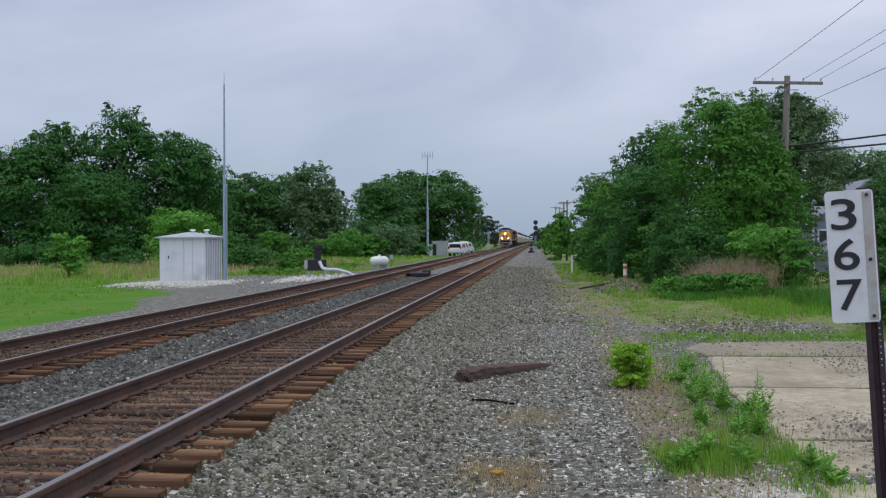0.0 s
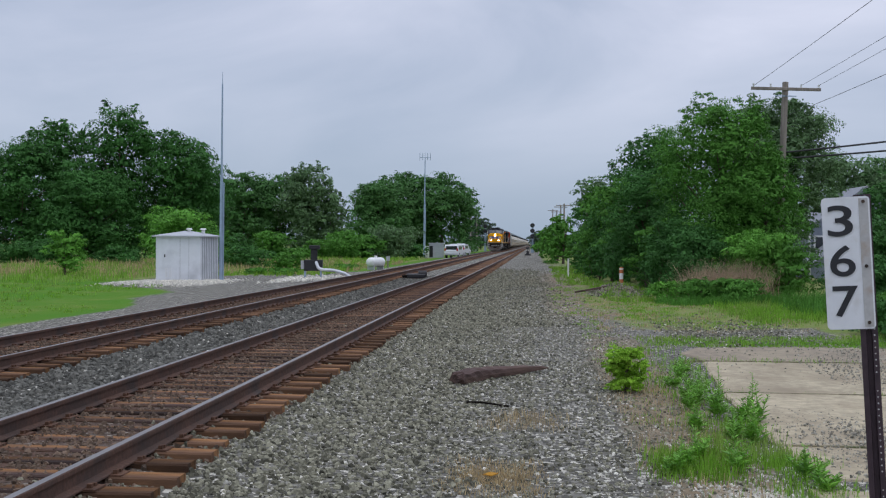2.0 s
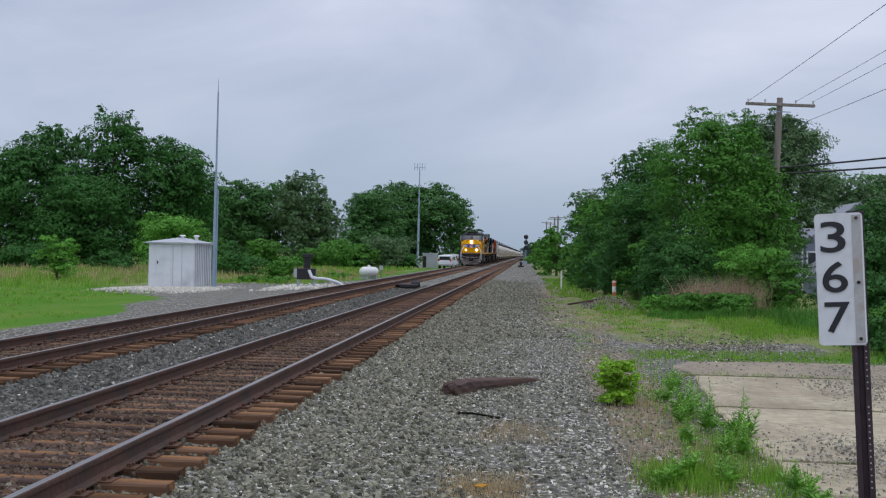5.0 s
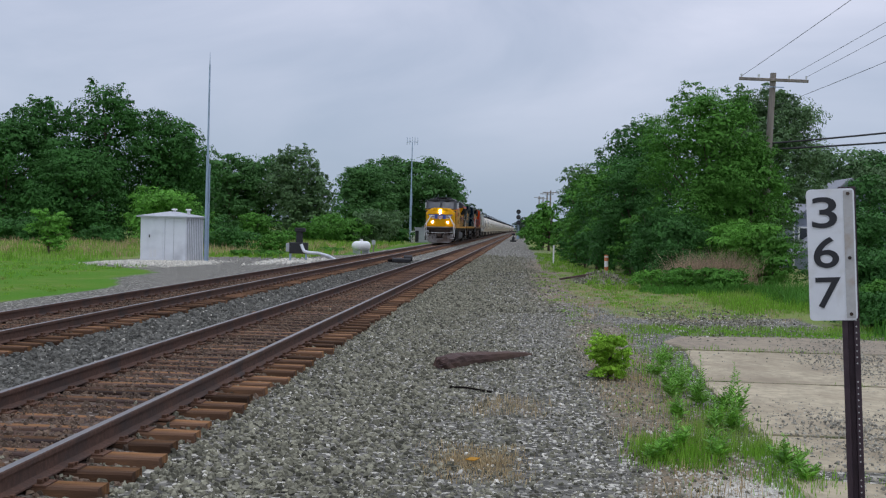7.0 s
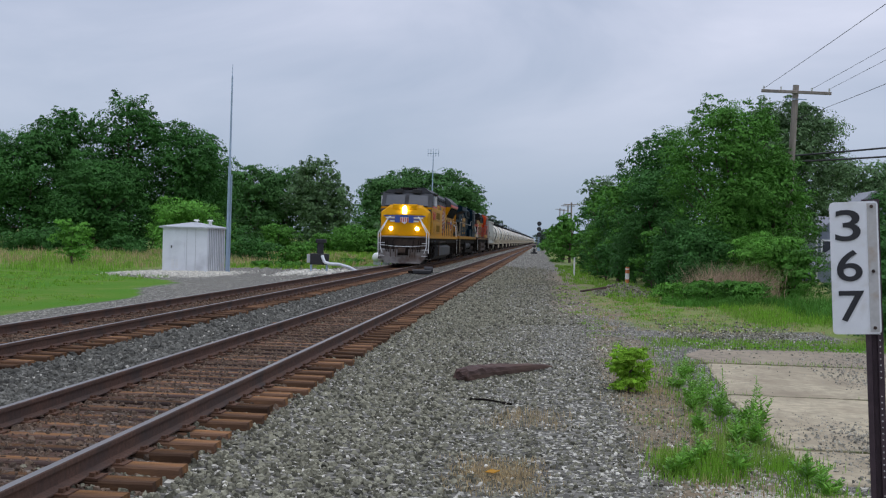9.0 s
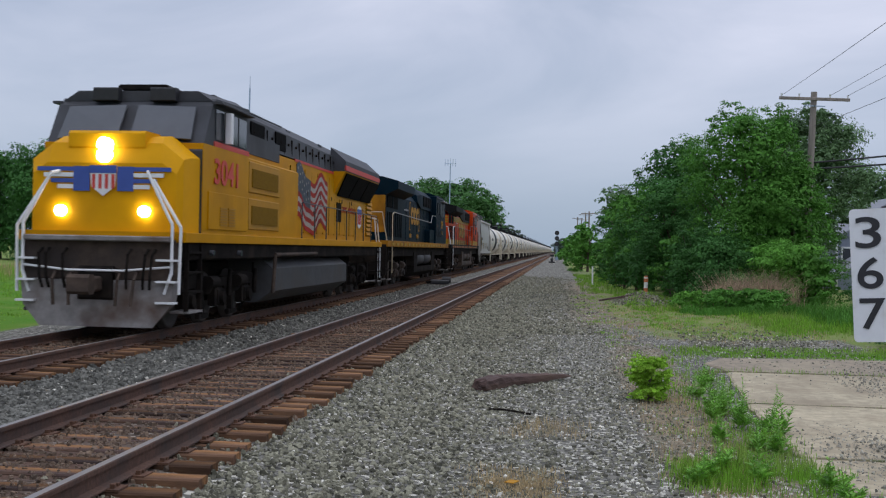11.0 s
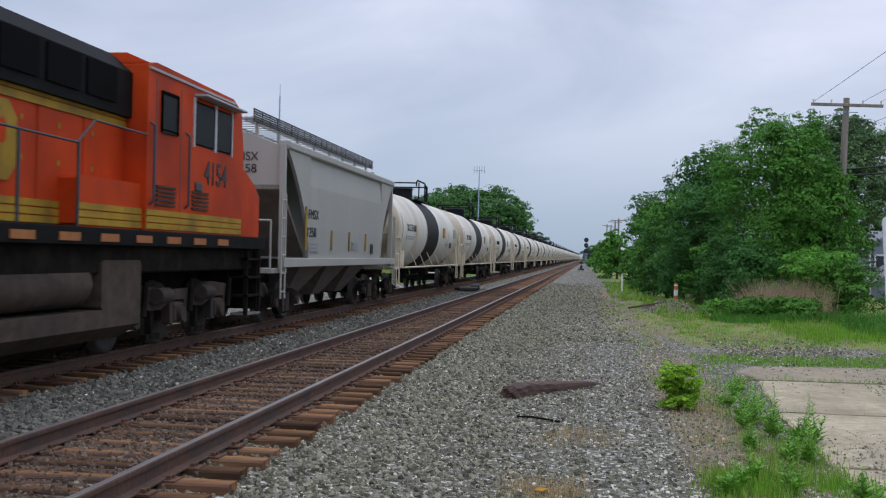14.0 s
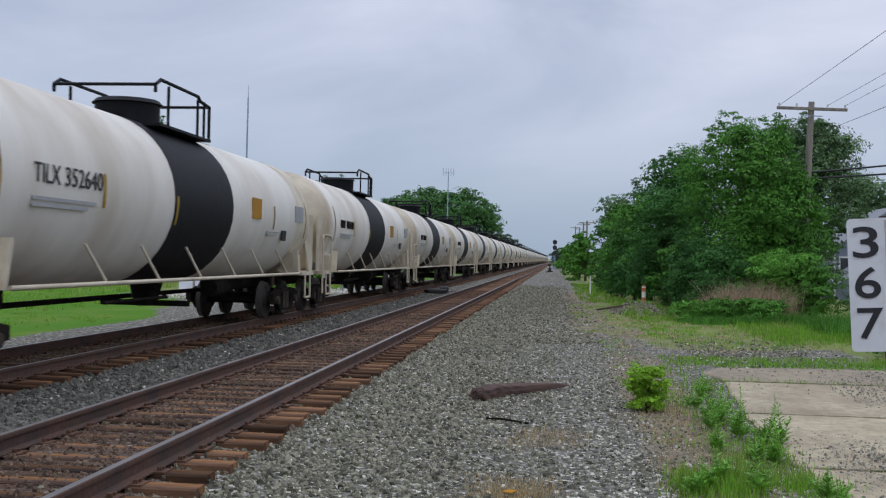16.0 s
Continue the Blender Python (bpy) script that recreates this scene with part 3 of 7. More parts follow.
stones("slab_gravel", "loose gravel strewn over the concrete", STONE_WARM, [
    (3.2, 7.0, 9.0, 12.2, 5500, 0.008, 0.032), (2.7, 3.8, 9.6, 11.4, 1800, 0.008, 0.03), (4.3, 7.2, 13.2, 17.5, 4500, 0.010, 0.032), (5.4, 7.3, 17.5, 19.8, 1500, 0.012, 0.035), (2.6, 6.8, 8, 20, 900, 0.008, 0.03)], 14, 0.045, 0.3)


def blades(name, label, material, areas, seed, category="grass", bend=0.35):
    """Grass blades: areas (x0, x1, y0, y1, number, shortest, longest, width)."""
    r = np.random.default_rng(seed)
    vs = []
    for x0, x1, y0, y1, n, a, b, w in areas:
        nc = max(1, n // (34 if w < 0.009 else 14))
        cx, cy = r.uniform(x0, x1, nc), r.uniform(y0, y1, nc)
        k = r.integers(0, nc, n)
        sp = 0.09 + 0.16 * (b > 0.5) + 0.03 * (w < 0.009)
        x, y = cx[k] + r.normal(0, sp, n), cy[k] + r.normal(0, sp, n)
        hgt = (a + (b - a) * r.random(n) ** 1.6) * (0.6 + 0.4 * r.random(nc)[k])
        t, q = r.uniform(0, 6.28, n), r.uniform(0, 6.28, n)
        lean = bend * r.random(n) * hgt
        dx, dy = np.cos(t) * w / 2, np.sin(t) * w / 2
        lx, ly = np.cos(q) * lean, np.sin(q) * lean
        z = land(x, y) - 0.01
        p = np.stack([np.stack([x - dx, y - dy, z], -1), np.stack([x + dx, y + dy, z], -1),
                      np.stack([x + dx * .8 + lx * .4, y + dy * .8 + ly * .4, z + hgt * .6], -1),
                      np.stack([x - dx * .8 + lx * .4, y - dy * .8 + ly * .4, z + hgt * .6], -1),
                      np.stack([x + lx + dx * .15, y + ly + dy * .15, z + hgt], -1), np.stack([x + lx - dx * .15, y + ly - dy * .15, z + hgt], -1)], 1)
        vs.append(p.reshape(-1, 3))
    vs = np.concatenate(vs)
    k = 6 * np.arange(len(vs) // 6)[:, None, None]
    fs = (np.array([(0, 1, 2, 3), (3, 2, 4, 5)])[None] + k).reshape(-1, 4)
    return tagged(new(name, raw_mesh(name, vs, fs, material)), label, category, kind="stuff")


blades("verge_grass", "bright green grass tufts along the gravel edge", GRASS, [
    (1.1, 1.75, 9.1, 10.3, 1900, 0.05, 0.2, 0.009), (1.55, 2.35, 9.6, 11.8, 2300, 0.04, 0.19, 0.009), (2.05, 2.5, 8.0, 10.2, 1300, 0.03, 0.16, 0.008), (1.5, 2.4, 8.3, 9.4, 400, 0.02, 0.09, 0.008),
    (1.7, 2.5, 11.6, 14.2, 1100, 0.03, 0.14, 0.009), (1.6, 2.6, 14.0, 20.5, 1300, 0.03, 0.16, 0.011), (1.2, 2.0, 11, 16, 700, 0.02, 0.09, 0.008),
    (2.1, 8.0, 20.5, 23.0, 6000, 0.03, 0.12, 0.014), (2.4, 8.0, 25.4, 37, 7500, 0.03, 0.12, 0.016), (5.4, 8.2, 26.5, 35, 6000, 0.05, 0.26, 0.016), (0.6, 3.4, 28, 48, 4500, 0.03, 0.09, 0.02), (2.5, 4.6, 37, 50, 4000, 0.05, 0.25, 0.02), (1.2, 3.4, 50, 90, 4000, 0.06, 0.3, 0.03), (1.0, 1.8, 18, 28, 700, 0.03, 0.09, 0.014), 
    (2.0, 4.5, 6.5, 9.0, 300, 0.03, 0.12, 0.01), (2.6, 5.5, 18.05, 18.15, 260, 0.06, 0.16, 0.01), (2.5, 5.5, 14.2, 14.28, 220, 0.05, 0.14, 0.0091)], 21)
blades("rank_weeds", "tall rank green weeds before the thicket", LEAF, [
    (7.6, 10.4, 23.5, 35, 9000, 0.15, 0.66, 0.02), (8.0, 10.5, 20.5, 25, 4000, 0.25, 0.8, 0.02), (4.2, 8.0, 34.5, 37, 4500, 0.1, 0.4, 0.02), (7.4, 10, 20.5, 22.5, 3000, 0.15, 0.6, 0.018)], 25, bend=0.9)
blades("field_grass", "lush green meadow grass beside the tracks", GRASS, [
    (-22, -13.4, 22, 33, 5000, 0.03, 0.1, 0.02), (-36, -17, 34, 48, 9000, 0.05, 0.2, 0.025), (-42, -22, 49, 95, 16000, 0.15, 0.55, 0.03),
    (-20, -13, 62, 100, 7000, 0.12, 0.45, 0.03), (-40, -14, 95, 130, 6000, 0.25, 0.6, 0.07)], 22)
blades("dry_grass", "dry straw-coloured grass and stalks", STRAW, [
    (-0.7, 0.05, 8.4, 9.7, 1500, 0.03, 0.075, 0.010), (-0.55, -0.1, 8.8, 9.3, 1200, 0.03, 0.07, 0.010), (-0.4, 0.3, 11.3, 12.2, 700, 0.03, 0.15, 0.006), (0.9, 1.8, 10.0, 16, 1500, 0.03, 0.15, 0.006),
    (0.9, 2.0, 7.5, 11, 900, 0.03, 0.16, 0.006), (1.4, 6.5, 24, 40, 4500, 0.03, 0.13, 0.012), (-46, -20, 58, 115, 9000, 0.3, 0.75, 0.03), (-20, -12.5, 66, 110, 3000, 0.2, 0.5, 0.03)], 23)


# ---- trees and shrubs ----
def leaf_cloud(r, lobes, size, density, droop=0.2):
    """Leaves on many small sprays over each lobe (x, y, z, rx, ry, rz): domes of leaves turned up and outwards, over a loose filling."""
    out = []

    def add(c, nrm, n):
        nrm = nrm / (np.linalg.norm(nrm, axis=1)[:, None] + 1e-6)
        a = np.cross(nrm, r.normal(size=(n, 3)))
        a /= np.linalg.norm(a, axis=1)[:, None] + 1e-6
        b = np.cross(nrm, a)
        s = (size * r.uniform(0.45, 1.05, n))[:, None]
        tip = -droop * s * np.array([0, 0, 1.0])
        out.append(np.stack([c - a * s * .5, c + b * s * .34, c + a * s * .6 + tip, c - b * s * .34], 1))

    for cx, cy, cz, rx, ry, rz in lobes:
        n = max(16, int(3.3 * density * (rx * ry + ry * rz + rz * rx) * 4.19 / (size * size)))
        centre, rad = np.array([cx, cy, cz]), np.array([rx, ry, rz])
        mean = float(rad.mean())
        m = int(np.clip((mean / (size * 2.2)) ** 2 * 3, 3, 26))
        d = r.normal(size=(m, 3))
        d[:, 2] = np.abs(d[:, 2]) * np.where(r.random(m) < 0.36, -0.8, 1.0) + 0.1
        d /= np.linalg.norm(d, axis=1)[:, None]
        sc = centre + d * rad * r.uniform(0.55, 1.0, (m, 1))
        sr = mean * r.uniform(0.26, 0.5, m)
        k = r.integers(0, m, int(n * 0.74))
        e = r.normal(size=(len(k), 3))
        e[:, 2] = np.abs(e[:, 2]) - 0.25
        e /= np.linalg.norm(e, axis=1)[:, None]
        p = sc[k] + e * sr[k][:, None] * np.array([1.15, 1.15, 0.62]) * r.uniform(0.7, 1.08, (len(k), 1))
        add(p, e + d[k] * 0.35 + r.normal(0, 0.24, e.shape) + np.array([0, 0, 0.4]), len(k))
        q = n - len(k)
        e = r.normal(size=(q, 3))
        e /= np.linalg.norm(e, axis=1)[:, None]
        add(centre + e * rad * r.uniform(0.25, 0.92, (q, 1)), e + r.normal(0, 0.4, e.shape), q)
    v = np.concatenate(out).reshape(-1, 3)
    return v, np.arange(len(v)).reshape(-1, 4)


def tree(name, label, x, y, height, radius, material, seed, leaf=0.3, low=0.15, density=0.55, spiky=0.0, lobes=34, category="tree", group="", squash=1.0):
    """A tapered trunk with limbs, and a crown built of leafy lobes of uneven size."""
    r = np.random.default_rng(seed)
    t = thing(name, label, category, pose(x, y, lz(x, y)), group)
    wood = Shape()
    top = height * 0.8
    tr = 0.022 * height + 0.03
    pts = [Vector((0, 0, -0.05))] + [Vector((r.normal(0, 0.03) * height * k, r.normal(0, 0.02) * height * k, top * k)) for k in (0.25, 0.5, 0.75, 1.0)]
    for i, (p, q) in enumerate(zip(pts, pts[1:])):
        wood.tube(p, q, tr * (1 - i * 0.22), tr * (1 - (i + 1) * 0.22), 8)
    ls = []
    core = [(r.normal(0, 0.12) * radius, r.normal(0, 0.12) * radius, height * h, radius * 0.66, radius * 0.66 * squash, height * 0.17) for h in np.linspace(low + 0.18, 0.78, 5)]
    for i in range(lobes):
        h = low + (0.93 - low) * ((i + r.random()) / lobes) ** 0.9
        prof = min(1.0, 1.2 * math.sin(min(1, max(0.0, (h - low + 0.25) / (1.22 - low))) * 3.14159) ** 0.6)
        a, d = r.uniform(0, 6.28), radius * prof * math.sqrt(r.uniform(0.1, 1.0)) * 0.95
        rr = radius * r.choice([0.2, 0.27, 0.36, 0.46]) * r.uniform(0.85, 1.15) * (0.75 + 0.25 * prof)
        c = (math.cos(a) * d, math.sin(a) * d * squash, height * h)
        rz = min(rr * r.uniform(0.7, 1.05), height * 1.02 - c[2]) if c[2] + rr > height else rr * r.uniform(0.7, 1.05)
        ls.append((*c, rr, rr, max(0.25 * rr, rz)))
        if i % 3 == 0 and height > 2.5:
            k = min(0.98, max(0.12, h * 0.75))
            j = min(3, int(k * 4))
            p = pts[j].lerp(pts[j + 1], k * 4 - j)
            mid = p.lerp(Vector(c), 0.5) + Vector((0, 0, -0.05 * height * r.random()))
            wood.tube(p, mid, tr * 0.32, tr * 0.2, 5)
            wood.tube(mid, c, tr * 0.2, tr * 0.06, 5)
    if spiky:
        for i in range(int(spiky)):
            a, h = r.uniform(0, 6.28), r.uniform(0.35, 1.0)
            prof = math.sqrt(max(0.04, 1 - ((h - 0.42) / 0.6) ** 2))
            d = radius * prof * r.uniform(0.75, 1.12)
            sz = radius * r.uniform(0.06, 0.13)
            ls.append((math.cos(a) * d, math.sin(a) * d, height * h, sz, sz, sz * r.uniform(0.9, 2.2)))
    part("trunk", wood, BARK, t, "brown tapered trunk and limbs")
    v, f = leaf_cloud(r, ls, leaf, density)
    v2, f2 = leaf_cloud(r, core, leaf * 1.8, density * 1.3)
    v, f = np.concatenate([v, v2]), np.concatenate([f, f2 + len(v)])
    v[:, 2] = np.maximum(v[:, 2], 0.03)
    part("crown", raw_mesh("crown", v, f, material), None, t, "leafy crown")
    return t


def at_px(px, d):
    return (px - 952) / 1885 * d


DECID = "broad-leaved tree in full dark green summer leaf"
# the clump beside the gravel, near to far
tree("tree", "dense bright green tree with leaves down to the ground", 7.6, 44.5, 7.9, 2.5, LEAF, 31, 0.105, 0.03, 0.5, 70, 36)
# dark leaf here: the thicket's shade is put into the crown colour
tree("tree", "rounded green tree in the trackside thicket", 5.1, 50, 5.6, 1.8, LEAF_DARK, 32, 0.115, 0.04, 0.5, 40, 26)
tree("tree", "tall rounded green tree in the trackside thicket", 6.6, 62, 8.5, 2.4, LEAF_DARK, 33, 0.14, 0.05, 0.5, 30, 28)
tree("tree", "green tree growing low beside the pole", 9.2, 44, 5.4, 1.7, LEAF, 34, 0.105, 0.05, 0.5, 40, 26)
tree("tree", "silver maple with pale feathery shoots", 12.2, 56, 9.3, 3.2, LEAF_GREY, 35, 0.14, 0.08, 0.6, 150, 36)
tree("tree", "silver maple with pale feathery shoots", 20.8, 72, 8.0, 3.6, LEAF_GREY, 36, 0.18, 0.05, 0.6, 30, 30)
tree("tree", "slim green tree along the track", 4.7, 80, 6.6, 1.7, LEAF, 37, 0.18, 0.0, 0.6, 8, 28)
tree("tree", "slim green tree along the track", 5.4, 96, 8.2, 2.0, LEAF_GREY, 38, 0.2, 0.0, 0.6, 8, 26)
tree("tree", "green tree behind the house", 24.8, 73, 7.6, 4.2, LEAF_DARK, 39, 0.3, 0.05, 0.5, 6, 30)
tree("tree", "green tree behind the house", 28.2, 73, 7.2, 4.0, LEAF_LIGHT, 40, 0.3, 0.05, 0.5, 6, 30)
for i, (x, y, h, w, m) in enumerate([(4.5, 57, 5.6, 1.4, LEAF), (4.9, 65, 7.0, 1.7, LEAF_DARK), (4.6, 73, 5.8, 1.5, LEAF), (4.5, 86, 5.4, 1.6, LEAF_DARK), (6.5, 54, 7.0, 1.8, LEAF_DARK)]):
    tree("tree", "leafy green young tree in the trackside thicket", x, y, h, w, m, 300 + i, 0.14, 0.0, 0.5, 20, 26, "tree", "thicket trees")
for i, (px, d, h, w) in enumerate([(1002, 105, 5.0, 2.2), (992, 125, 4.6, 2.2), (984, 150, 4.6, 2.3), (976, 185, 4.2, 2.4), (972, 225, 4.0, 2.6), (966, 300, 5.5, 4.0), (959, 420, 6.0, 4.0)]):
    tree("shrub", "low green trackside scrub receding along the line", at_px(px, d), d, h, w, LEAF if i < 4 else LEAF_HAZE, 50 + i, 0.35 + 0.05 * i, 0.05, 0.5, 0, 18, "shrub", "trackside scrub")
# dark-leaved shrubs carry the deep shade under the trees in their colour
for i, (x, y, h, w, m) in enumerate([(4.95, 42.5, 2.2, 0.95, LEAF_DARK), (5.9, 40.8, 2.6, 1.4, LEAF_DARK), (7.9, 40.0, 2.4, 1.5, LEAF_LIGHT), (8.5, 39, 2.3, 1.1, LEAF_LIGHT), (5.6, 36.6, 0.8, 0.9, LEAF),
                                     (6.6, 36.2, 0.75, 1.0, LEAF), (4.6, 37.6, 0.7, 0.8, LEAF_LIGHT), (10.6, 32, 1.6, 1.5, LEAF_DARK), (7.5, 23.4, 0.75, 0.8, LEAF_DARK), (8.2, 22.4, 0.95, 0.9, LEAF_DARK), (9.2, 24.2, 1.7, 1.2, LEAF), (8.9, 38.2, 1.9, 1.0, LEAF), (10.4, 27.5, 1.8, 1.4, LEAF_DARK), (8.4, 24.6, 0.9, 1.0, LEAF),
                                     (11.3, 37, 3.0, 1.5, LEAF_DARK), (13.0, 31, 3.3, 1.8, LEAF), (4.2, 55, 2.6, 1.1, LEAF_DARK), (4.3, 72, 3.2, 1.2, LEAF_DARK), (3.9, 78, 3.2, 1.3, LEAF_DARK),
                                     (5.1, 46.8, 2.7, 1.0, LEAF), (3.75, 52.5, 2.3, 0.9, LEAF_DARK), (3.55, 58.5, 2.6, 1.0, LEAF_DARK), (3.4, 65, 2.8, 1.0, LEAF), (3.5, 70, 2.6, 1.0, LEAF_DARK), (3.6, 84, 3.0, 1.3, LEAF), (6.3, 43.2, 3.0, 1.3, LEAF_DARK), (5.4, 44.4, 3.4, 1.2, LEAF_DARK), (13.1, 41, 4.3, 1.7, LEAF_DARK)]):
    tree("shrub", "leafy green shrub at the foot of the trees", x, y, h, w, m, 70 + i, 0.085 if y < 45 else 0.13, 0.0, 0.55, 4, 16, "shrub", "thicket shrubs")
# across the line
for i, (px, top, d, w, m, sp) in enumerate([(-90, 262, 110, 5.0, LEAF_DARK, 6), (5, 240, 106, 4.2, LEAF_DARK, 6), (85, 206, 112, 4.2, LEAF_DARK, 10), (195, 186, 110, 4.6, LEAF_DARK, 14), (295, 232, 112, 4.4, LEAF_DARK, 8), (345, 275, 118, 3.0, LEAF_DARK, 4),
                                            (130, 300, 104, 4.0, LEAF_DARK, 4), (425, 303, 150, 4.2, LEAF_DARK, 6), (490, 306, 155, 4.6, LEAF_DARK, 6), (548, 287, 150, 3.8, LEAF_GREY, 40), (585, 330, 150, 2.6, LEAF_GREY, 20),
                                            (670, 322, 190, 5.4, LEAF_DARK, 6), (715, 305, 200, 6.5, LEAF_DARK, 6), (785, 305, 200, 6.0, LEAF_DARK, 6), (828, 338, 205, 2.6, LEAF_DARK, 4), (856, 380, 320, 4.4, LEAF_HAZE, 2), (380, 320, 190, 4.0, LEAF_GREY, 10)]):
    # beyond 140 m dark-leaved trees take the copy with painted haze
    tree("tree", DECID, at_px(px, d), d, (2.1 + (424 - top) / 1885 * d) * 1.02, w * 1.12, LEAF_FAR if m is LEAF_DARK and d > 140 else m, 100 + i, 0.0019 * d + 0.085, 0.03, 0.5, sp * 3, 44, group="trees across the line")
for i, (px, top, d, w, m) in enumerate([(60, 420, 92, 2.4, LEAF_DARK), (5, 428, 92, 2.4, LEAF_DARK), (200, 432, 92, 2.0, LEAF_DARK), (315, 362, 84, 3.5, LEAF_LIGHT), (360, 404, 86, 2.4, LEAF_DARK), (432, 428, 82, 1.7, LEAF_DARK), (478, 402, 110, 2.6, LEAF), (415, 432, 84, 1.3, LEAF),
                                        (570, 418, 128, 2.6, LEAF), (615, 402, 128, 3.4, LEAF), (690, 392, 132, 3.9, LEAF_GREY), (650, 410, 130, 2.6, LEAF), (735, 425, 140, 2.0, LEAF_DARK), (505, 440, 74, 1.2, LEAF), (455, 470, 66, 0.8, LEAF), (530, 435, 112, 2.2, LEAF), (610, 462, 82, 1.0, LEAF), (500, 470, 66, 1.0, LEAF)]):
    tree("shrub", "rounded green bush at the edge of the meadow", at_px(px, d), d, 1.98 + (424 - top) / 1885 * d, w, m, 140 + i, 0.0014 * d + 0.07, 0.0, 0.5, 2, 22, "shrub", "meadow bushes")
tree("sapling", "small bushy green tree standing alone in the meadow", -27.4, 60, 2.6, 1.15, LEAF_LIGHT, 160, 0.14, 0.12, 0.6, 10, 22)
# low distant woods that close the horizon
r = np.random.default_rng(77)
far_lobes = []
for i in range(150):
    a = radians(90 + (i - 75) * 2.4)
    d = 620 + r.uniform(-40, 60)
    if abs(math.cos(a) * d + 4) < 16 and math.sin(a) > 0:
        continue
    far_lobes.append((math.cos(a) * d, math.sin(a) * d, r.uniform(0, 3), 16, 14, r.uniform(4, 8)))
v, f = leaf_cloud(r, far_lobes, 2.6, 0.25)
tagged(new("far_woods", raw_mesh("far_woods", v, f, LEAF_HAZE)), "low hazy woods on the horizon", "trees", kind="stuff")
blades("dead_brush", "brown dead brush standing before the thicket", BROWN_TWIG, [(4.8, 6.2, 37.0, 38.6, 1800, 0.2, 0.9, 0.011), (5.6, 7.9, 37.4, 39.0, 6000, 0.4, 1.55, 0.011)], 24, "brush", 0.95)
# young bush and tall weeds on the gravel edge
tree("young_bush", "small bright green bush growing in the gravel", 1.22, 14.2, 0.62, 0.30, LEAF_BRIGHT, 170, 0.036, 0.0, 0.9, 14, 40, "bush")


def weed(x, y, h, seed, group="tall weeds"):
    r = np.random.default_rng(seed)
    t = thing("weed", "tall leafy green weed on the gravel edge", "weed", pose(x, y, lz(x, y)), group)
    wood, out = Shape(), []
    for j in range(4):
        hj = h * (1.0, .8, .66, .5)[j] * r.uniform(.85, 1.05)
        lean = np.array([r.normal(0, .05), r.normal(0, .05), 0]) * (1 + 1.2 * (j > 0))
        foot = np.array([r.normal(0, .035), r.normal(0, .035), 0]) * (j > 0)
        tip = foot + lean + np.array([0, 0, hj])
        wood.tube(foot - np.array([0, 0, .02]), tip, 0.005, 0.002, 5)
        n = 44
        for i in range(n):
            k = 0.1 + 0.9 * i / n
            a = i * 2.4 + r.normal(0, 0.4)
            ln = (0.115 * (1 - k * 0.7)) * r.uniform(0.5, 1.3)
            d, side = np.array([math.cos(a), math.sin(a), r.uniform(0.2, 1.1)]), np.array([-math.sin(a), math.cos(a), 0]) * ln * 0.2
            p = foot + lean * k + np.array([0, 0, hj * k])
            out.append([p, p + d * ln * 0.5 + side, p + d * ln * np.array([1, 1, 0.7]), p + d * ln * 0.5 - side])
    part("stem", wood, WEED, t)
    v = np.array(out).reshape(-1, 3)
    part("leaves", raw_mesh("leaves", v, np.arange(len(v)).reshape(-1, 4), WEED), None, t)


for i, (x, y, h) in enumerate([(2.05, 13.4, 0.5), (2.22, 13.0, 0.52), (1.95, 13.7, 0.42), (2.12, 13.9, 0.4), (2.4, 11.9, 0.6), (2.34, 12.1, 0.4), (2.22, 16.3, 0.42), (2.15, 15.8, 0.36), (2.22, 10.7, 0.45), (2.0, 10.9, 0.4),
                               (1.78, 9.5, 0.42), (2.1, 12.4, 0.4), (1.9, 12.9, 0.36), (1.75, 11.4, 0.3), (1.3, 9.6, 0.3), (1.5, 10.0, 0.3), (1.2, 9.3, 0.26), (2.3, 9.2, 0.3), (1.9, 14.8, 0.3), (2.3, 8.7, 0.26)]):
    weed(x, y, h, 200 + i)

# ---- the paved patch ----
slab = thing("pavement", "worn pale concrete slabs beside the gravel", "pavement", kind="structure")
slab_random = random.Random(31)


def slab_part(corners, top):
    """A slab with crumbled, slightly wandering edges."""
    ring = []
    for (ax, ay), (bx, by) in zip(corners, corners[1:] + corners[:1]):
        n = max(3, int(math.hypot(bx - ax, by - ay) / 0.22))
        for i in range(n):
            k = i / n
            ring.append((ax + (bx - ax) * k + slab_random.uniform(-0.02, 0.02), ay + (by - ay) * k + slab_random.uniform(-0.02, 0.02)))
    cx, cy = sum(p[0] for p in ring) / len(ring), sum(p[1] for p in ring) / len(ring)
    inner = [(cx + (x - cx) * 0.985, cy + (y - cy) * 0.985, top) for x, y in ring]
    part("slab", Shape().loft([[(x, y, top - 0.14) for x, y in ring], [(x, y, top - 0.02) for x, y in ring], inner], smooth=False), CONCRETE_OLD if cy > 18 else CONCRETE, slab)


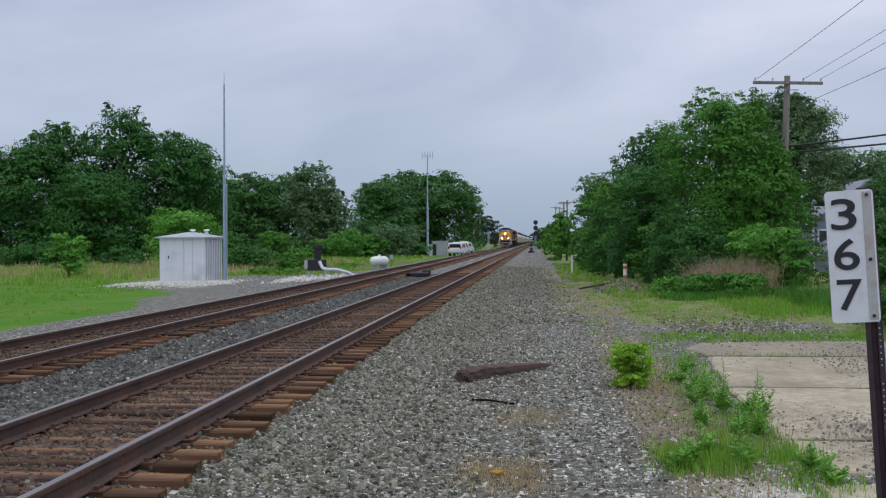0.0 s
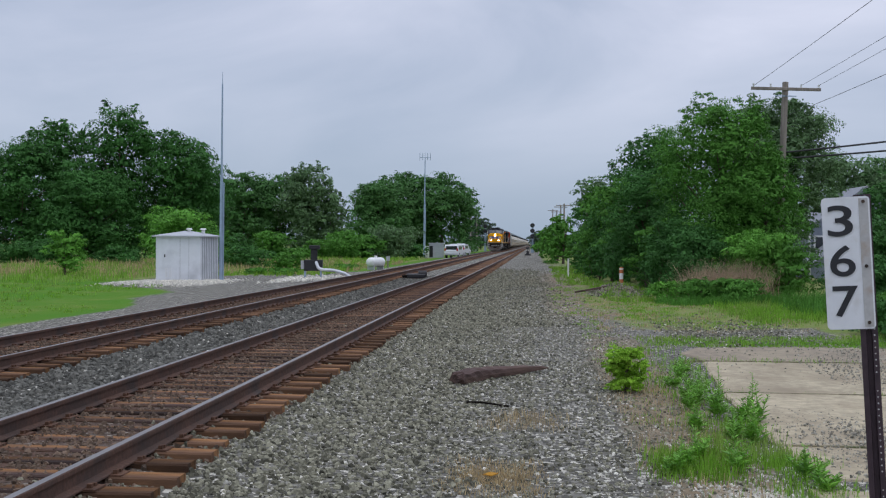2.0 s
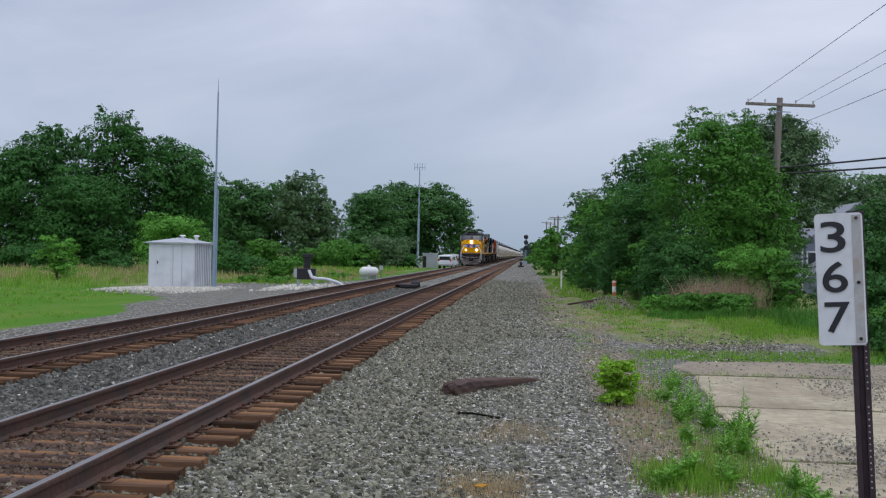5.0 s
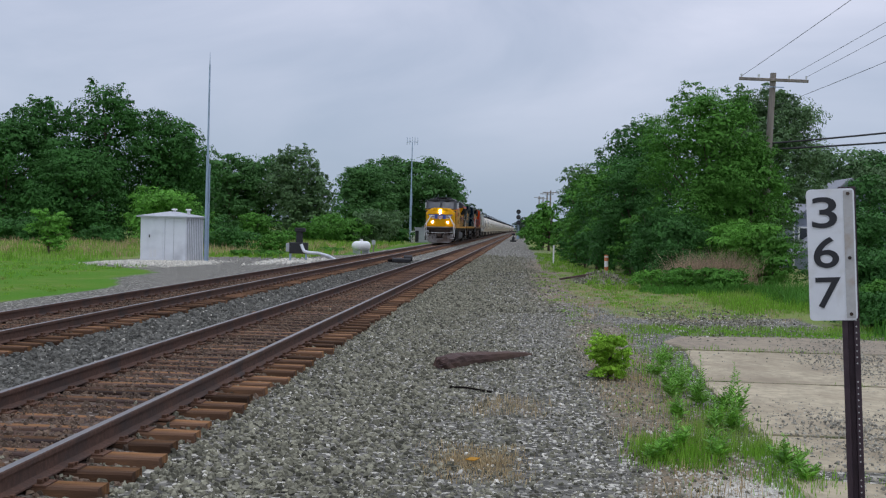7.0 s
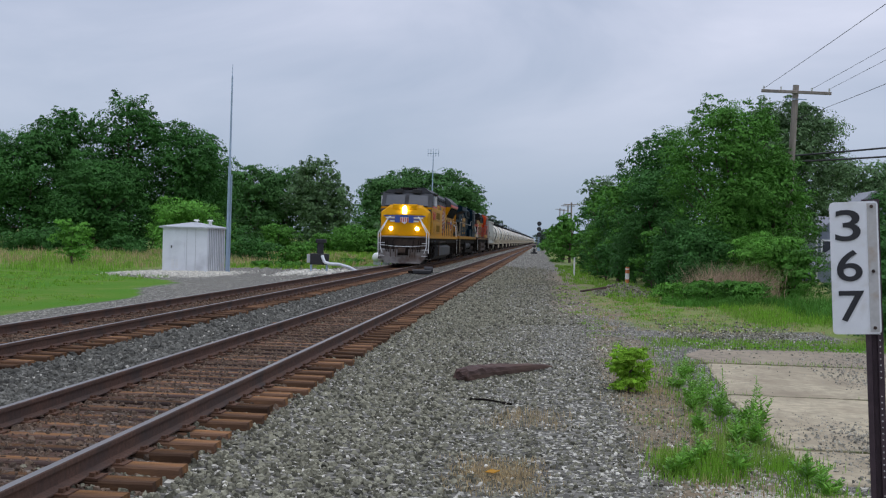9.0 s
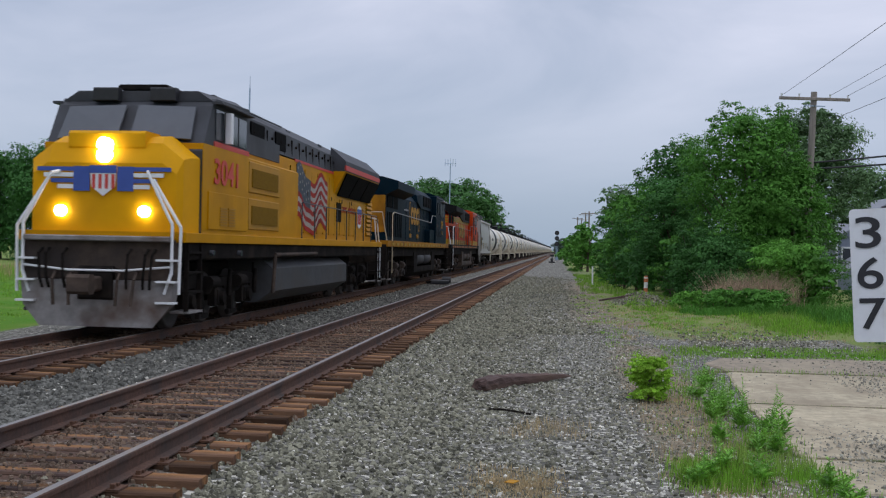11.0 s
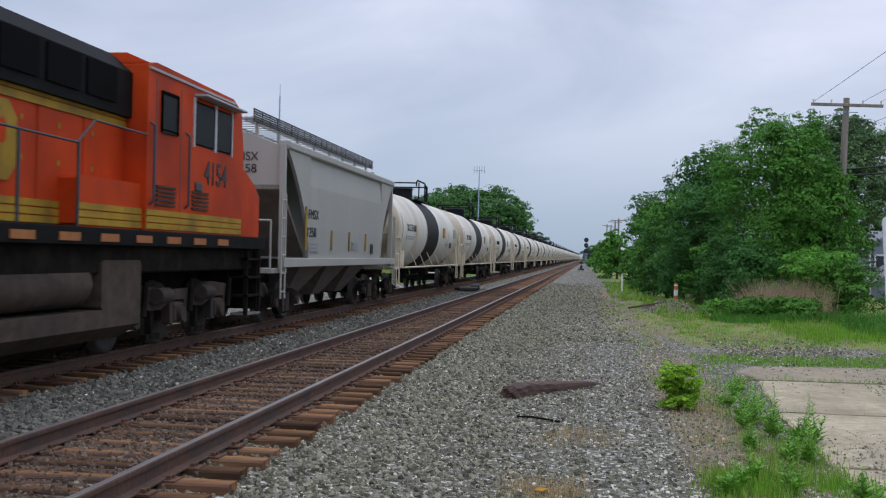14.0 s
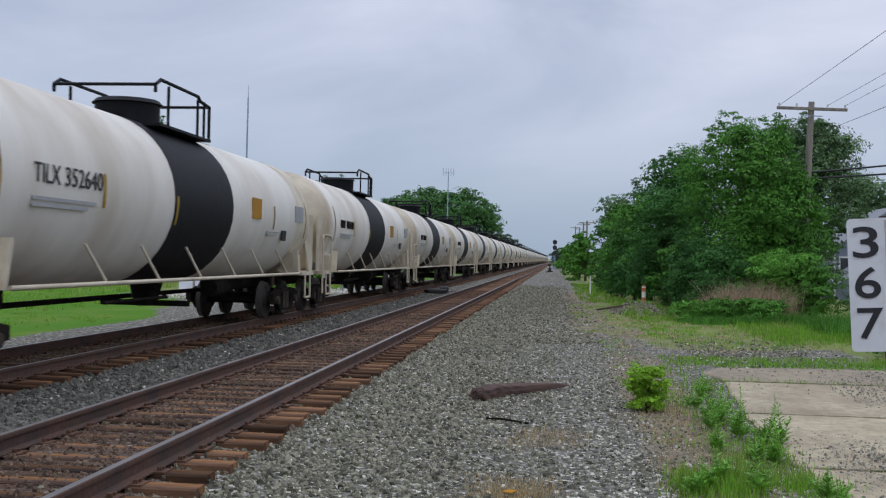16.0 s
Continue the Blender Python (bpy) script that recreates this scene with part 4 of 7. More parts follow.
for corners, top in (([(2.9, 18.1), (7.4, 18.2), (7.5, 19.6), (7.0, 20.6), (5.2, 20.75), (3.0, 20.3), (2.6, 19.3)], -0.318), ([(2.5, 14.32), (7.2, 14.2), (7.4, 18.12), (2.8, 18.02)], -0.327),
                     ([(2.38, 10.6), (7.0, 10.5), (7.2, 14.15), (2.48, 14.26)], -0.322), ([(2.45, 9.1), (5.4, 9.0), (7.0, 10.45), (2.4, 10.55)], -0.33), ([(2.16, 5.0), (5.0, 4.9), (5.2, 8.3), (2.2, 8.75)], -0.325)):
    slab_part(corners, top)
for y, x1, w in ((18.1, 7.3, 0.04), (14.24, 7.1, 0.022), (10.55, 6.8, 0.018)):
    strip = Shape()
    lo, hi = [], []
    for i in range(40):
        x = 2.5 + (x1 - 2.5) * i / 39
        k = w * slab_random.uniform(0.35, 1.2)
        lo.append((x, y - k, -0.314 + slab_random.uniform(-0.004, 0.002)))
        hi.append((x, y + k, -0.314 + slab_random.uniform(-0.004, 0.002)))
    for i in range(39):
        strip.add([lo[i], lo[i + 1], hi[i + 1], hi[i]] + [(p[0], p[1], p[2] - 0.05) for p in (lo[i], lo[i + 1], hi[i + 1], hi[i])], [(0, 1, 2, 3), (1, 0, 4, 5), (3, 2, 6, 7)])
    part("joint", strip, SOIL, slab, "soil-filled joint")

# ---- mile sign ----
def mile_sign():
    t = thing("mile_sign", "white mile sign with black numbers on a brown channel post", "sign", pose(1.83, 6.0, -0.33, 0, -3.4, -14))
    z0 = 1.70
    post = Shape()
    ring = [(-0.045, 0), (-0.045, 0.006), (-0.024, 0.006), (-0.018, 0.034), (0.018, 0.034), (0.024, 0.006), (0.045, 0.006), (0.045, 0), (0.016, 0), (0.012, 0.026), (-0.012, 0.026), (-0.016, 0)]
    post.prism([(0.088 + a, 0.012 + b, -0.3) for a, b in ring], [(0.088 + a, 0.012 + b, 2.235) for a, b in ring])
    po = part("post", post, POST_BROWN, t, "dark brown steel channel post")
    for i in range(44):
        if i % 16 > 1:
            part("punched_hole", Shape().tube((0.115, 0.0095, 0.1 + i * 0.034), (0.115, 0.0125, 0.1 + i * 0.034), 0.0045, n=8), SIGN_EDGE, po)
    plate = Shape()
    w, hgt, c = 0.125, 0.365, 0.022
    out = []
    for sx, sz, a0 in ((1, 1, 0), (-1, 1, 90), (-1, -1, 180), (1, -1, 270)):
        for k in range(5):
            a = radians(a0 + k * 22.5)
            out.append((sx * (w - c) + c * math.cos(a), sz * (hgt - c) + c * math.sin(a)))
    plate.prism([(a, 0.0, z0 + 0.16 + b) for a, b in out], [(a, 0.004, z0 + 0.16 + b) for a, b in out])
    part("plate", plate, SIGN_WHITE, t, "white enamel plate")
    strip = Shape().box(0.068, 0.116, -0.003, -0.0005, z0 + 0.16 - hgt + 0.012, z0 + 0.16 + hgt - 0.012)
    part("edge_strip", strip, SIGN_EDGE, t, "bare rust-marked strip")
    for k, ch in enumerate("367"):
        n = lettering(ch, 0.175, SIGN_BLACK, pose(-0.030, -0.003, z0 + 0.16 + 0.225 - k * 0.222, 90), t, "number", 0.002, 0.132, 0.002)
        tagged(n, "black number %s" % ch)
    for z in (z0 + 0.16 + hgt - 0.03, z0 + 0.16 - 0.02, z0 + 0.16 - hgt + 0.035):
        part("bolt", Shape().tube((0.092, -0.012, z), (0.092, 0, z), 0.010, n=8), UNDER_BROWN, t, "rusty bolt head")


mile_sign()


# ---- utility poles and wires ----
def utility_pole(x, y, top, arm, lean=0.0, label="weathered grey wooden utility pole with one crossarm"):
    t = thing("utility_pole", label, "pole", pose(x, y, lz(x, y), 0, lean, 0), "utility poles")
    h = top - lz(x, y)
    part("pole", Shape().tube((0, 0, -0.3), (0, 0, h), 0.17, 0.12, 12), POLE_WOOD, t)
    if arm:
        part("crossarm", Shape().box(-arm / 2, arm / 2, -0.18, -0.07, h - 0.36, h - 0.24, 0.01), POLE_WOOD, t)
        s = Shape()
        for e in (-1, 1):
            s.box(e * 0.42 - 0.45 * (e > 0) - 0.0, e * 0.42 + 0.45 * (e < 0), -0.2, -0.18, h - 0.62, h - 0.58)
        part("brace", s, GALV, t)
        for e in (-0.47, -0.22, 0.22, 0.47):
            part("insulator", Shape().tube((e * arm, -0.125, h - 0.24), (e * arm, -0.125, h - 0.1), 0.03, 0.045, 8), WHITE, t, "small pale insulator")
    return t


utility_pole(10.02, 45, 8.36, 2.8, 1.7)
for px, d, top in ((983, 250, 9.6), (990, 240, 9.0), (997, 190, 8.4), (1003, 160, 7.6)):
    utility_pole(at_px(px, d), d, top, 2.4, 0, "distant wooden utility pole with crossarm")


def cable(name, a, b, sag, r=0.012, label="thin black overhead line wire"):
    a, b = Vector(a), Vector(b)
    pts = []
    for i in range(25):
        k = i / 24
        p = a.lerp(b, k)
        p.z -= sag * 4 * k * (1 - k)
        pts.append(p)
    solid(name, Shape().pipe(pts, r, 5), WIRE, label, "wire", group="overhead wires")


for e, rr in ((-1.32, 0.009), (0.62, 0.008), (1.32, 0.008)):
    cable("wire", (10.28 + e, 44.87, 8.2), (10.0 + e, -14, 8.6), 0.2, rr)
cable("wire", (10.3, 44.9, 6.95), (11.0, -14, 7.3), 0.4, 0.009)
for z, rise in ((5.45, 2.9), (5.2, 2.3)):
    cable("service_drop", (10.2, 45, z), (30, 42, z + rise), 0.3, 0.04, "thick black service cable")


# ---- railway hut, mast, gas tank and switch gear ----
def hut():
    t = thing("equipment_hut", "white sheet-metal railway equipment hut with low hipped roof", "hut", pose(-19.52, 53.4, -0.57, 0, 0, -5))
    W, D, H = 2.45, 2.37, 2.4
    body = part("wall", Shape().box(0, W, 0, D, 0.12, H, 0.0), ALU, t, "white metal walls")
    for i in range(1, 10):
        ribs = Shape().box(W, W + 0.025, i * D / 10 - 0.03, i * D / 10 + 0.03, 0.14, H - 0.02)
        rb2 = Shape().box(-0.025, 0, i * D / 10 - 0.03, i * D / 10 + 0.03, 0.14, H - 0.02)
        part("rib", ribs, ALU_GREY, body)
        part("rib", rb2, ALU_GREY, body)
    for x in (1.32, 1.8):
        part("seam", Shape().box(x, x + 0.02, -0.012, 0, 0.14, H - 0.02), ALU_GREY, body)
    door = part("door", Shape().box(0.36, 1.22, -0.025, 0, 0.2, H - 0.15, 0.004), ALU, t, "white metal door")
    part("handle", Shape().box(0.48, 0.53, -0.06, -0.025, 1.35, 1.5), BLACK, door, "dark handle")
    for x in (0.52, 0.74):
        s = Shape()
        for j in range(7):
            s.box(x, x + 0.14, -0.045, -0.025, 0.35 + j * 0.065, 0.385 + j * 0.065)
        part("vent", s, RAILING_WHITE, door, "white louvred vent")
    roof = Shape()
    e = 0.16
    roof.loft([[(-e, -e, H), (W + e, -e, H), (W + e, D + e, H), (-e, D + e, H)], [(-e, -e, H + 0.07), (W + e, -e, H + 0.07), (W + e, D + e, H + 0.07), (-e, D + e, H + 0.07)],
               [(W / 2 - .1, D / 2 - .1, H + 0.33), (W / 2 + .1, D / 2 - .1, H + 0.33), (W / 2 + .1, D / 2 + .1, H + 0.33), (W / 2 - .1, D / 2 + .1, H + 0.33)]], smooth=False)
    ro = part("roof", roof, ALU_GREY, t, "pale grey hipped metal roof")
    for x, y in ((1.35, 1.1), (2.0, 1.4)):
        s = Shape().tube((x, y, H + 0.2), (x, y, H + 0.42), 0.09, n=12)
        s.tube((x, y, H + 0.4), (x, y, H + 0.47), 0.17, 0.12, 12)
        part("roof_vent", s, WHITE, ro, "small white roof ventilator")
    for x in (0.05, 1.3, W - 0.15):
        for y in (0.1, D - 0.2):
            part("foot", Shape().box(x, x + 0.12, y, y + 0.12, -0.3, 0.12), ALU_GREY, t)


hut()


def mast(x, y, top, r, label, dipoles=False):
    z = lz(x, y)
    t = thing("radio_mast", label, "mast", pose(x, y, z, 0, 0.25, 0))
    h = top - z
    part("lower_tube", Shape().tube((0, 0, -0.1), (0, 0, h * 0.52), r, r * 0.85, 12), GALV, t)
    part("upper_tube", Shape().tube((0, 0, h * 0.52), (0, 0, h * 0.97), r * 0.62, r * 0.42, 10), GALV, t)
    part("whip", Shape().tube((0, 0, h * 0.97), (0, 0, h * 1.03), r * 0.25, r * 0.12, 6), GALV, t, "thin whip aerial")
    s = Shape().tube((0.12, 0.0, 0), (0.12, 0, h * 0.48), r * 0.45, n=8)
    part("conduit", s, GALV, t, "grey conduit beside the mast")
    if dipoles:
        s = Shape()
        for e in (-0.75, -0.35, 0.35, 0.75):
            s.tube((e, 0, h - 0.7), (e, 0, h + 0.35), 0.035, n=6)
        s.tube((-0.75, 0, h - 0.3), (0.75, 0, h - 0.3), 0.035, n=6)
        part("aerial", s, GALV, t, "small cluster of vertical aerials")


mast(-16.45, 54.6, 10.2, 0.09, "slim grey-blue radio mast beside the hut")
mast(at_px(755, 150), 150, 14.0, 0.15, "tall grey radio mast with aerials at its top", True)


def switch_gear():
    t = thing("snow_blower", "black switch heater blower with a silver duct on white stones", "switch heater", pose(-12.05, 57.2, lz(-12.4, 57), 0, 0, 8))
    part("housing", Shape().box(-0.5, 0.5, -0.3, 0.3, 0.45, 1.05, 0.03), BLACK, t, "black blower housing")
    part("chimney", Shape().box(-0.14, 0.2, -0.16, 0.16, 1.05, 1.75, 0.03), BLACK, t, "black upright stack")
    part("cowl", Shape().box(-0.22, 0.34, -0.22, 0.22, 1.62, 1.85, 0.03), BLACK, t)
    part("control_box", Shape().box(-0.68, -0.5, -0.2, 0.2, 0.55, 1.0, 0.01), ALU_GREY, t, "grey control box")
    for x in (-0.45, 0.4):
        for y in (-0.22, 0.22):
            part("leg", Shape().box(x - 0.04, x + 0.04, y - 0.04, y + 0.04, -0.05, 0.45), GALV, t)
    part("duct", Shape().pipe([(0.15, -0.3, 0.95), (0.3, -0.42, 0.6), (0.55, -0.45, 0.52), (1.1, -0.5, 0.5), (1.7, -0.6, 0.34), (2.2, -0.75, 0.06)], 0.085, 10), ALU, t, "silver air duct")


switch_gear()


def gas_tank():
    t = thing("propane_tank", "white propane tank with rounded ends on short legs", "gas tank", pose(-11.45, 76, lz(-11.5, 76), 0, 0, 62))
    rings, L, R = [], 0.9, 0.34
    for k, rr in ((-1, 0.12), (-.97, .5), (-.9, .78), (-.78, .95), (-.66, 1), (.66, 1), (.78, .95), (.9, .78), (.97, .5), (1, .12)):
        rings.append([(k * L, R * rr * math.cos(a * 0.3927), 0.55 + R * rr * math.sin(a * 0.3927)) for a in range(16)])
    part("vessel", Shape().loft(rings), WHITE, t)
    part("dome", Shape().tube((0, 0, 0.86), (0, 0, 1.02), 0.12, 0.1, 12), WHITE, t, "white valve dome")
    for x in (-0.6, 0.5):
        part("leg", Shape().box(x, x + 0.1, -0.3, 0.3, 0, 0.32), ALU_GREY, t)
    p = thing("meter_post", "short grey meter post beside the gas tank", "post", pose(at_px(690, 80), 80, lz(-11.5, 80)))
    part("post", Shape().box(-0.05, 0.05, -0.05, 0.05, 0, 0.7), POLE_WOOD, p)
    part("box", Shape().box(-0.13, 0.13, -0.1, 0.1, 0.6, 0.95, 0.02), ALU_GREY, p)


gas_tank()


def cabin():
    t = thing("signal_cabin", "small grey metal signal cabin with a dark doorway", "cabin", pose(at_px(764, 141), 141, lz(-14, 141), 0, 0, 4))
    part("wall", Shape().box(0, 1.95, 0, 2.0, 0, 1.9, 0.02), ALU_GREY, t)
    part("roof", Shape().box(-0.1, 2.05, -0.1, 2.1, 1.9, 2.02, 0.02), ALU_GREY, t)
    part("doorway", Shape().box(0.05, 0.5, -0.03, 0.0, 0.1, 1.6), BLACK, t, "dark open doorway")
    part("cupboard", Shape().box(-0.55, -0.08, -0.2, 0.3, 0, 1.55, 0.02), WHITE, t, "white side cupboard")


cabin()


def suv(x, y, turn, label):
    t = thing("parked_car", label, "car", pose(x, y, lz(x, y), 0, 0, turn), "parked cars")
    W = 0.92
    prof = [(-2.2, .45), (-2.2, .95), (-2.05, 1.05), (-1.9, 1.68), (-1.7, 1.76), (0.4, 1.74), (1.15, 1.1), (2.1, .98), (2.25, .75), (2.25, .42)]
    body = Shape().prism([(-W, a, b) for a, b in prof], [(W, a, b) for a, b in prof])
    part("body", body, CAR_PAINT, t, "white body")
    part("rear_window", Shape().box(-0.72, 0.72, -2.07, -1.97, 1.12, 1.58), GLASS, t)
    for s in (-1, 1):
        for a, b in ((-1.75, -0.85), (-0.75, 0.2)):
            part("side_window", Shape().box(s * W - 0.01, s * W + 0.01, a, b, 1.12, 1.55), GLASS, t)
        for yy in (-1.35, 1.35):
            wl_ = part("wheel", Shape().tube((s * (W - 0.2), yy, 0.35), (s * (W + 0.01), yy, 0.35), 0.35, n=16), TYRE, t)
            part("rim", Shape().tube((s * (W + 0.0), yy, 0.35), (s * (W + 0.02), yy, 0.35), 0.2, n=12), ALU_GREY, wl_)
        part("tail_lamp", Shape().box(s * 0.8 - 0.1, s * 0.8 + 0.1, -2.22, -2.16, 0.95, 1.3), LAMP_RED, t)
    part("bumper", Shape().box(-0.9, 0.9, -2.3, -2.15, 0.4, 0.65, 0.04), ALU_GREY, t)
    part("roof_bar", Shape().box(-0.6, 0.6, -0.4, -0.2, 1.76, 1.86, 0.02), CAR_PAINT, t, "roof light bar")


suv(at_px(810, 140), 140, -8, "white utility car parked beside the tracks")
suv(at_px(822, 158), 158, -8, "second white utility car with a roof rack")


def signal(x, y, top, label, heads=3):
    z = lz(x, y)
    t = thing("railway_signal", label, "signal", pose(x, y, z), "railway signals")
    h = top - z
    part("mast", Shape().tube((0, 0, 0), (0, 0, h), 0.1, n=8), GALV, t)
    part("base_box", Shape().box(-0.3, 0.3, -0.3, 0.3, 0, 1.1, 0.03), GALV, t)
    for k in range(heads):
        c = h - 0.5 - k * 1.15
        hd = part("head", Shape().tube((0, -0.2, c), (0, -0.12, c), 0.48, n=16), BLACK, t, "round black signal head")
        part("lens", Shape().tube((0, -0.22, c), (0, -0.2, c), 0.12, n=10), GLASS_PALE, hd)
    s = Shape()
    for e in (-0.25, 0.25):
        s.tube((e, 0.25, 0), (e, 0.25, h - 1), 0.03, n=6)
    for j in range(int(h / 0.5)):
        s.tube((-0.25, 0.25, 0.3 + j * 0.5), (0.25, 0.25, 0.3 + j * 0.5), 0.025, n=5)
    part("ladder", s, GALV, t, "grey ladder")


signal(-0.55, 225, 5.9, "tall railway signal with three round black heads")
signal(at_px(864, 260), 260, 6.2, "grey railway signal mast seen across the tracks", 2)
for px, d, w, h in ((845, 230, 1.6, 2.0), (835, 225, 0.9, 1.2)):
    c = thing("relay_case", "small grey metal relay case by the line", "cabinet", pose(at_px(px, d), d, lz(-12, d)), "relay cases")
    part("body", Shape().box(-w / 2, w / 2, -0.4, 0.4, 0.1, h, 0.03), ALU_GREY, c)
    part("lid", Shape().box(-w / 2 - .06, w / 2 + .06, -0.46, 0.46, h, h + 0.08, 0.02), ALU_GREY, c)
for px, d, top in ((838, 240, 9), (849, 280, 10), (829, 225, 7)):
    utility_pole(at_px(px, d), d, top, 0, 0, "slim grey pole near the far trees")


def switch_stand(x, y):
    t = thing("switch_stand", "dark upright switch stand beside the track", "switch stand", pose(x, y, lz(x, y)))
    part("base", Shape().box(-0.5, 0.5, -0.3, 0.3, 0, 0.25, 0.03), BLACK, t)
    part("body", Shape().box(-0.22, 0.22, -0.2, 0.2, 0.25, 0.75, 0.04), BLACK, t)
    part("staff", Shape().tube((0, 0, 0.7), (0, 0, 1.25), 0.06, n=8), BLACK, t)
    part("target", Shape().box(-0.3, 0.3, -0.03, 0.03, 1.05, 1.35, 0.02), BLACK, t)


switch_stand(-1.15, 172)


def switch_machine(x, y):
    t = thing("switch_machine", "low black switch machine lying between the tracks", "switch machine", pose(x, y, lz(x, y), 0, 0, 10))
    part("case", Shape().box(-0.5, 0.45, -0.35, 0.35, 0.05, 0.3, 0.06), BLACK, t)
    part("motor", Shape().tube((0.1, 0.0, 0.3), (0.55, 0.0, 0.3), 0.17, n=12), BLACK, t)
    part("gearbox", Shape().box(-0.75, -0.45, -0.2, 0.2, 0.05, 0.22, 0.04), UNDER, t)
    part("throw_rod", Shape().tube((-0.5, 0.1, 0.1), (-1.3, 0.1, 0.06), 0.035, n=6), UNDER, t)
    part("tie_pad", Shape().box(-0.9, 0.7, -0.5, -0.3, -0.05, 0.07, 0.01), UNDER_BROWN, t)


switch_machine(-6.2, 55.5)
for x, y, h, m_, lb, nm in ((1.95, 62.5, 1.08, WHITE, "thin white marker post in the grass", "marker_post"), (3.62, 45.0, 0.95, ORANGE, "orange and white cable marker post", "cable_marker")):
    t = thing(nm, lb, "post", pose(x, y, lz(x, y)), "marker posts")
    part("post", Shape().box(-0.045, 0.045, -0.02, 0.02, -0.1, h, 0.008), WHITE, t)
    if m_ is ORANGE:
        part("head", Shape().tube((0, 0, h * 0.35), (0, 0, h), 0.085, n=10), WHITE, t, "white marker tube")
        part("cap", Shape().tube((0, 0, h * 0.78), (0, 0, h + 0.05), 0.092, 0.08, 10), ORANGE, t, "orange marker cap")
        part("band", Shape().tube((0, 0, h * 0.35), (0, 0, h * 0.52), 0.09, n=10), ORANGE, t, "orange band")
    else:
        part("cap", Shape().box(-0.05, 0.05, -0.025, 0.025, h, h + 0.03), WHITE, t)
# old plank on the gravel heap
solid("loose_plank", Shape().box(-1.0, 1.0, -0.045, 0.045, 0, 0.07, 0.01), LOG_WOOD, "dark weathered plank lying on the gravel heap", "plank", pose(2.5, 41.9, lz(2.5, 41.9) + 0.05, 0, -9, 20))


# ---- timber, rod and leaf on the gravel ----
def log():
    r = np.random.default_rng(8)
    rings = []
    for i in range(19):
        k = i / 18
        w, hh = 0.10 * (1 - k) ** 0.7 + 0.014, (0.10 if k > 0.06 else 0.085) * (1 - k) ** 0.62 + 0.010
        c = Vector((k * 2.15, math.sin(k * 5) * 0.03, hh * 0.85 + 0.01 + 0.03 * k))
        rag = 1 if k < 0.1 else 0.45
        square = [(1, -.6), (1, .3), (.8, .85), (.2, 1), (-.5, .9), (-.95, .6), (-1, -.2), (-.9, -.85), (-.1, -1), (.6, -.95)]
        rings.append([(c.x + r.normal(0, 0.03) * rag, c.y + w * a * r.uniform(.88, 1.1), c.z + hh * b * r.uniform(.85, 1.12)) for a, b in square])
    t = thing("broken_timber", "splintered dark brown timber lying on the gravel", "timber", pose(-1.05, 14.75, lz(-1, 14.8), 0, 0, 55))
    part("beam", Shape().loft(rings, smooth=False), LOG_WOOD, t)
    for i in range(7):
        a = r.uniform(0, 6.28)
        p = Vector((0.0, 0.07 * math.cos(a), 0.1 + 0.06 * math.sin(a)))
        s = Shape().tube(p, p + Vector((-r.uniform(0.05, 0.14), r.normal(0, .01), r.normal(0, .01))), 0.022, 0.004, 5)
        part("splinter", s, LOG_WOOD, t)


log()
solid("iron_rod", Shape().pipe([(0, 0, 0.02), (0.2, -0.05, 0.035), (0.42, -0.12, 0.02), (0.55, -0.2, 0.02)], 0.014, 6), UNDER, "thin dark bent iron rod on the gravel", "rod", pose(-0.82, 12.98, lz(-.8, 13), 0, 0, -8))
lf = Shape().add([(-.07, 0, .02), (0, -.03, .012), (.07, 0, .025), (0, .035, .03), (-.07, 0, .026), (0, -.03, .018), (.07, 0, .031), (0, .035, .036)],
                 [(0, 1, 2, 3), (7, 6, 5, 4), (0, 4, 5, 1), (1, 5, 6, 2), (2, 6, 7, 3), (3, 7, 4, 0)])
solid("dry_leaf", lf, GOLD, "dry yellow leaf on the gravel", "leaf", pose(-0.36, 9.02, lz(-.36, 9) + 0.02, 0, 0, 20))


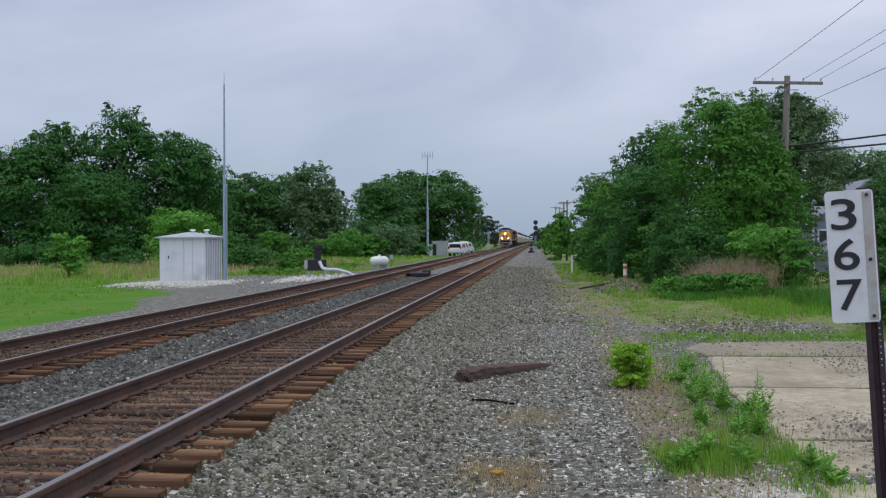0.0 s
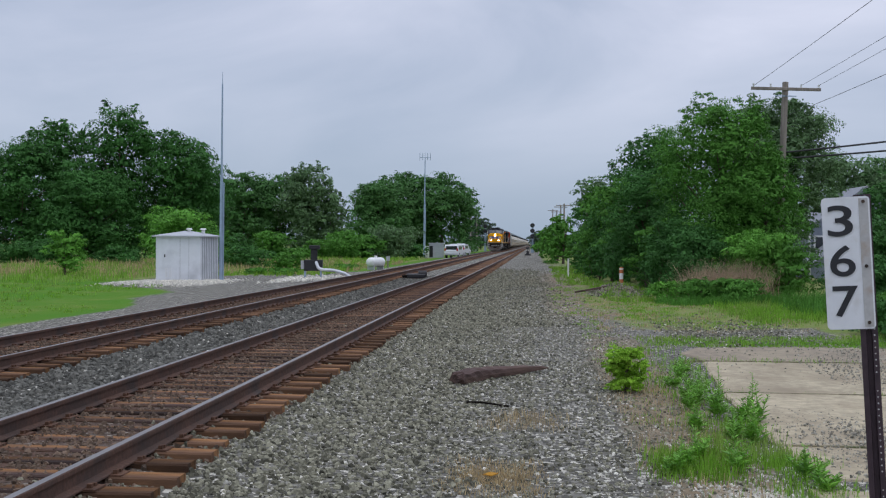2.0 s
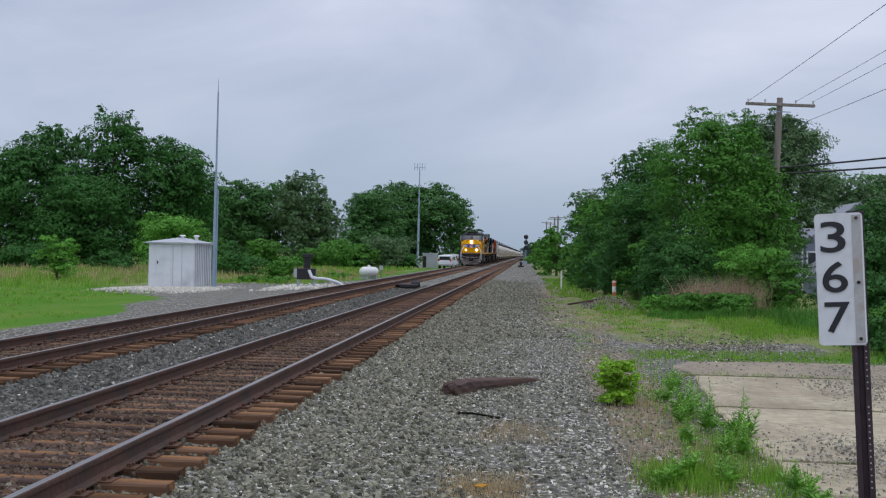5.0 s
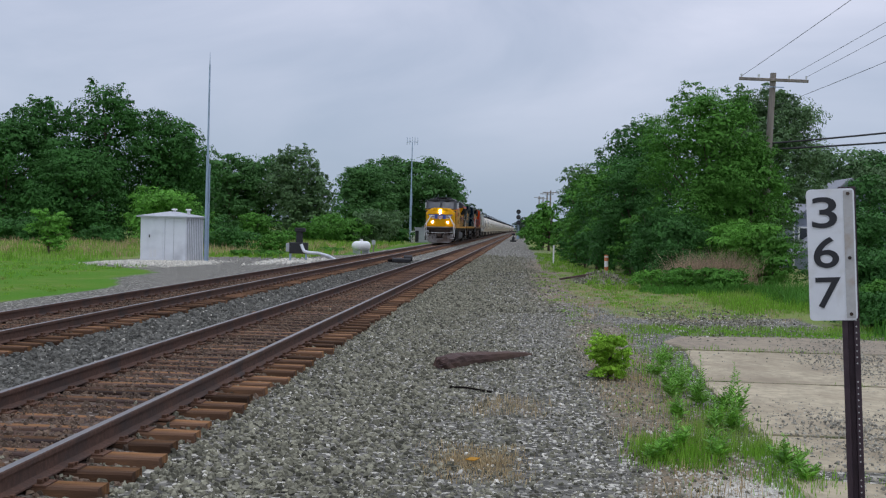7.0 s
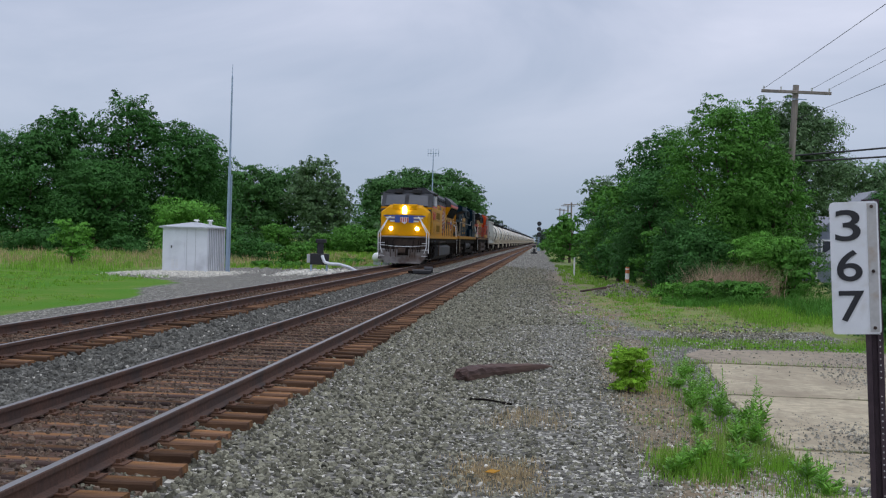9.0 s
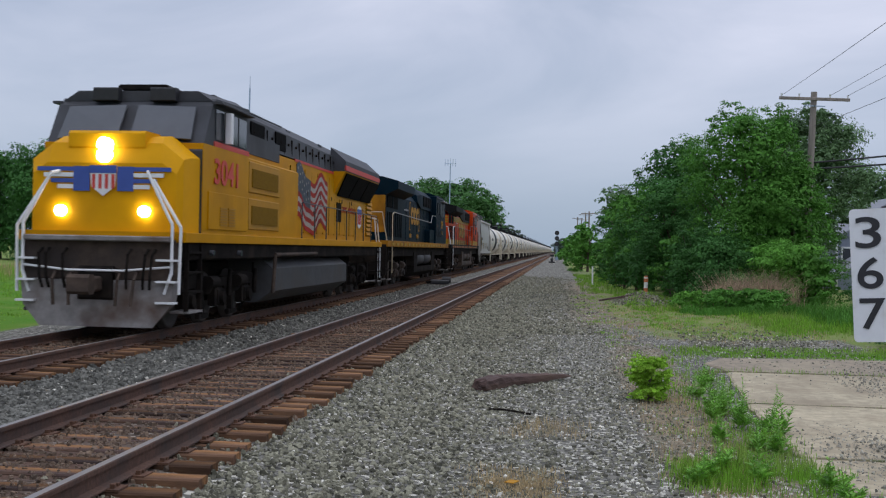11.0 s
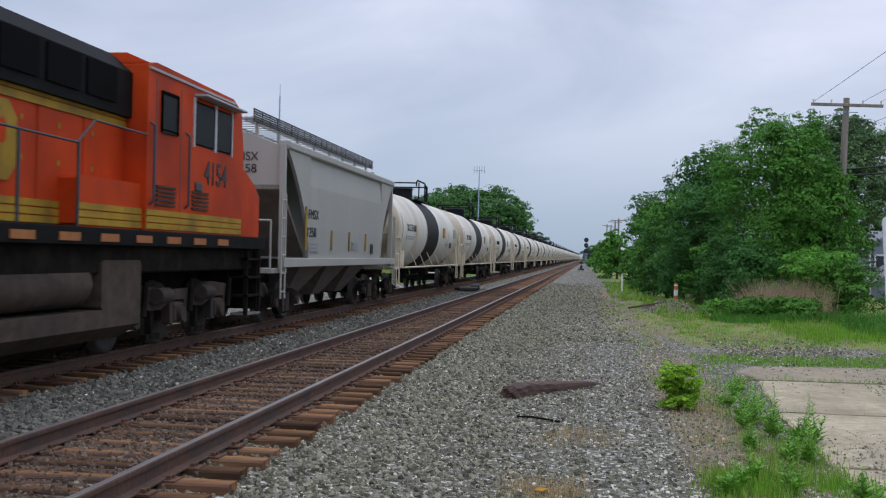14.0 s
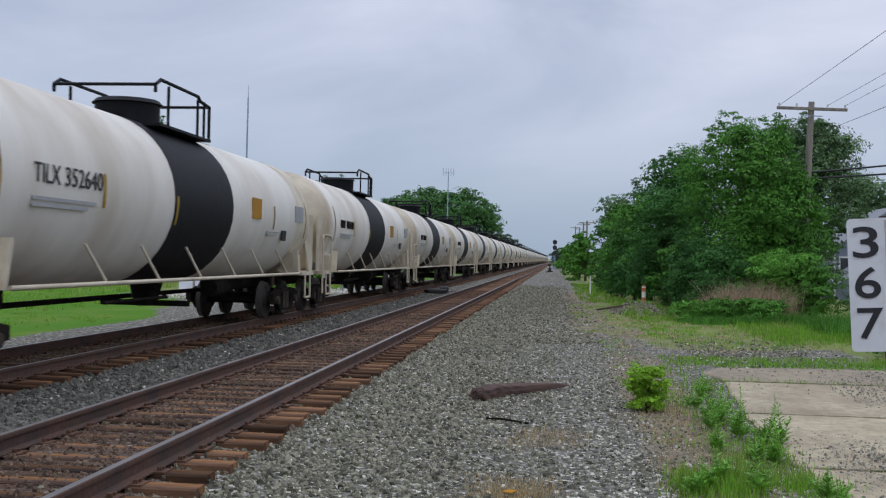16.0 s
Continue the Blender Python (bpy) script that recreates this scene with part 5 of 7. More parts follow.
# ---- house behind the trees ----
def house():
    t = thing("house", "blue-grey sided house behind the trees", "house", pose(15.4, 58, -2.1))
    for x0, x1, y0, y1, h in ((0, 7, 3.3, 6.5, 2.5), (0.8, 7.2, 6.6, 12, 4.7)):
        wall = part("wall", Shape().box(x0, x1, y0, y1, 0, h), SIDING, t)
        b = Shape()
        for i in range(int(h / 0.155) - 1):
            b.box(x0 - 0.012, x1 + 0.012, y0 - 0.012, y1 + 0.012, 0.1 + i * 0.155, 0.115 + i * 0.155)
        part("clapboard", b, SIDING, wall)
        for x in (x0 - 0.03, x1 - 0.07):
            part("corner_board", Shape().box(x, x + 0.1, y0 - 0.06, y0 - 0.015, 0, h), WHITE, wall, "white corner board")
        m, up = (x0 + x1) / 2, h + 2.4
        part("gable", Shape().prism([(x0 + .02, y0 + .02, h), (x1 - .02, y0 + .02, h), (m, y0 + .02, up)], [(x0 + .02, y1 - .02, h), (x1 - .02, y1 - .02, h), (m, y1 - .02, up)]), SIDING, wall)
        rings = [[(x, y0 - .35, z), (x, y1 + .35, z), (x, y1 + .35, z + .13), (x, y0 - .35, z + .13)] for x, z in ((x0 - .4, h - .27), (m, up + .01), (x1 + .4, h - .27))]
        part("roof", Shape().loft(rings, smooth=False), ROOFING, t, "grey shingled roof")
    w = part("window", Shape().box(1.15, 1.85, 6.56, 6.61, 3.25, 4.2), GLASS, t)
    part("frame", Shape().box(1.05, 1.15, 6.53, 6.58, 3.15, 4.3).box(1.85, 1.95, 6.53, 6.58, 3.15, 4.3).box(1.15, 1.85, 6.53, 6.58, 4.2, 4.3).box(1.15, 1.85, 6.53, 6.58, 3.15, 3.25), WHITE, w, "white frame")


house()

# ---- the train: three locomotives, a hopper and a long string of tank cars ----
SIDE = lambda y, z, hw: pose(hw, y, z, 90, 0, 90)      # plane of writing on a vehicle's flank


def bogie(t, yc, axles, pitch, wheel_r, hw=1.05, dusty=UNDER, heavy=True):
    """A truck: side frames, springs, bearings and wheels."""
    b = part("truck", Shape().box(-0.95, 0.95, yc - 0.3, yc + 0.3, wheel_r * 0.9, wheel_r * 1.35, 0.04), dusty, t, "dark cast truck")
    half = pitch * (axles - 1) / 2
    z = wheel_r
    if heavy:
        # one plain box added between the wheels to block light from behind
        part("traction_filler", Shape().box(-0.62, 0.62, yc - half - 0.5, yc + half + 0.5, 0.28, 1.28, 0.05), UNDER, b, "dark traction gear filled in to stop light")
    for s in (-1, 1):
        if heavy:
            # a deep cast beam over the axles with a leg on each side of every axle box
            e = half + .72
            low = [(-e, z + .30), (-e + .12, z + .22)]
            for i in range(axles):
                y = -half + i * pitch
                low += [(y - .40, z + .22), (y - .38, z - .14), (y - .25, z - .18), (y - .24, z + .24), (y + .24, z + .24), (y + .25, z - .18), (y + .38, z - .14), (y + .40, z + .22)]
                if i < axles - 1:
                    low += [(y + pitch * .38, z + .10), (y + pitch * .62, z + .10)]
            line = low + [(e - .12, z + .22), (e, z + .30), (e, z + .44), (half * .8, z + .52), (half * .35, z + .42), (-half * .35, z + .42), (-half * .8, z + .52), (-e, z + .44)]
            part("side_frame", Shape().prism([(s * (hw + .02), yc + a, q) for a, q in line], [(s * (hw + .17), yc + a, q) for a, q in line]), dusty, b)
        else:
            # bowed frame of a freight truck with two openings beside the spring nest
            line = [(-half - .34, z + .17), (-half - .34, z - .02), (-half + .02, z - .04), (-.52, z - .27), (.52, z - .27), (half - .02, z - .04), (half + .34, z - .02), (half + .34, z + .17), (.5, z + .30), (-.5, z + .30)]
            hole = [(-half + .2, z + .08), (-.36, z - .12), (-.36, z + .2), (-half + .34, z + .13)]
            f = Shape().prism([(s * hw, yc + a, q) for a, q in line], [(s * (hw + .13), yc + a, q) for a, q in line])
            for k in (-1, 1):
                f.prism([(s * (hw + .131), yc + k * a, q) for a, q in hole], [(s * (hw + .14), yc + k * a, q) for a, q in hole], 1)
            part("side_frame", f, [dusty, GRILLE], b)
        for i in range(axles):
            y = yc - half + i * pitch
            if heavy:
                part("bearing", Shape().box(s * (hw + .08) - .1, s * (hw + .08) + .1, y - 0.21, y + 0.21, z - 0.16, z + 0.2, 0.05).tube((s * (hw + .1), y, z), (s * (hw + .26), y, z), .15, .12, 12), dusty, b, "axle box with a round cover")
                part("damper", Shape().tube((s * (hw + .24), y + .34, z + .02), (s * (hw + .22), y + .46, z + .56), 0.05, n=8), UNDER, b)
                part("spring", Shape().tube((s * (hw + .06), y - .13, z + .18), (s * (hw + .06), y - .13, z + .44), 0.085, n=8).tube((s * (hw + .06), y + .13, z + .18), (s * (hw + .06), y + .13, z + .44), 0.085, n=8), UNDER, b)
            else:
                part("bearing", Shape().tube((s * (hw - .02), y, z), (s * (hw + .19), y, z), .12, .1, 12), UNDER_BROWN, b, "round dusty axle cap")
        for i in range(axles - 1):
            y = yc - half + (i + .5) * pitch
            if heavy:
                part("brake_cylinder", Shape().tube((s * (hw + .28), y - .26, z + .34), (s * (hw + .28), y + .2, z + .34), .13, .13, 12).tube((s * (hw + .28), y + .2, z + .34), (s * (hw + .27), y + .5, z + .26), .035, n=6), dusty, b, "brake cylinder on the frame")
                part("brake_hanger", Shape().box(s * (hw + .1) - .05, s * (hw + .1) + .06, y - .16, y - .06, z - .34, z + .2).box(s * (hw + .1) - .04, s * (hw + .1) + .05, y - .3, y + .24, z - .38, z - .28), UNDER, b)
            else:
                part("spring", Shape().tube((s * (hw + .07), y - .2, z - .22), (s * (hw + .07), y - .2, z + .2), .085, n=8).tube((s * (hw + .09), y, z - .22), (s * (hw + .09), y, z + .2), .085, n=8).tube((s * (hw + .07), y + .2, z - .22), (s * (hw + .07), y + .2, z + .2), .085, n=8), UNDER_BROWN, b, "nest of coil springs")
        if heavy:
            for k in (-1, 1):
                part("sand_pipe", Shape().pipe([(s * (hw + .05), yc + k * (half + .85), z + .7), (s * (hw + .05), yc + k * (half + .82), z + .1), (s * .8, yc + k * (half + .68), .12)], .03, 6), UNDER, b)
    for i in range(axles):
        y = yc - half + i * pitch
        for s in (-1, 1):
            w = Shape()
            rings = []
            for x, rr in ((.66, .15), (.69, .75), (.70, .86), (.70, 1.06), (.735, 1.05), (.74, 1.0), (.84, .985), (.84, .84), (.80, .74), (.79, .3), (.86, .26), (.86, .1)):
                rings.append([(s * x, y + wheel_r * rr * math.cos(a * .2618), wheel_r + wheel_r * rr * math.sin(a * .2618)) for a in range(24)])
            part("wheel", w.loft(rings), WHEEL, b, "steel wheel")
        part("axle", Shape().tube((-.72, y, wheel_r), (.72, y, wheel_r), 0.09, n=8), UNDER, b)


def railing(t, pts, r, m, name="handrail", label=""):
    part(name, Shape().pipe([Vector(p) for p in pts], r, 6), m, t, label)


def coupler(t, y, d):
    part("coupler", Shape().box(-0.13, 0.13, min(y, y + d * .75), max(y, y + d * .75), 0.75, 1.02, 0.04).box(-0.2, 0.2, min(y + d * .55, y + d * .8), max(y + d * .55, y + d * .8), 0.72, 1.06, 0.05), UNDER_BROWN, t, "rusty coupler")


def steps(t, y0, y1, sides=(-1, 1), m=UNDER, top=1.75):
    for s in sides:
        st = part("step_side", Shape().box(s * 1.5 - .04, s * 1.5 + .04, y0, y0 + .05, .35, top), m, t)
        part("step_side", Shape().box(s * 1.5 - .04, s * 1.5 + .04, y1 - .05, y1, .35, top), m, t)
        for k in range(4):
            part("step", Shape().box(min(s * 1.2, s * 1.56), max(s * 1.2, s * 1.56), y0, y1, .36 + k * .36, .40 + k * .36), PILOT_GREY if k == 0 else m, st)


def chunky(y0, z0, w, h, x, c=0.12):
    """A plain block with cut corners on a flank."""
    return Shape().strip(x, [(y0 + c, z0), (y0 + w - c, z0), (y0 + w, z0 + c), (y0 + w, z0 + h - c), (y0 + w - c, z0 + h), (y0 + c, z0 + h), (y0, z0 + h - c), (y0, z0 + c)], 0.01)


def fuel_tank(t, y0, y1, m, reservoirs=None):
    prof = [(-1.2, 1.3), (-1.48, 1.08), (-1.48, .55), (-1.1, .28), (1.1, .28), (1.48, .55), (1.48, 1.08), (1.2, 1.3)]
    if reservoirs:
        prof = [(-1.45, .75), (-1.45, .5), (-1.1, .28), (1.1, .28), (1.45, .5), (1.45, .75)]
    part("fuel_tank", Shape().prism([(a, y0, b) for a, b in prof], [(a, y1, b) for a, b in prof]), m, t)
    if reservoirs:
        part("tank_end", Shape().box(-1.45, 1.45, y0, y0 + 1.2, .75, 1.45, 0.05), m, t)
        part("tank_end", Shape().box(-1.45, 1.45, y1 - 1.3, y1, .75, 1.45, 0.05), m, t)
        L = (y1 - y0 - 2.7) / 2
        for s in (-1, 1):
            for k in range(2):
                a = y0 + 1.3 + k * (L + .05)
                rings = []
                for q, rr in ((0, .2), (.06, .8), (.16, 1), (L - .22, 1), (L - .12, .8), (L - .06, .2)):
                    rings.append([(s * 1.12 + .33 * rr * math.cos(i * .3927), a + q, 1.12 + .33 * rr * math.sin(i * .3927)) for i in range(16)])
                part("air_reservoir", Shape().loft(rings), reservoirs, t, "rounded air reservoir")


def yellow_loco():
    """Front at local -y. Length 22.3 over couplers."""
    t = thing("locomotive", "yellow and grey diesel locomotive with lit headlight leading", "locomotive")
    o = -11.15
    D = 1.78
    part("underframe", Shape().box(-1.5, 1.5, o + 1.3, o + 21.6, 1.32, D - .12, 0.03), UNDER, t)
    part("sill", Shape().box(-1.57, 1.57, o + 1.1, o + 22.0, D - .14, D + .04, 0.01), YELLOW, t, "yellow side sill")
    # nose and cab
    A, B = o + 1.2, o + 2.05
    ring = lambda y, w, z1, c: [(-w, y, D), (w, y, D), (w, y, z1 - c), (w - c * 1.3, y, z1), (-w + c * 1.3, y, z1), (-w, y, z1 - c)]
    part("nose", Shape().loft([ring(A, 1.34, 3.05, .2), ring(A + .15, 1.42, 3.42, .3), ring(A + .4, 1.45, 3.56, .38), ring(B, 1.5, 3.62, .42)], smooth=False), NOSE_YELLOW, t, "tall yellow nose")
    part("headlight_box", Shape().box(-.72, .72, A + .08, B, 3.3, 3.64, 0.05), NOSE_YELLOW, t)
    cabp = [(B - .05, D), (B - .05, 3.35), (B + .5, 4.26), (B + .72, 4.42), (o + 4.95, 4.5), (o + 4.95, D)]
    part("cab", Shape().prism([(-1.53, a, b) for a, b in cabp], [(1.53, a, b) for a, b in cabp]), GREY_LOCO, t, "grey upper cab")
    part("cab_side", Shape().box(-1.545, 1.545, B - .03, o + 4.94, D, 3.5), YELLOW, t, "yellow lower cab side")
    part("cab_stripe", Shape().box(-1.55, 1.55, B + .6, o + 4.93, 3.5, 3.6), RED, t, "thin red stripe")
    part("cab_roof", Shape().prism([(a, B + .62, b) for a, b in ((-1.5, 4.36), (1.5, 4.36), (1.2, 4.56), (-1.2, 4.56))], [(a, o + 5.05, b) for a, b in ((-1.5, 4.46), (1.5, 4.46), (1.2, 4.66), (-1.2, 4.66))]), GREY_LOCO, t)
    for s in (-1, 1):
        ws = Shape().prism([(s * x, B + dy, z) for x, dy, z in ((.12, .0, 3.62), (1.3, .0, 3.55), (1.25, .40, 4.2), (.12, .42, 4.24))],
                           [(s * x, B + dy - .035, z + .02) for x, dy, z in ((.12, .0, 3.62), (1.3, .0, 3.55), (1.25, .40, 4.2), (.12, .42, 4.24))])
        part("windshield", ws, GLASS_PALE, t, "pale reflecting windshield")
        part("number_board", Shape().box(min(s * .32, s * .82), max(s * .32, s * .82), B + .42, B + .62, 4.34, 4.6, 0.02), BLACK, t, "black number board")
        for a, b in ((o + 2.72, o + 3.2), (o + 3.27, o + 4.1), (o + 4.18, o + 4.7)):
            part("side_window", Shape().box(s * 1.53 - .015, s * 1.53 + .02, a, b, 3.64, 4.22), GLASS, t)
        part("sun_shade", Shape().box(min(s * 1.5, s * 1.7), max(s * 1.5, s * 1.7), o + 2.6, o + 4.8, 4.3, 4.35, 0.01), GREY_LOCO, t)
        part("mirror", Shape().box(min(s * 1.58, s * 1.72), max(s * 1.58, s * 1.72), o + 3.16, o + 3.3, 3.6, 4.2, 0.02), RAILING_WHITE, t, "white side mirror")
        door = part("cab_panel", Shape().box(s * 1.545 - .02, s * 1.545 + .03, o + 2.3, o + 4.75, 1.9, 2.62, 0.01), YELLOW, t)
        for k in (0, 1):
            lv = Shape()
            for j in range(7):
                lv.box(s * 1.575 - .02, s * 1.575 + .02, o + 2.95 + k * .52, o + 3.38 + k * .52, 1.98 + j * .055, 2.01 + j * .055)
            part("louvre", lv, GOLD, door, "yellow louvres")
        part("ditch_light", Shape().tube((s * .78, A - .10, 2.18), (s * .78, A - .02, 2.18), .105, n=14), LAMP_ON, t, "lit ditch light")
        railing(t, [(s * 1.25, o + .95, .72), (s * 1.38, o + .95, 1.1), (s * 1.38, o + .95, 1.95), (s * .9, o + 1.0, 2.85), (s * .82, A, 2.9)], .03, RAILING_WHITE, "nose_handrail", "white front handrail")
        railing(t, [(s * 1.5, o + 1.0, .72), (s * 1.52, o + 1.0, 1.9), (s * .98, o + 1.05, 2.75)], .03, RAILING_WHITE, "nose_handrail", "white front handrail")
        for k in range(4):
            z = 2.58 + k * .105
            part("wing_bar", Shape().box(min(s * .5, s * (.86 + .13 * k)), max(s * .5, s * (.86 + .13 * k)), A - .035, A - .02, z, z + .075), BADGE_BLUE if k % 2 else RAILING_WHITE, t, "blue and white wing emblem bar")
        part("badge_field", Shape().box(min(s * .26, s * .56), max(s * .26, s * .56), A - .04, A - .02, 2.54, 2.98), BADGE_BLUE, t, "blue emblem field")
    part("badge", Shape().prism([(x, A - .05, z) for x, z in ((-.22, 2.62), (0, 2.45), (.22, 2.62), (.25, 3.0), (-.25, 3.0))], [(x, A - .03, z) for x, z in ((-.22, 2.62), (0, 2.45), (.22, 2.62), (.25, 3.0), (-.25, 3.0))]), RAILING_WHITE, t, "striped shield emblem")
    for k in range(4):
        part("badge_stripe", Shape().box(-.2 + k * .12, -.145 + k * .12, A - .06, A - .05, 2.58, 2.84), RED, t)
    part("badge_top", Shape().box(-.25, .25, A - .06, A - .05, 2.86, 3.0), BADGE_BLUE, t)
    for dz in (0, .2):
        part("headlight", Shape().tube((0, A - .06, 3.18 + dz), (0, A + .12, 3.18 + dz), .13, n=16), LAMP_ON, t, "lit headlight")
    part("pilot", Shape().prism([(x, o + .95, z) for x, z in ((-1.42, .95), (-1.36, .5), (-1.05, .12), (1.05, .12), (1.36, .5), (1.42, .95))], [(x, o + 1.25, z) for x, z in ((-1.42, .95), (-1.36, .55), (-1.0, .2), (1.0, .2), (1.36, .55), (1.42, .95))]), PILOT_GREY, t, "grey snow plough pilot")
    part("front_plate", Shape().box(-1.4, 1.4, o + 1.05, o + 1.3, .95, D - .1, .02), UNDER_BROWN, t, "dusty brown front plate")
    part("anticlimber", Shape().box(-1.35, 1.35, o + .9, o + 1.2, D - .14, D - .04, .02), PILOT_GREY, t, "grey anticlimber ledge")
    part("coupler_pocket", Shape().box(-.32, .32, o + .9, o + 1.02, .6, 1.2, .04), UNDER, t, "dark coupler pocket")
    part("uncoupling_lever", Shape().pipe([(-1.35, o + .93, 1.2), (-.5, o + .9, 1.12), (.5, o + .9, 1.12), (1.35, o + .93, 1.2)], .022, 6), RAILING_WHITE, t, "pale uncoupling lever")
    for x in (-1.05, -.92, -.6, .6, .92, 1.05):
        part("control_hose", Shape().pipe([(x, o + 1.03, 1.5), (x, o + .88, 1.4), (x * .97, o + .86, 1.0), (x * .94, o + .92, .8)], .026, 6), UNDER, t, "dark rubber hose")
    for s in (-1, 1):
        for z in (.55, .92, 1.3):
            part("front_step", Shape().box(min(s * 1.12, s * 1.46), max(s * 1.12, s * 1.46), o + .86, o + 1.06, z, z + .035), RAILING_WHITE, t, "white-edged corner step")
    for x in (-.75, -.45, .45, .75):
        part("air_hose", Shape().pipe([(x, o + 1.0, 1.15), (x, o + .8, .95), (x * .95, o + .78, .5)], .03, 6), UNDER_BROWN, t)
    coupler(t, o + 1.0, -1)
    steps(t, o + 1.35, o + 2.1)
    steps(t, o + 21.3, o + 22.1)
    # hood
    H0, H1 = o + 4.95, o + 21.7
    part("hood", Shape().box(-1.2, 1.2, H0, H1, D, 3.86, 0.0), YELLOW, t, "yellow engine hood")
    part("hood_top", Shape().prism([(a, H0, b) for a, b in ((-1.2, 3.9), (1.2, 3.9), (1.15, 4.5), (.75, 4.82), (-.75, 4.82), (-1.15, 4.5))], [(a, H1, b) for a, b in ((-1.2, 3.9), (1.2, 3.9), (1.15, 4.35), (.75, 4.68), (-.75, 4.68), (-1.15, 4.35))]), GREY_LOCO, t, "dark grey hood roof")
    for k in range(13):
        for s in (-1, 1):
            part("roof_seam", Shape().box(s * 1.185 - .02, s * 1.185 + .012, H0 + .3 + k * .78, H0 + .325 + k * .78, 3.92, 4.36), UNDER, t)
            part("roof_bolt", Shape().tube((s * 1.18, H0 + .7 + k * .78, 4.2), (s * 1.22, H0 + .7 + k * .78, 4.2), .035, n=8), UNDER, t)
    for s in (-1, 1):
        for a, b in ((o + 6.2, o + 7.3), (o + 8.3, o + 9.25)):
            part("roof_intake", Shape().box(s * 1.19 - .02, s * 1.19 + .02, a, b, 3.98, 4.42, .02), GRILLE, t, "dark roof intake")
        railing(t, [(s * 1.0, H0 + .4, 4.66), (s * 1.0, H0 + 4.6, 4.66)], .02, RAILING_DARK, "roof_rail", "thin dark roof rail")
    part("hood_stripe", Shape().box(-1.21, 1.21, o + 10.2, H1 + .01, 3.84, 3.91), RED, t, "thin red stripe")
    part("inverter_cabinet", Shape().box(-1.48, 1.48, H0, o + 9.5, D, 3.5, .03), YELLOW, t, "wide yellow equipment cabinet")
    for s in (-1, 1):
        for z in (1.95, 2.75):
            v = part("vent_frame", Shape().box(s * 1.48 - .02, s * 1.48 + .03, o + 5.1, o + 7.6, z, z + .68, .02), GOLD, t, "yellow framed intake")
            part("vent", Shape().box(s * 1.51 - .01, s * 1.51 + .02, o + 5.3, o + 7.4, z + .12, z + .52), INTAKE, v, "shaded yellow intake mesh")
        part("upper_grille", Shape().box(s * 1.19 - .02, s * 1.19 + .03, o + 5.1, o + 8.6, 3.66, 4.1), GREY_LOCO, t, "grey roof grille")
        # flared radiators
        low = [(1.2, 3.2), (1.575, 3.94), (1.1, 3.94), (1.1, 3.2)]
        part("flare_cheek", Shape().prism([(s * a, o + 15.0, b) for a, b in low], [(s * a, o + 21.1, b) for a, b in low]), YELLOW, t, "yellow underside of the radiator")
        prof = [(1.58, 3.94), (1.58, 4.26), (1.1, 4.68), (1.1, 3.94)]
        part("radiator_flare", Shape().prism([(s * a, o + 15.0, b) for a, b in prof], [(s * a, o + 21.1, b) for a, b in prof]), GREY_LOCO, t)
        part("flare_stripe", Shape().box(min(s * 1.55, s * 1.6), max(s * 1.55, s * 1.6), o + 15.0, o + 21.1, 3.97, 4.12), RED, t, "red stripe along the radiator")
        for k in range(3):
            a, b = o + 15.15 + k * 1.98, o + 17.0 + k * 1.98
            part("radiator_grille", Shape().prism([(s * 1.22, a + .3 * (k == 0), 3.22), (s * 1.22, b, 3.22), (s * 1.58, b, 3.9), (s * 1.58, a, 3.9)], [(s * 1.25, a + .3 * (k == 0), 3.2), (s * 1.25, b, 3.2), (s * 1.61, b, 3.88), (s * 1.61, a, 3.88)]), GRILLE, t, "black radiator intake")
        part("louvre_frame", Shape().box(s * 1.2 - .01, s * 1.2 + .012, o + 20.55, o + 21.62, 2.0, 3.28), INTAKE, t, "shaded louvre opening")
        for k in range(8):
            z = 2.06 + k * .155
            part("end_louvre", Shape().prism([(s * 1.2, o + 20.6, z), (s * 1.27, o + 20.6, z), (s * 1.22, o + 20.6, z + .1)], [(s * 1.2, o + 21.58, z), (s * 1.27, o + 21.58, z), (s * 1.22, o + 21.58, z + .1)]), YELLOW, t, "yellow louvre blade")
        for k in range(9):
            z = 2.14 + k * .095
            part("end_louvre", Shape().prism([(s * 1.2, o + 19.9, z), (s * 1.25, o + 19.9, z), (s * 1.21, o + 19.9, z + .06)], [(s * 1.2, o + 20.32, z), (s * 1.25, o + 20.32, z), (s * 1.21, o + 20.32, z + .06)]), GOLD, t, "yellow louvre blade")
        for k in range(6):
            part("hood_door", Shape().box(s * 1.2 - .01, s * 1.2 + .022, o + 9.75 + k * 1.55, o + 11.22 + k * 1.55, 2.0, 3.12 if k > 3 else 3.7, .008), YELLOW, t)
        part("small_vent", Shape().box(s * 1.225 - .02, s * 1.225 + .02, o + 15.4, o + 16.1, 2.4, 3.0), UNDER, t)
        # striped flag painted on the hood
        fx = s * 1.226 if s > 0 else -1.238
        F0, FL = o + 10.3, 3.75
        wave = lambda u: .20 * math.sin(u * 8.5 + .9) + .07 * math.sin(u * 19) - .12 * u
        for k in range(11):
            z1, z0 = 3.62 - k * .132, 3.62 - (k + 1) * .132 + .004
            us = [j / 14 for j in range(6 if k < 6 else 0, 15)]
            sh = Shape().strip(fx, [(F0 + u * FL, z0 + wave(u)) for u in us] + [(F0 + u * FL, z1 + wave(u)) for u in reversed(us)], .01)
            part("flag_stripe", sh, FLAG_RED if k % 2 == 0 else FLAG_WHITE, t)
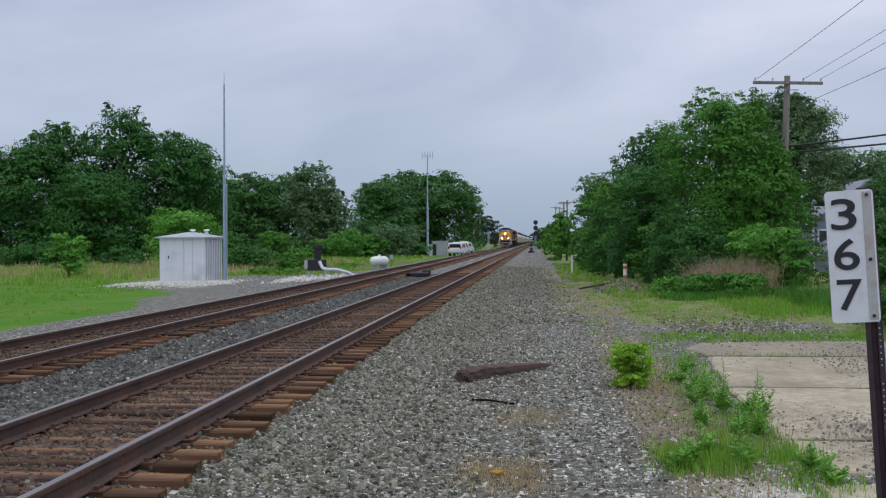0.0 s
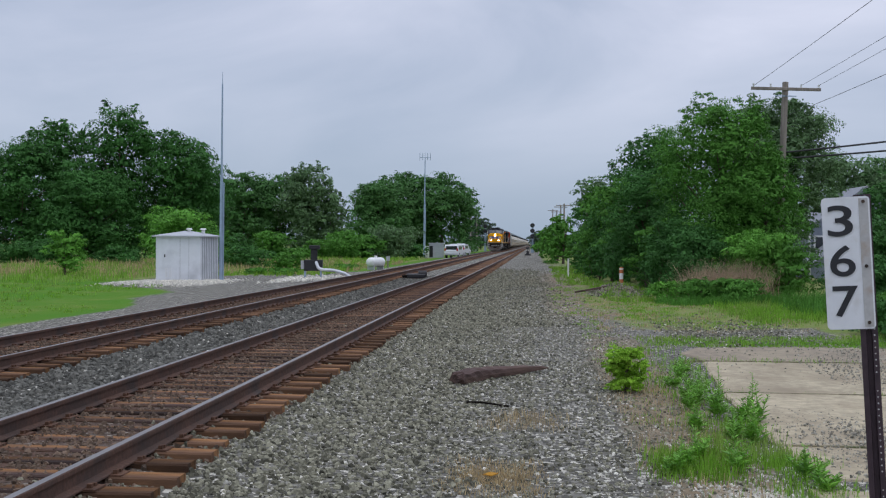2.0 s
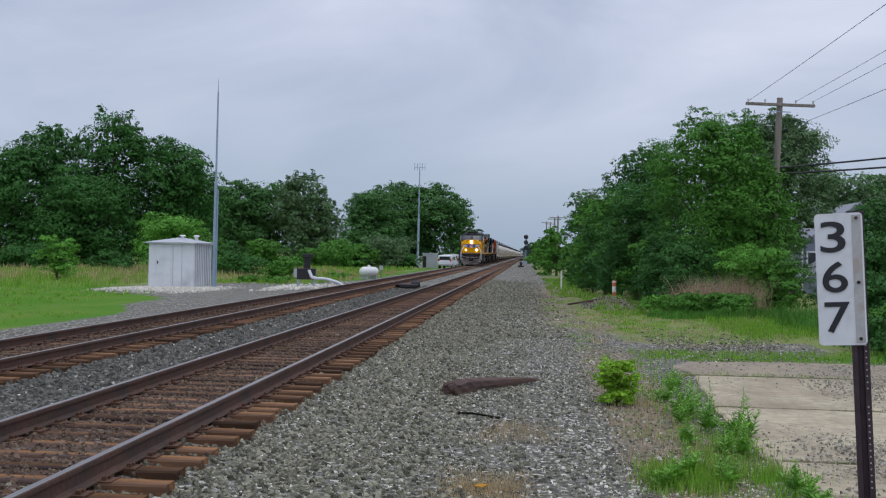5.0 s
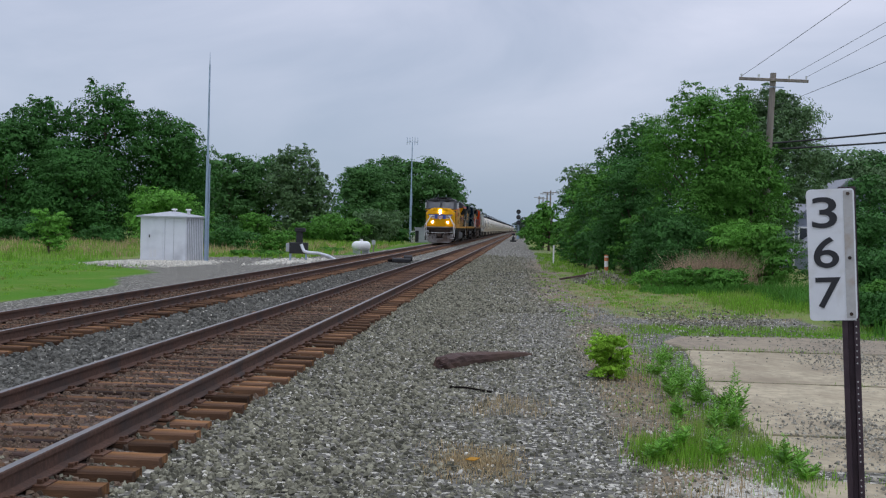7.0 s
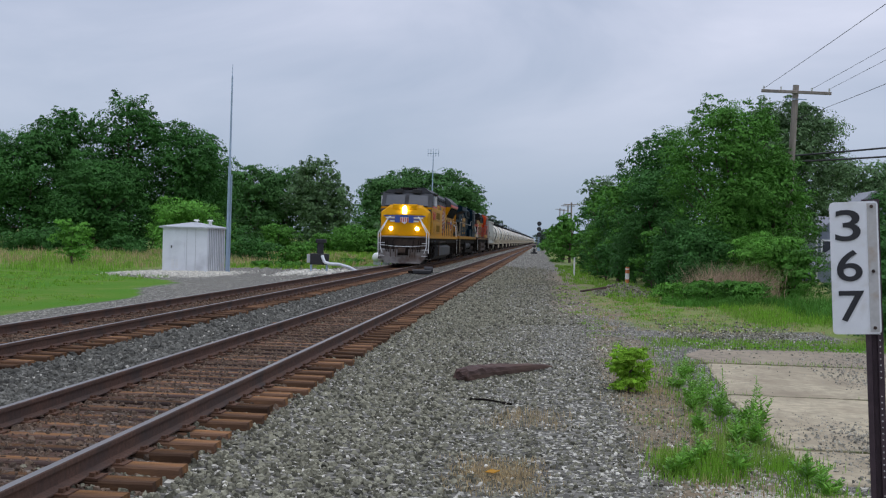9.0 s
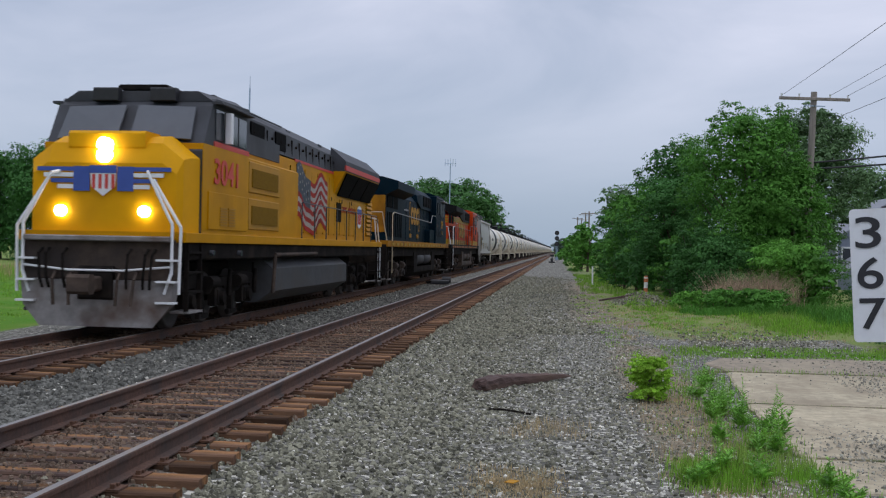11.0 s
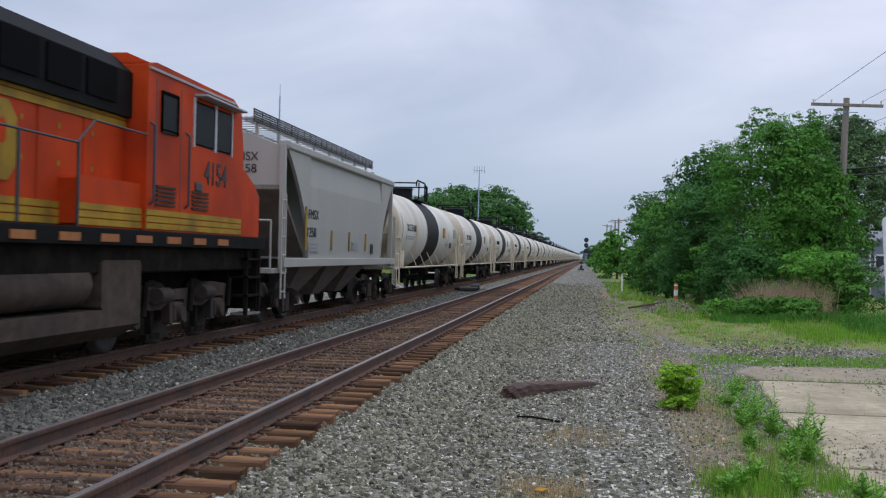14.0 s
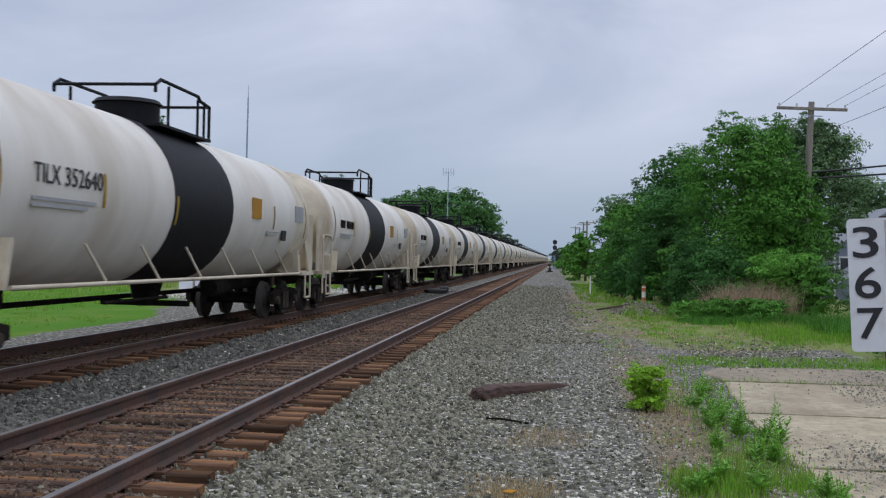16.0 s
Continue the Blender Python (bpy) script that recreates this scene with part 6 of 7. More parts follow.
        us = [j / 14 for j in range(7)]
        sh = Shape().strip(fx, [(F0 + u * FL, 2.83 + wave(u)) for u in us] + [(F0 + u * FL, 3.62 + wave(u)) for u in reversed(us)], .01)
        part("flag_field", sh, FLAG_BLUE, t)
        for k in range(18):
            u, z = .04 + .064 * (k % 6), 3.02 + .22 * (k // 6) + .06 * (k % 2)
            part("flag_star", Shape().tube((fx, F0 + u * FL, z + wave(u)), (fx + .014, F0 + u * FL, z + wave(u)), .038, n=5), FLAG_WHITE, t)
        sx = s * 1.245
        part("side_badge", Shape().prism([(sx, o + 18.78 + a, b) for a, b in ((0, 2.42), (.1, 2.33), (.33, 2.26), (.56, 2.33), (.66, 2.42), (.7, 2.9), (.62, 2.98), (.33, 3.04), (.04, 2.98), (-.04, 2.9))], [(sx + s * .01, o + 18.78 + a, b) for a, b in ((0, 2.42), (.1, 2.33), (.33, 2.26), (.56, 2.33), (.66, 2.42), (.7, 2.9), (.62, 2.98), (.33, 3.04), (.04, 2.98), (-.04, 2.9))]), RAILING_WHITE, t, "striped shield emblem")
        part("side_badge_top", Shape().box(sx - .01, sx + .02, o + 18.76, o + 19.46, 2.74, 2.92), BADGE_BLUE, t)
        for k in range(4):
            part("side_badge_stripe", Shape().box(sx - .01, sx + .02, o + 18.82 + k * .15, o + 18.9 + k * .15, 2.4, 2.74), RED, t)
        for a in (.0, 1.1):
            part("step_light", Shape().tube((s * 1.52, o + 2.6 + a * 1.6, 1.45), (s * 1.6, o + 2.6 + a * 1.6, 1.45), .06, n=8), GLASS_PALE, t, "small step lamp")
        # walkway rail
        railing(t, [(s * 1.5, o + 10.0, 2.75), (s * 1.5, o + 21.1, 2.75), (s * 1.5, o + 21.5, 2.5)], .017, RAILING_DARK, "handrail", "dark walkway handrail")
        for k in range(8):
            railing(t, [(s * 1.5, o + 9.9 + k * 1.45, D), (s * 1.5, o + 9.9 + k * 1.45, 2.75)], .019, RAILING_DARK, "stanchion")
        for dy in (0, .55):
            railing(t, [(s * 1.5, o + 21.5 + dy, .5), (s * 1.5, o + 21.5 + dy, 1.55), (s * 1.47, o + 21.2 + dy, 2.1), (s * 1.45, o + 21.05 + dy, 2.65), (s * 1.3, o + 21.05 + dy, 2.7)], .026, RAILING_WHITE, "end_handrail", "white end handrail")
    tagged(lettering("3041", .5, RED, SIDE(o + 3.45, 3.0, 1.562), t, "number", .005, 1.5, .012), "red number 3041")
    part("end_wall", Shape().box(-1.1, 1.1, H1, H1 + .05, D, 3.8), YELLOW, t)
    for dz in (0, .2):
        part("rear_lamp", Shape().tube((.55, H1, 3.75 + dz), (.55, H1 + .1, 3.75 + dz), .09, n=12), RAILING_WHITE, t, "pale rear lamp")
    tagged(lettering("BUILDING AMERICA", .2, FLAG_RED, SIDE(o + 17.1, 2.8, 1.226), t, "slogan", .004, 2.95, .004), "dull red lettering")
    for k in range(12):
        part("latch", Shape().box(1.2, 1.24, o + 9.95 + k * .78, o + 10.03 + k * .78, 3.0 - .5 * (k % 2), 3.12 - .5 * (k % 2)), UNDER_BROWN, t, "small rusty door latch")
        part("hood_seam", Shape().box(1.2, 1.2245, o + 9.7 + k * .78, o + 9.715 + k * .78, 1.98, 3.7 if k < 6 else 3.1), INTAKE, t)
    for k in range(3):
        part("roof_fan", Shape().tube((0, o + 16.2 + k * 1.7, 4.5), (0, o + 16.2 + k * 1.7, 4.64), .68, n=20), UNDER, t)
    part("exhaust", Shape().box(-.35, .35, o + 12.6, o + 14.0, 4.5, 4.72, .04), UNDER, t)
    part("horn", Shape().box(-.3, .3, o + 9.4, o + 9.9, 4.52, 4.68, .03), UNDER, t)
    for k in (0, 1, 2):
        railing(t, [(.9, o + 10.4 + k * 3.8, 4.48), (.9, o + 10.4 + k * 3.8, 4.66), (.9, o + 10.7 + k * 3.8, 4.66), (.9, o + 10.7 + k * 3.8, 4.48)], .03, RAILING_DARK, "lifting_eye")
    part("roof_aerial", Shape().box(-.5, .5, o + 2.9, o + 4.3, 4.62, 4.72, .03), UNDER, t)
    fuel_tank(t, o + 7.2, o + 15.9, FUEL_GREY)
    railing(t, [(1.5, o + 7.2, .5), (1.52, o + 7.3, 1.4), (1.52, o + 11.5, 1.42)], .05, UNDER_BROWN, "brake_pipe")
    for yc in (4.2, 18.3):
        bogie(t, o + yc, 3, 1.85, .53, 1.05, UNDER)
    coupler(t, o + 21.6, 1)
    return t


def hood_loco(label, body, sill, roof, length, number, scheme):
    """Locomotive with its cab at local +y: platform, radiator wings, hood, brake box, wide cab and nose."""
    t = thing("locomotive", label, "locomotive")
    o, D = -length / 2, 1.9
    under = UNDER if scheme == "blue" else UNDER_BROWN
    part("underframe", Shape().box(-1.4, 1.4, o + 1.2, o + length - 1.0, 1.25, D - .2, .03), UNDER, t)
    part("sill", Shape().box(-1.56, 1.56, o + 1.2, o + length - .7, D - .24, D, .01), sill, t, "side sill")
    for k in range(int((length - 4) / 1.15)):
        for s in (-1, 1):
            part("reflector", Shape().box(s * 1.565 - .01, s * 1.565 + .012, o + 2.2 + k * 1.15, o + 2.75 + k * 1.15, D - .19, D - .08), PUMPKIN_YELLOW if scheme == "blue" else REFLECT_DULL, t, "reflective patch")
    H0, H1, C0, C1 = o + 3.2, o + 17.6, o + 17.6, o + 22.0
    hoodp = [(-1.12, D), (1.12, D), (1.12, 3.85), (.82, 4.18), (-.82, 4.18), (-1.12, 3.85)]
    part("hood", Shape().prism([(a, H0, b) for a, b in hoodp], [(a, H1, b) for a, b in hoodp]), body, t, "engine hood")
    part("hood_roof", Shape().prism([(a, H0 + 4.9, b) for a, b in ((-1.13, 3.84), (1.13, 3.84), (.83, 4.20), (-.83, 4.20))], [(a, H1, b) for a, b in ((-1.13, 3.84), (1.13, 3.84), (.83, 4.20), (-.83, 4.20))]), roof, t)
    # radiator wings over the rear
    wing = [(-1.1, 3.78), (1.1, 3.78), (1.62, 4.02), (1.62, 4.34), (.95, 4.52), (-.95, 4.52), (-1.62, 4.34), (-1.62, 4.02)]
    part("radiator_wing", Shape().prism([(a, H0, b) for a, b in wing], [(a, H0 + 4.95, b) for a, b in wing]), roof, t, "overhanging radiator wing")
    for s in (-1, 1):
        part("radiator_screen", Shape().box(s * 1.12 - .02, s * 1.12 + .03, H0 + .2, H0 + 3.0, 3.28, 3.78), GRILLE, t, "black radiator screen")
        for k in (1.55,):
            part("screen_post", Shape().box(s * 1.12, s * 1.12 + s * .05, H0 + k, H0 + k + .1, 3.28, 3.78), body, t)
        for k in range(8):
            part("hood_slot", Shape().box(s * 1.12 - .01, s * 1.12 + .022, H0 + .3 + k * .54, H0 + .54 + k * .54, 2.08, 3.1, .01), GRILLE, t, "dark ventilation slot")
        for k in range(7):
            part("hood_door", Shape().box(s * 1.12 - .01, s * 1.12 + .018, H0 + 5.6 + k * 1.25, H0 + 6.75 + k * 1.25, 2.0, 3.7, .006), body, t)
    # brake box behind the cab
    bx = [(-1.25, 3.6), (1.25, 3.6), (1.25, 4.28), (.9, 4.58), (-.9, 4.58), (-1.25, 4.28)]
    part("brake_box", Shape().prism([(a, o + (12.2 if scheme == "blue" else 10.5), b) for a, b in ((-1.2, 3.9), (1.2, 3.9), (1.15, 4.2), (.85, 4.35), (-.85, 4.35), (-1.15, 4.2))], [(a, o + (13.2 if scheme == "blue" else 12.2), b) for a, b in bx]), roof, t)
    part("brake_box_body", Shape().prism([(a, o + (13.2 if scheme == "blue" else 12.2), b) for a, b in bx], [(a, C0, b) for a, b in bx]), roof, t)
    for s in (-1, 1):
        for k in range(3):
            part("brake_grille", Shape().box(s * 1.25 - .01, s * 1.25 + .03, o + 13.9 + k * 1.1, o + 14.8 + k * 1.1, 3.75, 4.25), GRILLE, t)
    part("blower_housing", Shape().box(-1.42, 1.42, o + 15.6, C0, D, 2.6, .05), body, t)
    # cab
    cp = [(C0, D), (C0, 4.42), (C0 + .3, 4.5), (C1 - .5, 4.46), (C1 - .05, 4.28), (C1 + .12, 3.5), (C1 + .12, D)]
    part("cab", Shape().prism([(-1.5, a, b) for a, b in cp], [(1.5, a, b) for a, b in cp]), body, t, "wide cab")
    part("cab_roof", Shape().prism([(a, C0 + .1, b) for a, b in ((-1.48, 4.46), (1.48, 4.46), (1.1, 4.62), (-1.1, 4.62))], [(a, C1 - .3, b) for a, b in ((-1.48, 4.42), (1.48, 4.42), (1.1, 4.58), (-1.1, 4.58))]), roof if scheme == "blue" else ORANGE_LOCO, t)
    for s in (-1, 1):
        part("door_window", Shape().box(s * 1.5 - .02, s * 1.5 + .02, C0 + .5, C0 + 1.15, 3.45, 4.1, .06), GLASS_DARK, t, "rounded door window")
        for a, b in ((C0 + 1.9, C0 + 2.85), (C0 + 2.95, C0 + 3.75)):
            wn_ = part("side_window", Shape().box(s * 1.5 - .02, s * 1.5 + .02, a, b, 3.4, 4.15, .03), GLASS_DARK, t)
            for e in (a - .05, b):
                part("window_frame", Shape().box(s * 1.5 - .01, s * 1.5 + .03, e, e + .05, 3.36, 4.2), RAILING_DARK if scheme == "blue" else ALU_GREY, wn_)
        for e in (C0 + .32, C0 + 1.32):
            part("door_seam", Shape().box(s * 1.5 - .004, s * 1.5 + .006, e, e + .03, 2.05, 4.25), RAILING_DARK, t)
        for e in (C0 + .12, C0 + 1.55):
            railing(t, [(s * 1.5, e, 2.3), (s * 1.57, e, 2.36), (s * 1.57, e, 3.5), (s * 1.5, e, 3.56)], .022, RAILING_DARK, "grab_iron", "dark grab iron")
        part("cab_vent", Shape().box(s * 1.5 - .01, s * 1.5 + .02, C0 + 2.0, C0 + 2.3, 2.62, 2.78, .02), RAILING_DARK, t)
        part("roof_gutter", Shape().box(s * 1.5 - .01, s * 1.5 + .03, C0 + .02, C1 - .45, 4.36, 4.40), RAILING_DARK if scheme == "blue" else PATCH_GREY, t, "thin roof gutter")
        part("sun_shade", Shape().box(min(s * 1.5, s * 1.85), max(s * 1.5, s * 1.72), C0 + 1.9, C1 - .35, 4.22, 4.26, .01), PATCH_GREY, t, "pale sun visor")
        for k in (0, 1):
            lv = Shape()
            for j in range(5):
                lv.box(s * 1.505 - .01, s * 1.505 + .025, C0 + .35 + k * 1.5, C0 + 1.1 + k * 1.5, 2.3 + j * .07, 2.335 + j * .07)
            part("cab_louvre", lv, UNDER if scheme == "blue" else UNDER_BROWN, t, "cab side louvres")
        part("windshield", Shape().prism([(s * .12, C1 + .13, 3.55), (s * 1.3, C1 + .13, 3.5), (s * 1.25, C1 - .02, 4.15), (s * .12, C1 - .02, 4.2)], [(s * .12, C1 + .17, 3.55), (s * 1.3, C1 + .17, 3.5), (s * 1.25, C1 + .02, 4.15), (s * .12, C1 + .02, 4.2)]), GLASS, t)
    np_ = lambda w, y, z1: [(-w, y, D), (w, y, D), (w, y, z1 - .25), (w - .3, y, z1), (-w + .3, y, z1), (-w, y, z1 - .25)]
    part("nose", Shape().loft([np_(1.48, C1 + .1, 3.5), np_(1.47, C1 + .9, 3.2), np_(1.44, C1 + 1.35, 2.98), np_(1.3, C1 + 1.7, 2.8)], smooth=False), body, t, "sloping nose")
    part("nose_headlight", Shape().tube((0, C1 + 1.62, 2.6), (0, C1 + 1.75, 2.6), .14, n=12), GLASS_PALE, t)
    # end wall next to the platform
    part("end_wall", Shape().box(-1.1, 1.1, H0 - .04, H0, D, 3.76), GOLD_DULL if scheme == "blue" else ORANGE_LOCO, t, "coloured end wall")
    part("end_lower", Shape().box(-1.12, 1.12, H0 - .06, H0 - .03, D, 2.25), BLUE_LOCO if scheme == "blue" else PUMPKIN_YELLOW, t)
    if scheme != "blue":
        for zz in (3.3, 3.46, 3.62):
            part("end_stripe", Shape().box(-1.11, 1.11, H0 - .055, H0 - .03, zz, zz + .1), PUMPKIN_YELLOW, t, "yellow end stripe")
    for dz in (0, .22):
        part("end_lamp", Shape().tube((.25, H0 - .1, 4.0 + dz), (.25, H0, 4.0 + dz), .1, n=10), GLASS_PALE, t)
    rc = RAILING_TAN if scheme == "blue" else RAILING_WHITE
    rd = PATCH_GREY if scheme == "blue" else RAILING_DARK
    steps(t, o + 1.3, o + 2.2, top=1.7)
    steps(t, o + length - 1.7, o + length - .9, top=1.7)
    part("rear_plate", Shape().box(-1.5, 1.5, o + 1.15, o + 1.3, .55, 1.75, .02), UNDER, t)
    part("front_plate", Shape().box(-1.5, 1.5, o + length - 1.0, o + length - .85, .45, 1.75, .02), UNDER, t)
    for s in (-1, 1):
        railing(t, [(s * 1.5, o + 1.35, .6), (s * 1.52, o + 1.35, 1.75), (s * 1.3, o + 1.3, 3.0), (s * .3, o + 1.3, 3.0)], .024, rc, "end_handrail", "bent end handrail")
        railing(t, [(s * 1.52, o + 2.55, .6), (s * 1.52, o + 2.55, 2.0), (s * 1.5, o + 2.6, 2.95), (s * 1.5, o + 3.0, 3.05), (s * 1.5, o + 3.6, 3.05)], .024, rc, "end_handrail", "bent end handrail")
        railing(t, [(s * 1.5, o + 3.6, 3.05), (s * 1.5, o + 15.4, 2.95 if scheme == "blue" else 3.0), (s * 1.5, o + 15.9, 3.35), (s * 1.5, o + 17.6, 3.35)], .018, rd, "handrail", "thin walkway handrail")
        if scheme != "blue":
            for k in range(9):
                railing(t, [(s * 1.5, o + 3.6 + k * 1.48, D), (s * 1.5, o + 3.6 + k * 1.48, 3.02)], .024, RAILING_DARK, "stanchion")
            for zz in (1.93, 2.035, 2.14):
                part("stripe", Shape().box(s * 1.145 - .01, s * 1.145 + .015, H0, C0, zz, zz + .088), PUMPKIN_YELLOW, t, "yellow lower stripe")
                part("stripe", Shape().box(s * 1.425 - .01, s * 1.425 + .015, o + 15.6, C0, zz, zz + .088), PUMPKIN_YELLOW, t, "yellow lower stripe")
                part("stripe", Shape().box(s * 1.505 - .01, s * 1.505 + .015, C0, C1, zz, zz + .088), PUMPKIN_YELLOW, t, "yellow lower stripe")
            for zz in (3.44, 3.555, 3.67):
                part("stripe", Shape().box(s * 1.145 - .01, s * 1.145 + .015, H0 + 3.1, C0, zz, zz + .1), PUMPKIN_YELLOW, t, "yellow upper stripe")
            for k, w in enumerate((1.0, 1.1, .95, .95)):
                part("emblem_block", chunky(o + 9.95 + k * 1.22, 2.42, w * .95, .98, s * 1.15, .2), PUMPKIN_YELLOW, t, "yellow emblem block")
                part("emblem_gap", chunky(o + 9.95 + k * 1.22 + .36, 2.66 + .2 * (k % 2), w * .3, .3, s * 1.158, .06), ORANGE_LOCO, t)
        else:
            for k in range(3):
                part("emblem_block", chunky(o + 10.35 + k * .92, 2.75, .84, .82, s * 1.15, .18), GOLD, t, "gold emblem block")
                part("emblem_gap", chunky(o + 10.35 + k * .92 + .34, 2.98, .36, .34, s * 1.158, .08), BLUE_LOCO, t)
            for a, d in ((o + 9.85, .22), (o + 13.3, -.22)):
                b = Shape().strip(s * 1.15, [(a, 2.45), (a + d * .3, 2.45), (a + d * .3, 3.8), (a, 3.8)], .01)
                b.strip(s * 1.15, [(a, 2.45), (a + d, 2.45), (a + d, 2.53), (a, 2.53)], .01)
                b.strip(s * 1.15, [(a, 3.72), (a + d, 3.72), (a + d, 3.8), (a, 3.8)], .01)
                part("emblem_bracket", b, GOLD, t, "gold bracket")
            for a in (o + 10.1, o + 10.45, o + 12.6, o + 12.95):
                part("emblem_dot", Shape().tube((s * 1.14, a, 2.2), (s * 1.16, a, 2.2), .1, n=10), GOLD, t)
    nm = GOLD if scheme == "blue" else BLACK
    tagged(lettering(number, .42, nm, SIDE(C0 + 2.9 if scheme == "blue" else C0 + 3.0, 2.95, 1.507), t, "number", .006, 0, .008), "number " + number)
    if scheme == "blue":
        part("flash", Shape().strip(1.505, [(C0 + 2.1, 2.62), (C0 + 3.0, 2.55), (C0 + 2.9, 2.45), (C0 + 3.8, 2.4), (C0 + 3.0, 2.5), (C0 + 3.1, 2.6)], .01), GOLD, t)
        part("crest", Shape().strip(1.505, [(C0 + .4, 2.95), (C0 + .9, 2.95), (C0 + .85, 2.8), (C0 + .65, 2.7), (C0 + .45, 2.8)], .01), GOLD, t)
    for k in range(3):
        part("horn", Shape().tube((.35 + .1 * k, o + 8.9 + k * .2, 4.34), (.75 + .1 * k, o + 9.0 + k * .2, 4.34), .05, .11, 10).tube((.5 + .1 * k, o + 8.94 + k * .2, 4.1), (.5 + .1 * k, o + 8.94 + k * .2, 4.34), .03, n=6), BLACK, t, "black horn bell")
    for k in range(9):
        for zz in (2.7, 3.2):
            part("door_latch", Shape().box(1.12, 1.15, H0 + 5.7 + k * .95, H0 + 5.76 + k * .95, zz, zz + .07), UNDER if scheme == "blue" else PUMPKIN_YELLOW, t, "small door latch")
    for k in range(3):
        part("notice", Shape().box(1.12, 1.145, H0 + 5.2 + k * .42, H0 + 5.32 + k * .42, 3.32, 3.4), RAILING_WHITE, t, "small white notice")
    part("exhaust", Shape().box(-.4, .4, o + 9.2, o + 10.2, 4.15, 4.36, .04), UNDER, t)
    fuel_tank(t, o + 9.5, o + 17.6, under, FUEL_GREY if scheme == "blue" else under)
    for yc in (5.6, 19.7):
        bogie(t, o + yc, 3, 1.95, .53, 1.05, UNDER_BROWN)
    coupler(t, o + 1.2, -1)
    coupler(t, o + length - 1.0, 1)
    return t


def bars(t, y, z, w, rows, x, h=.06, m=None, gap=1.7):
    """Rows of small writing that cannot be read, as bars."""
    for k in range(rows):
        part("stencil", Shape().box(x - .006, x + .006, y, y + w * (1 - .15 * (k % 2)), z - k * h * gap, z - k * h * gap + h), m or PATCH_GREY, t)


def letter_bars(t, y, z, h, n, w, x):
    """A run of letters that is not spelled out: one upright bar for each."""
    for k in range(n):
        part("letter_bar", Shape().box(x - .006, x + .006, y + k * w, y + k * w + w * .62, z, z + h), UNDER, t)


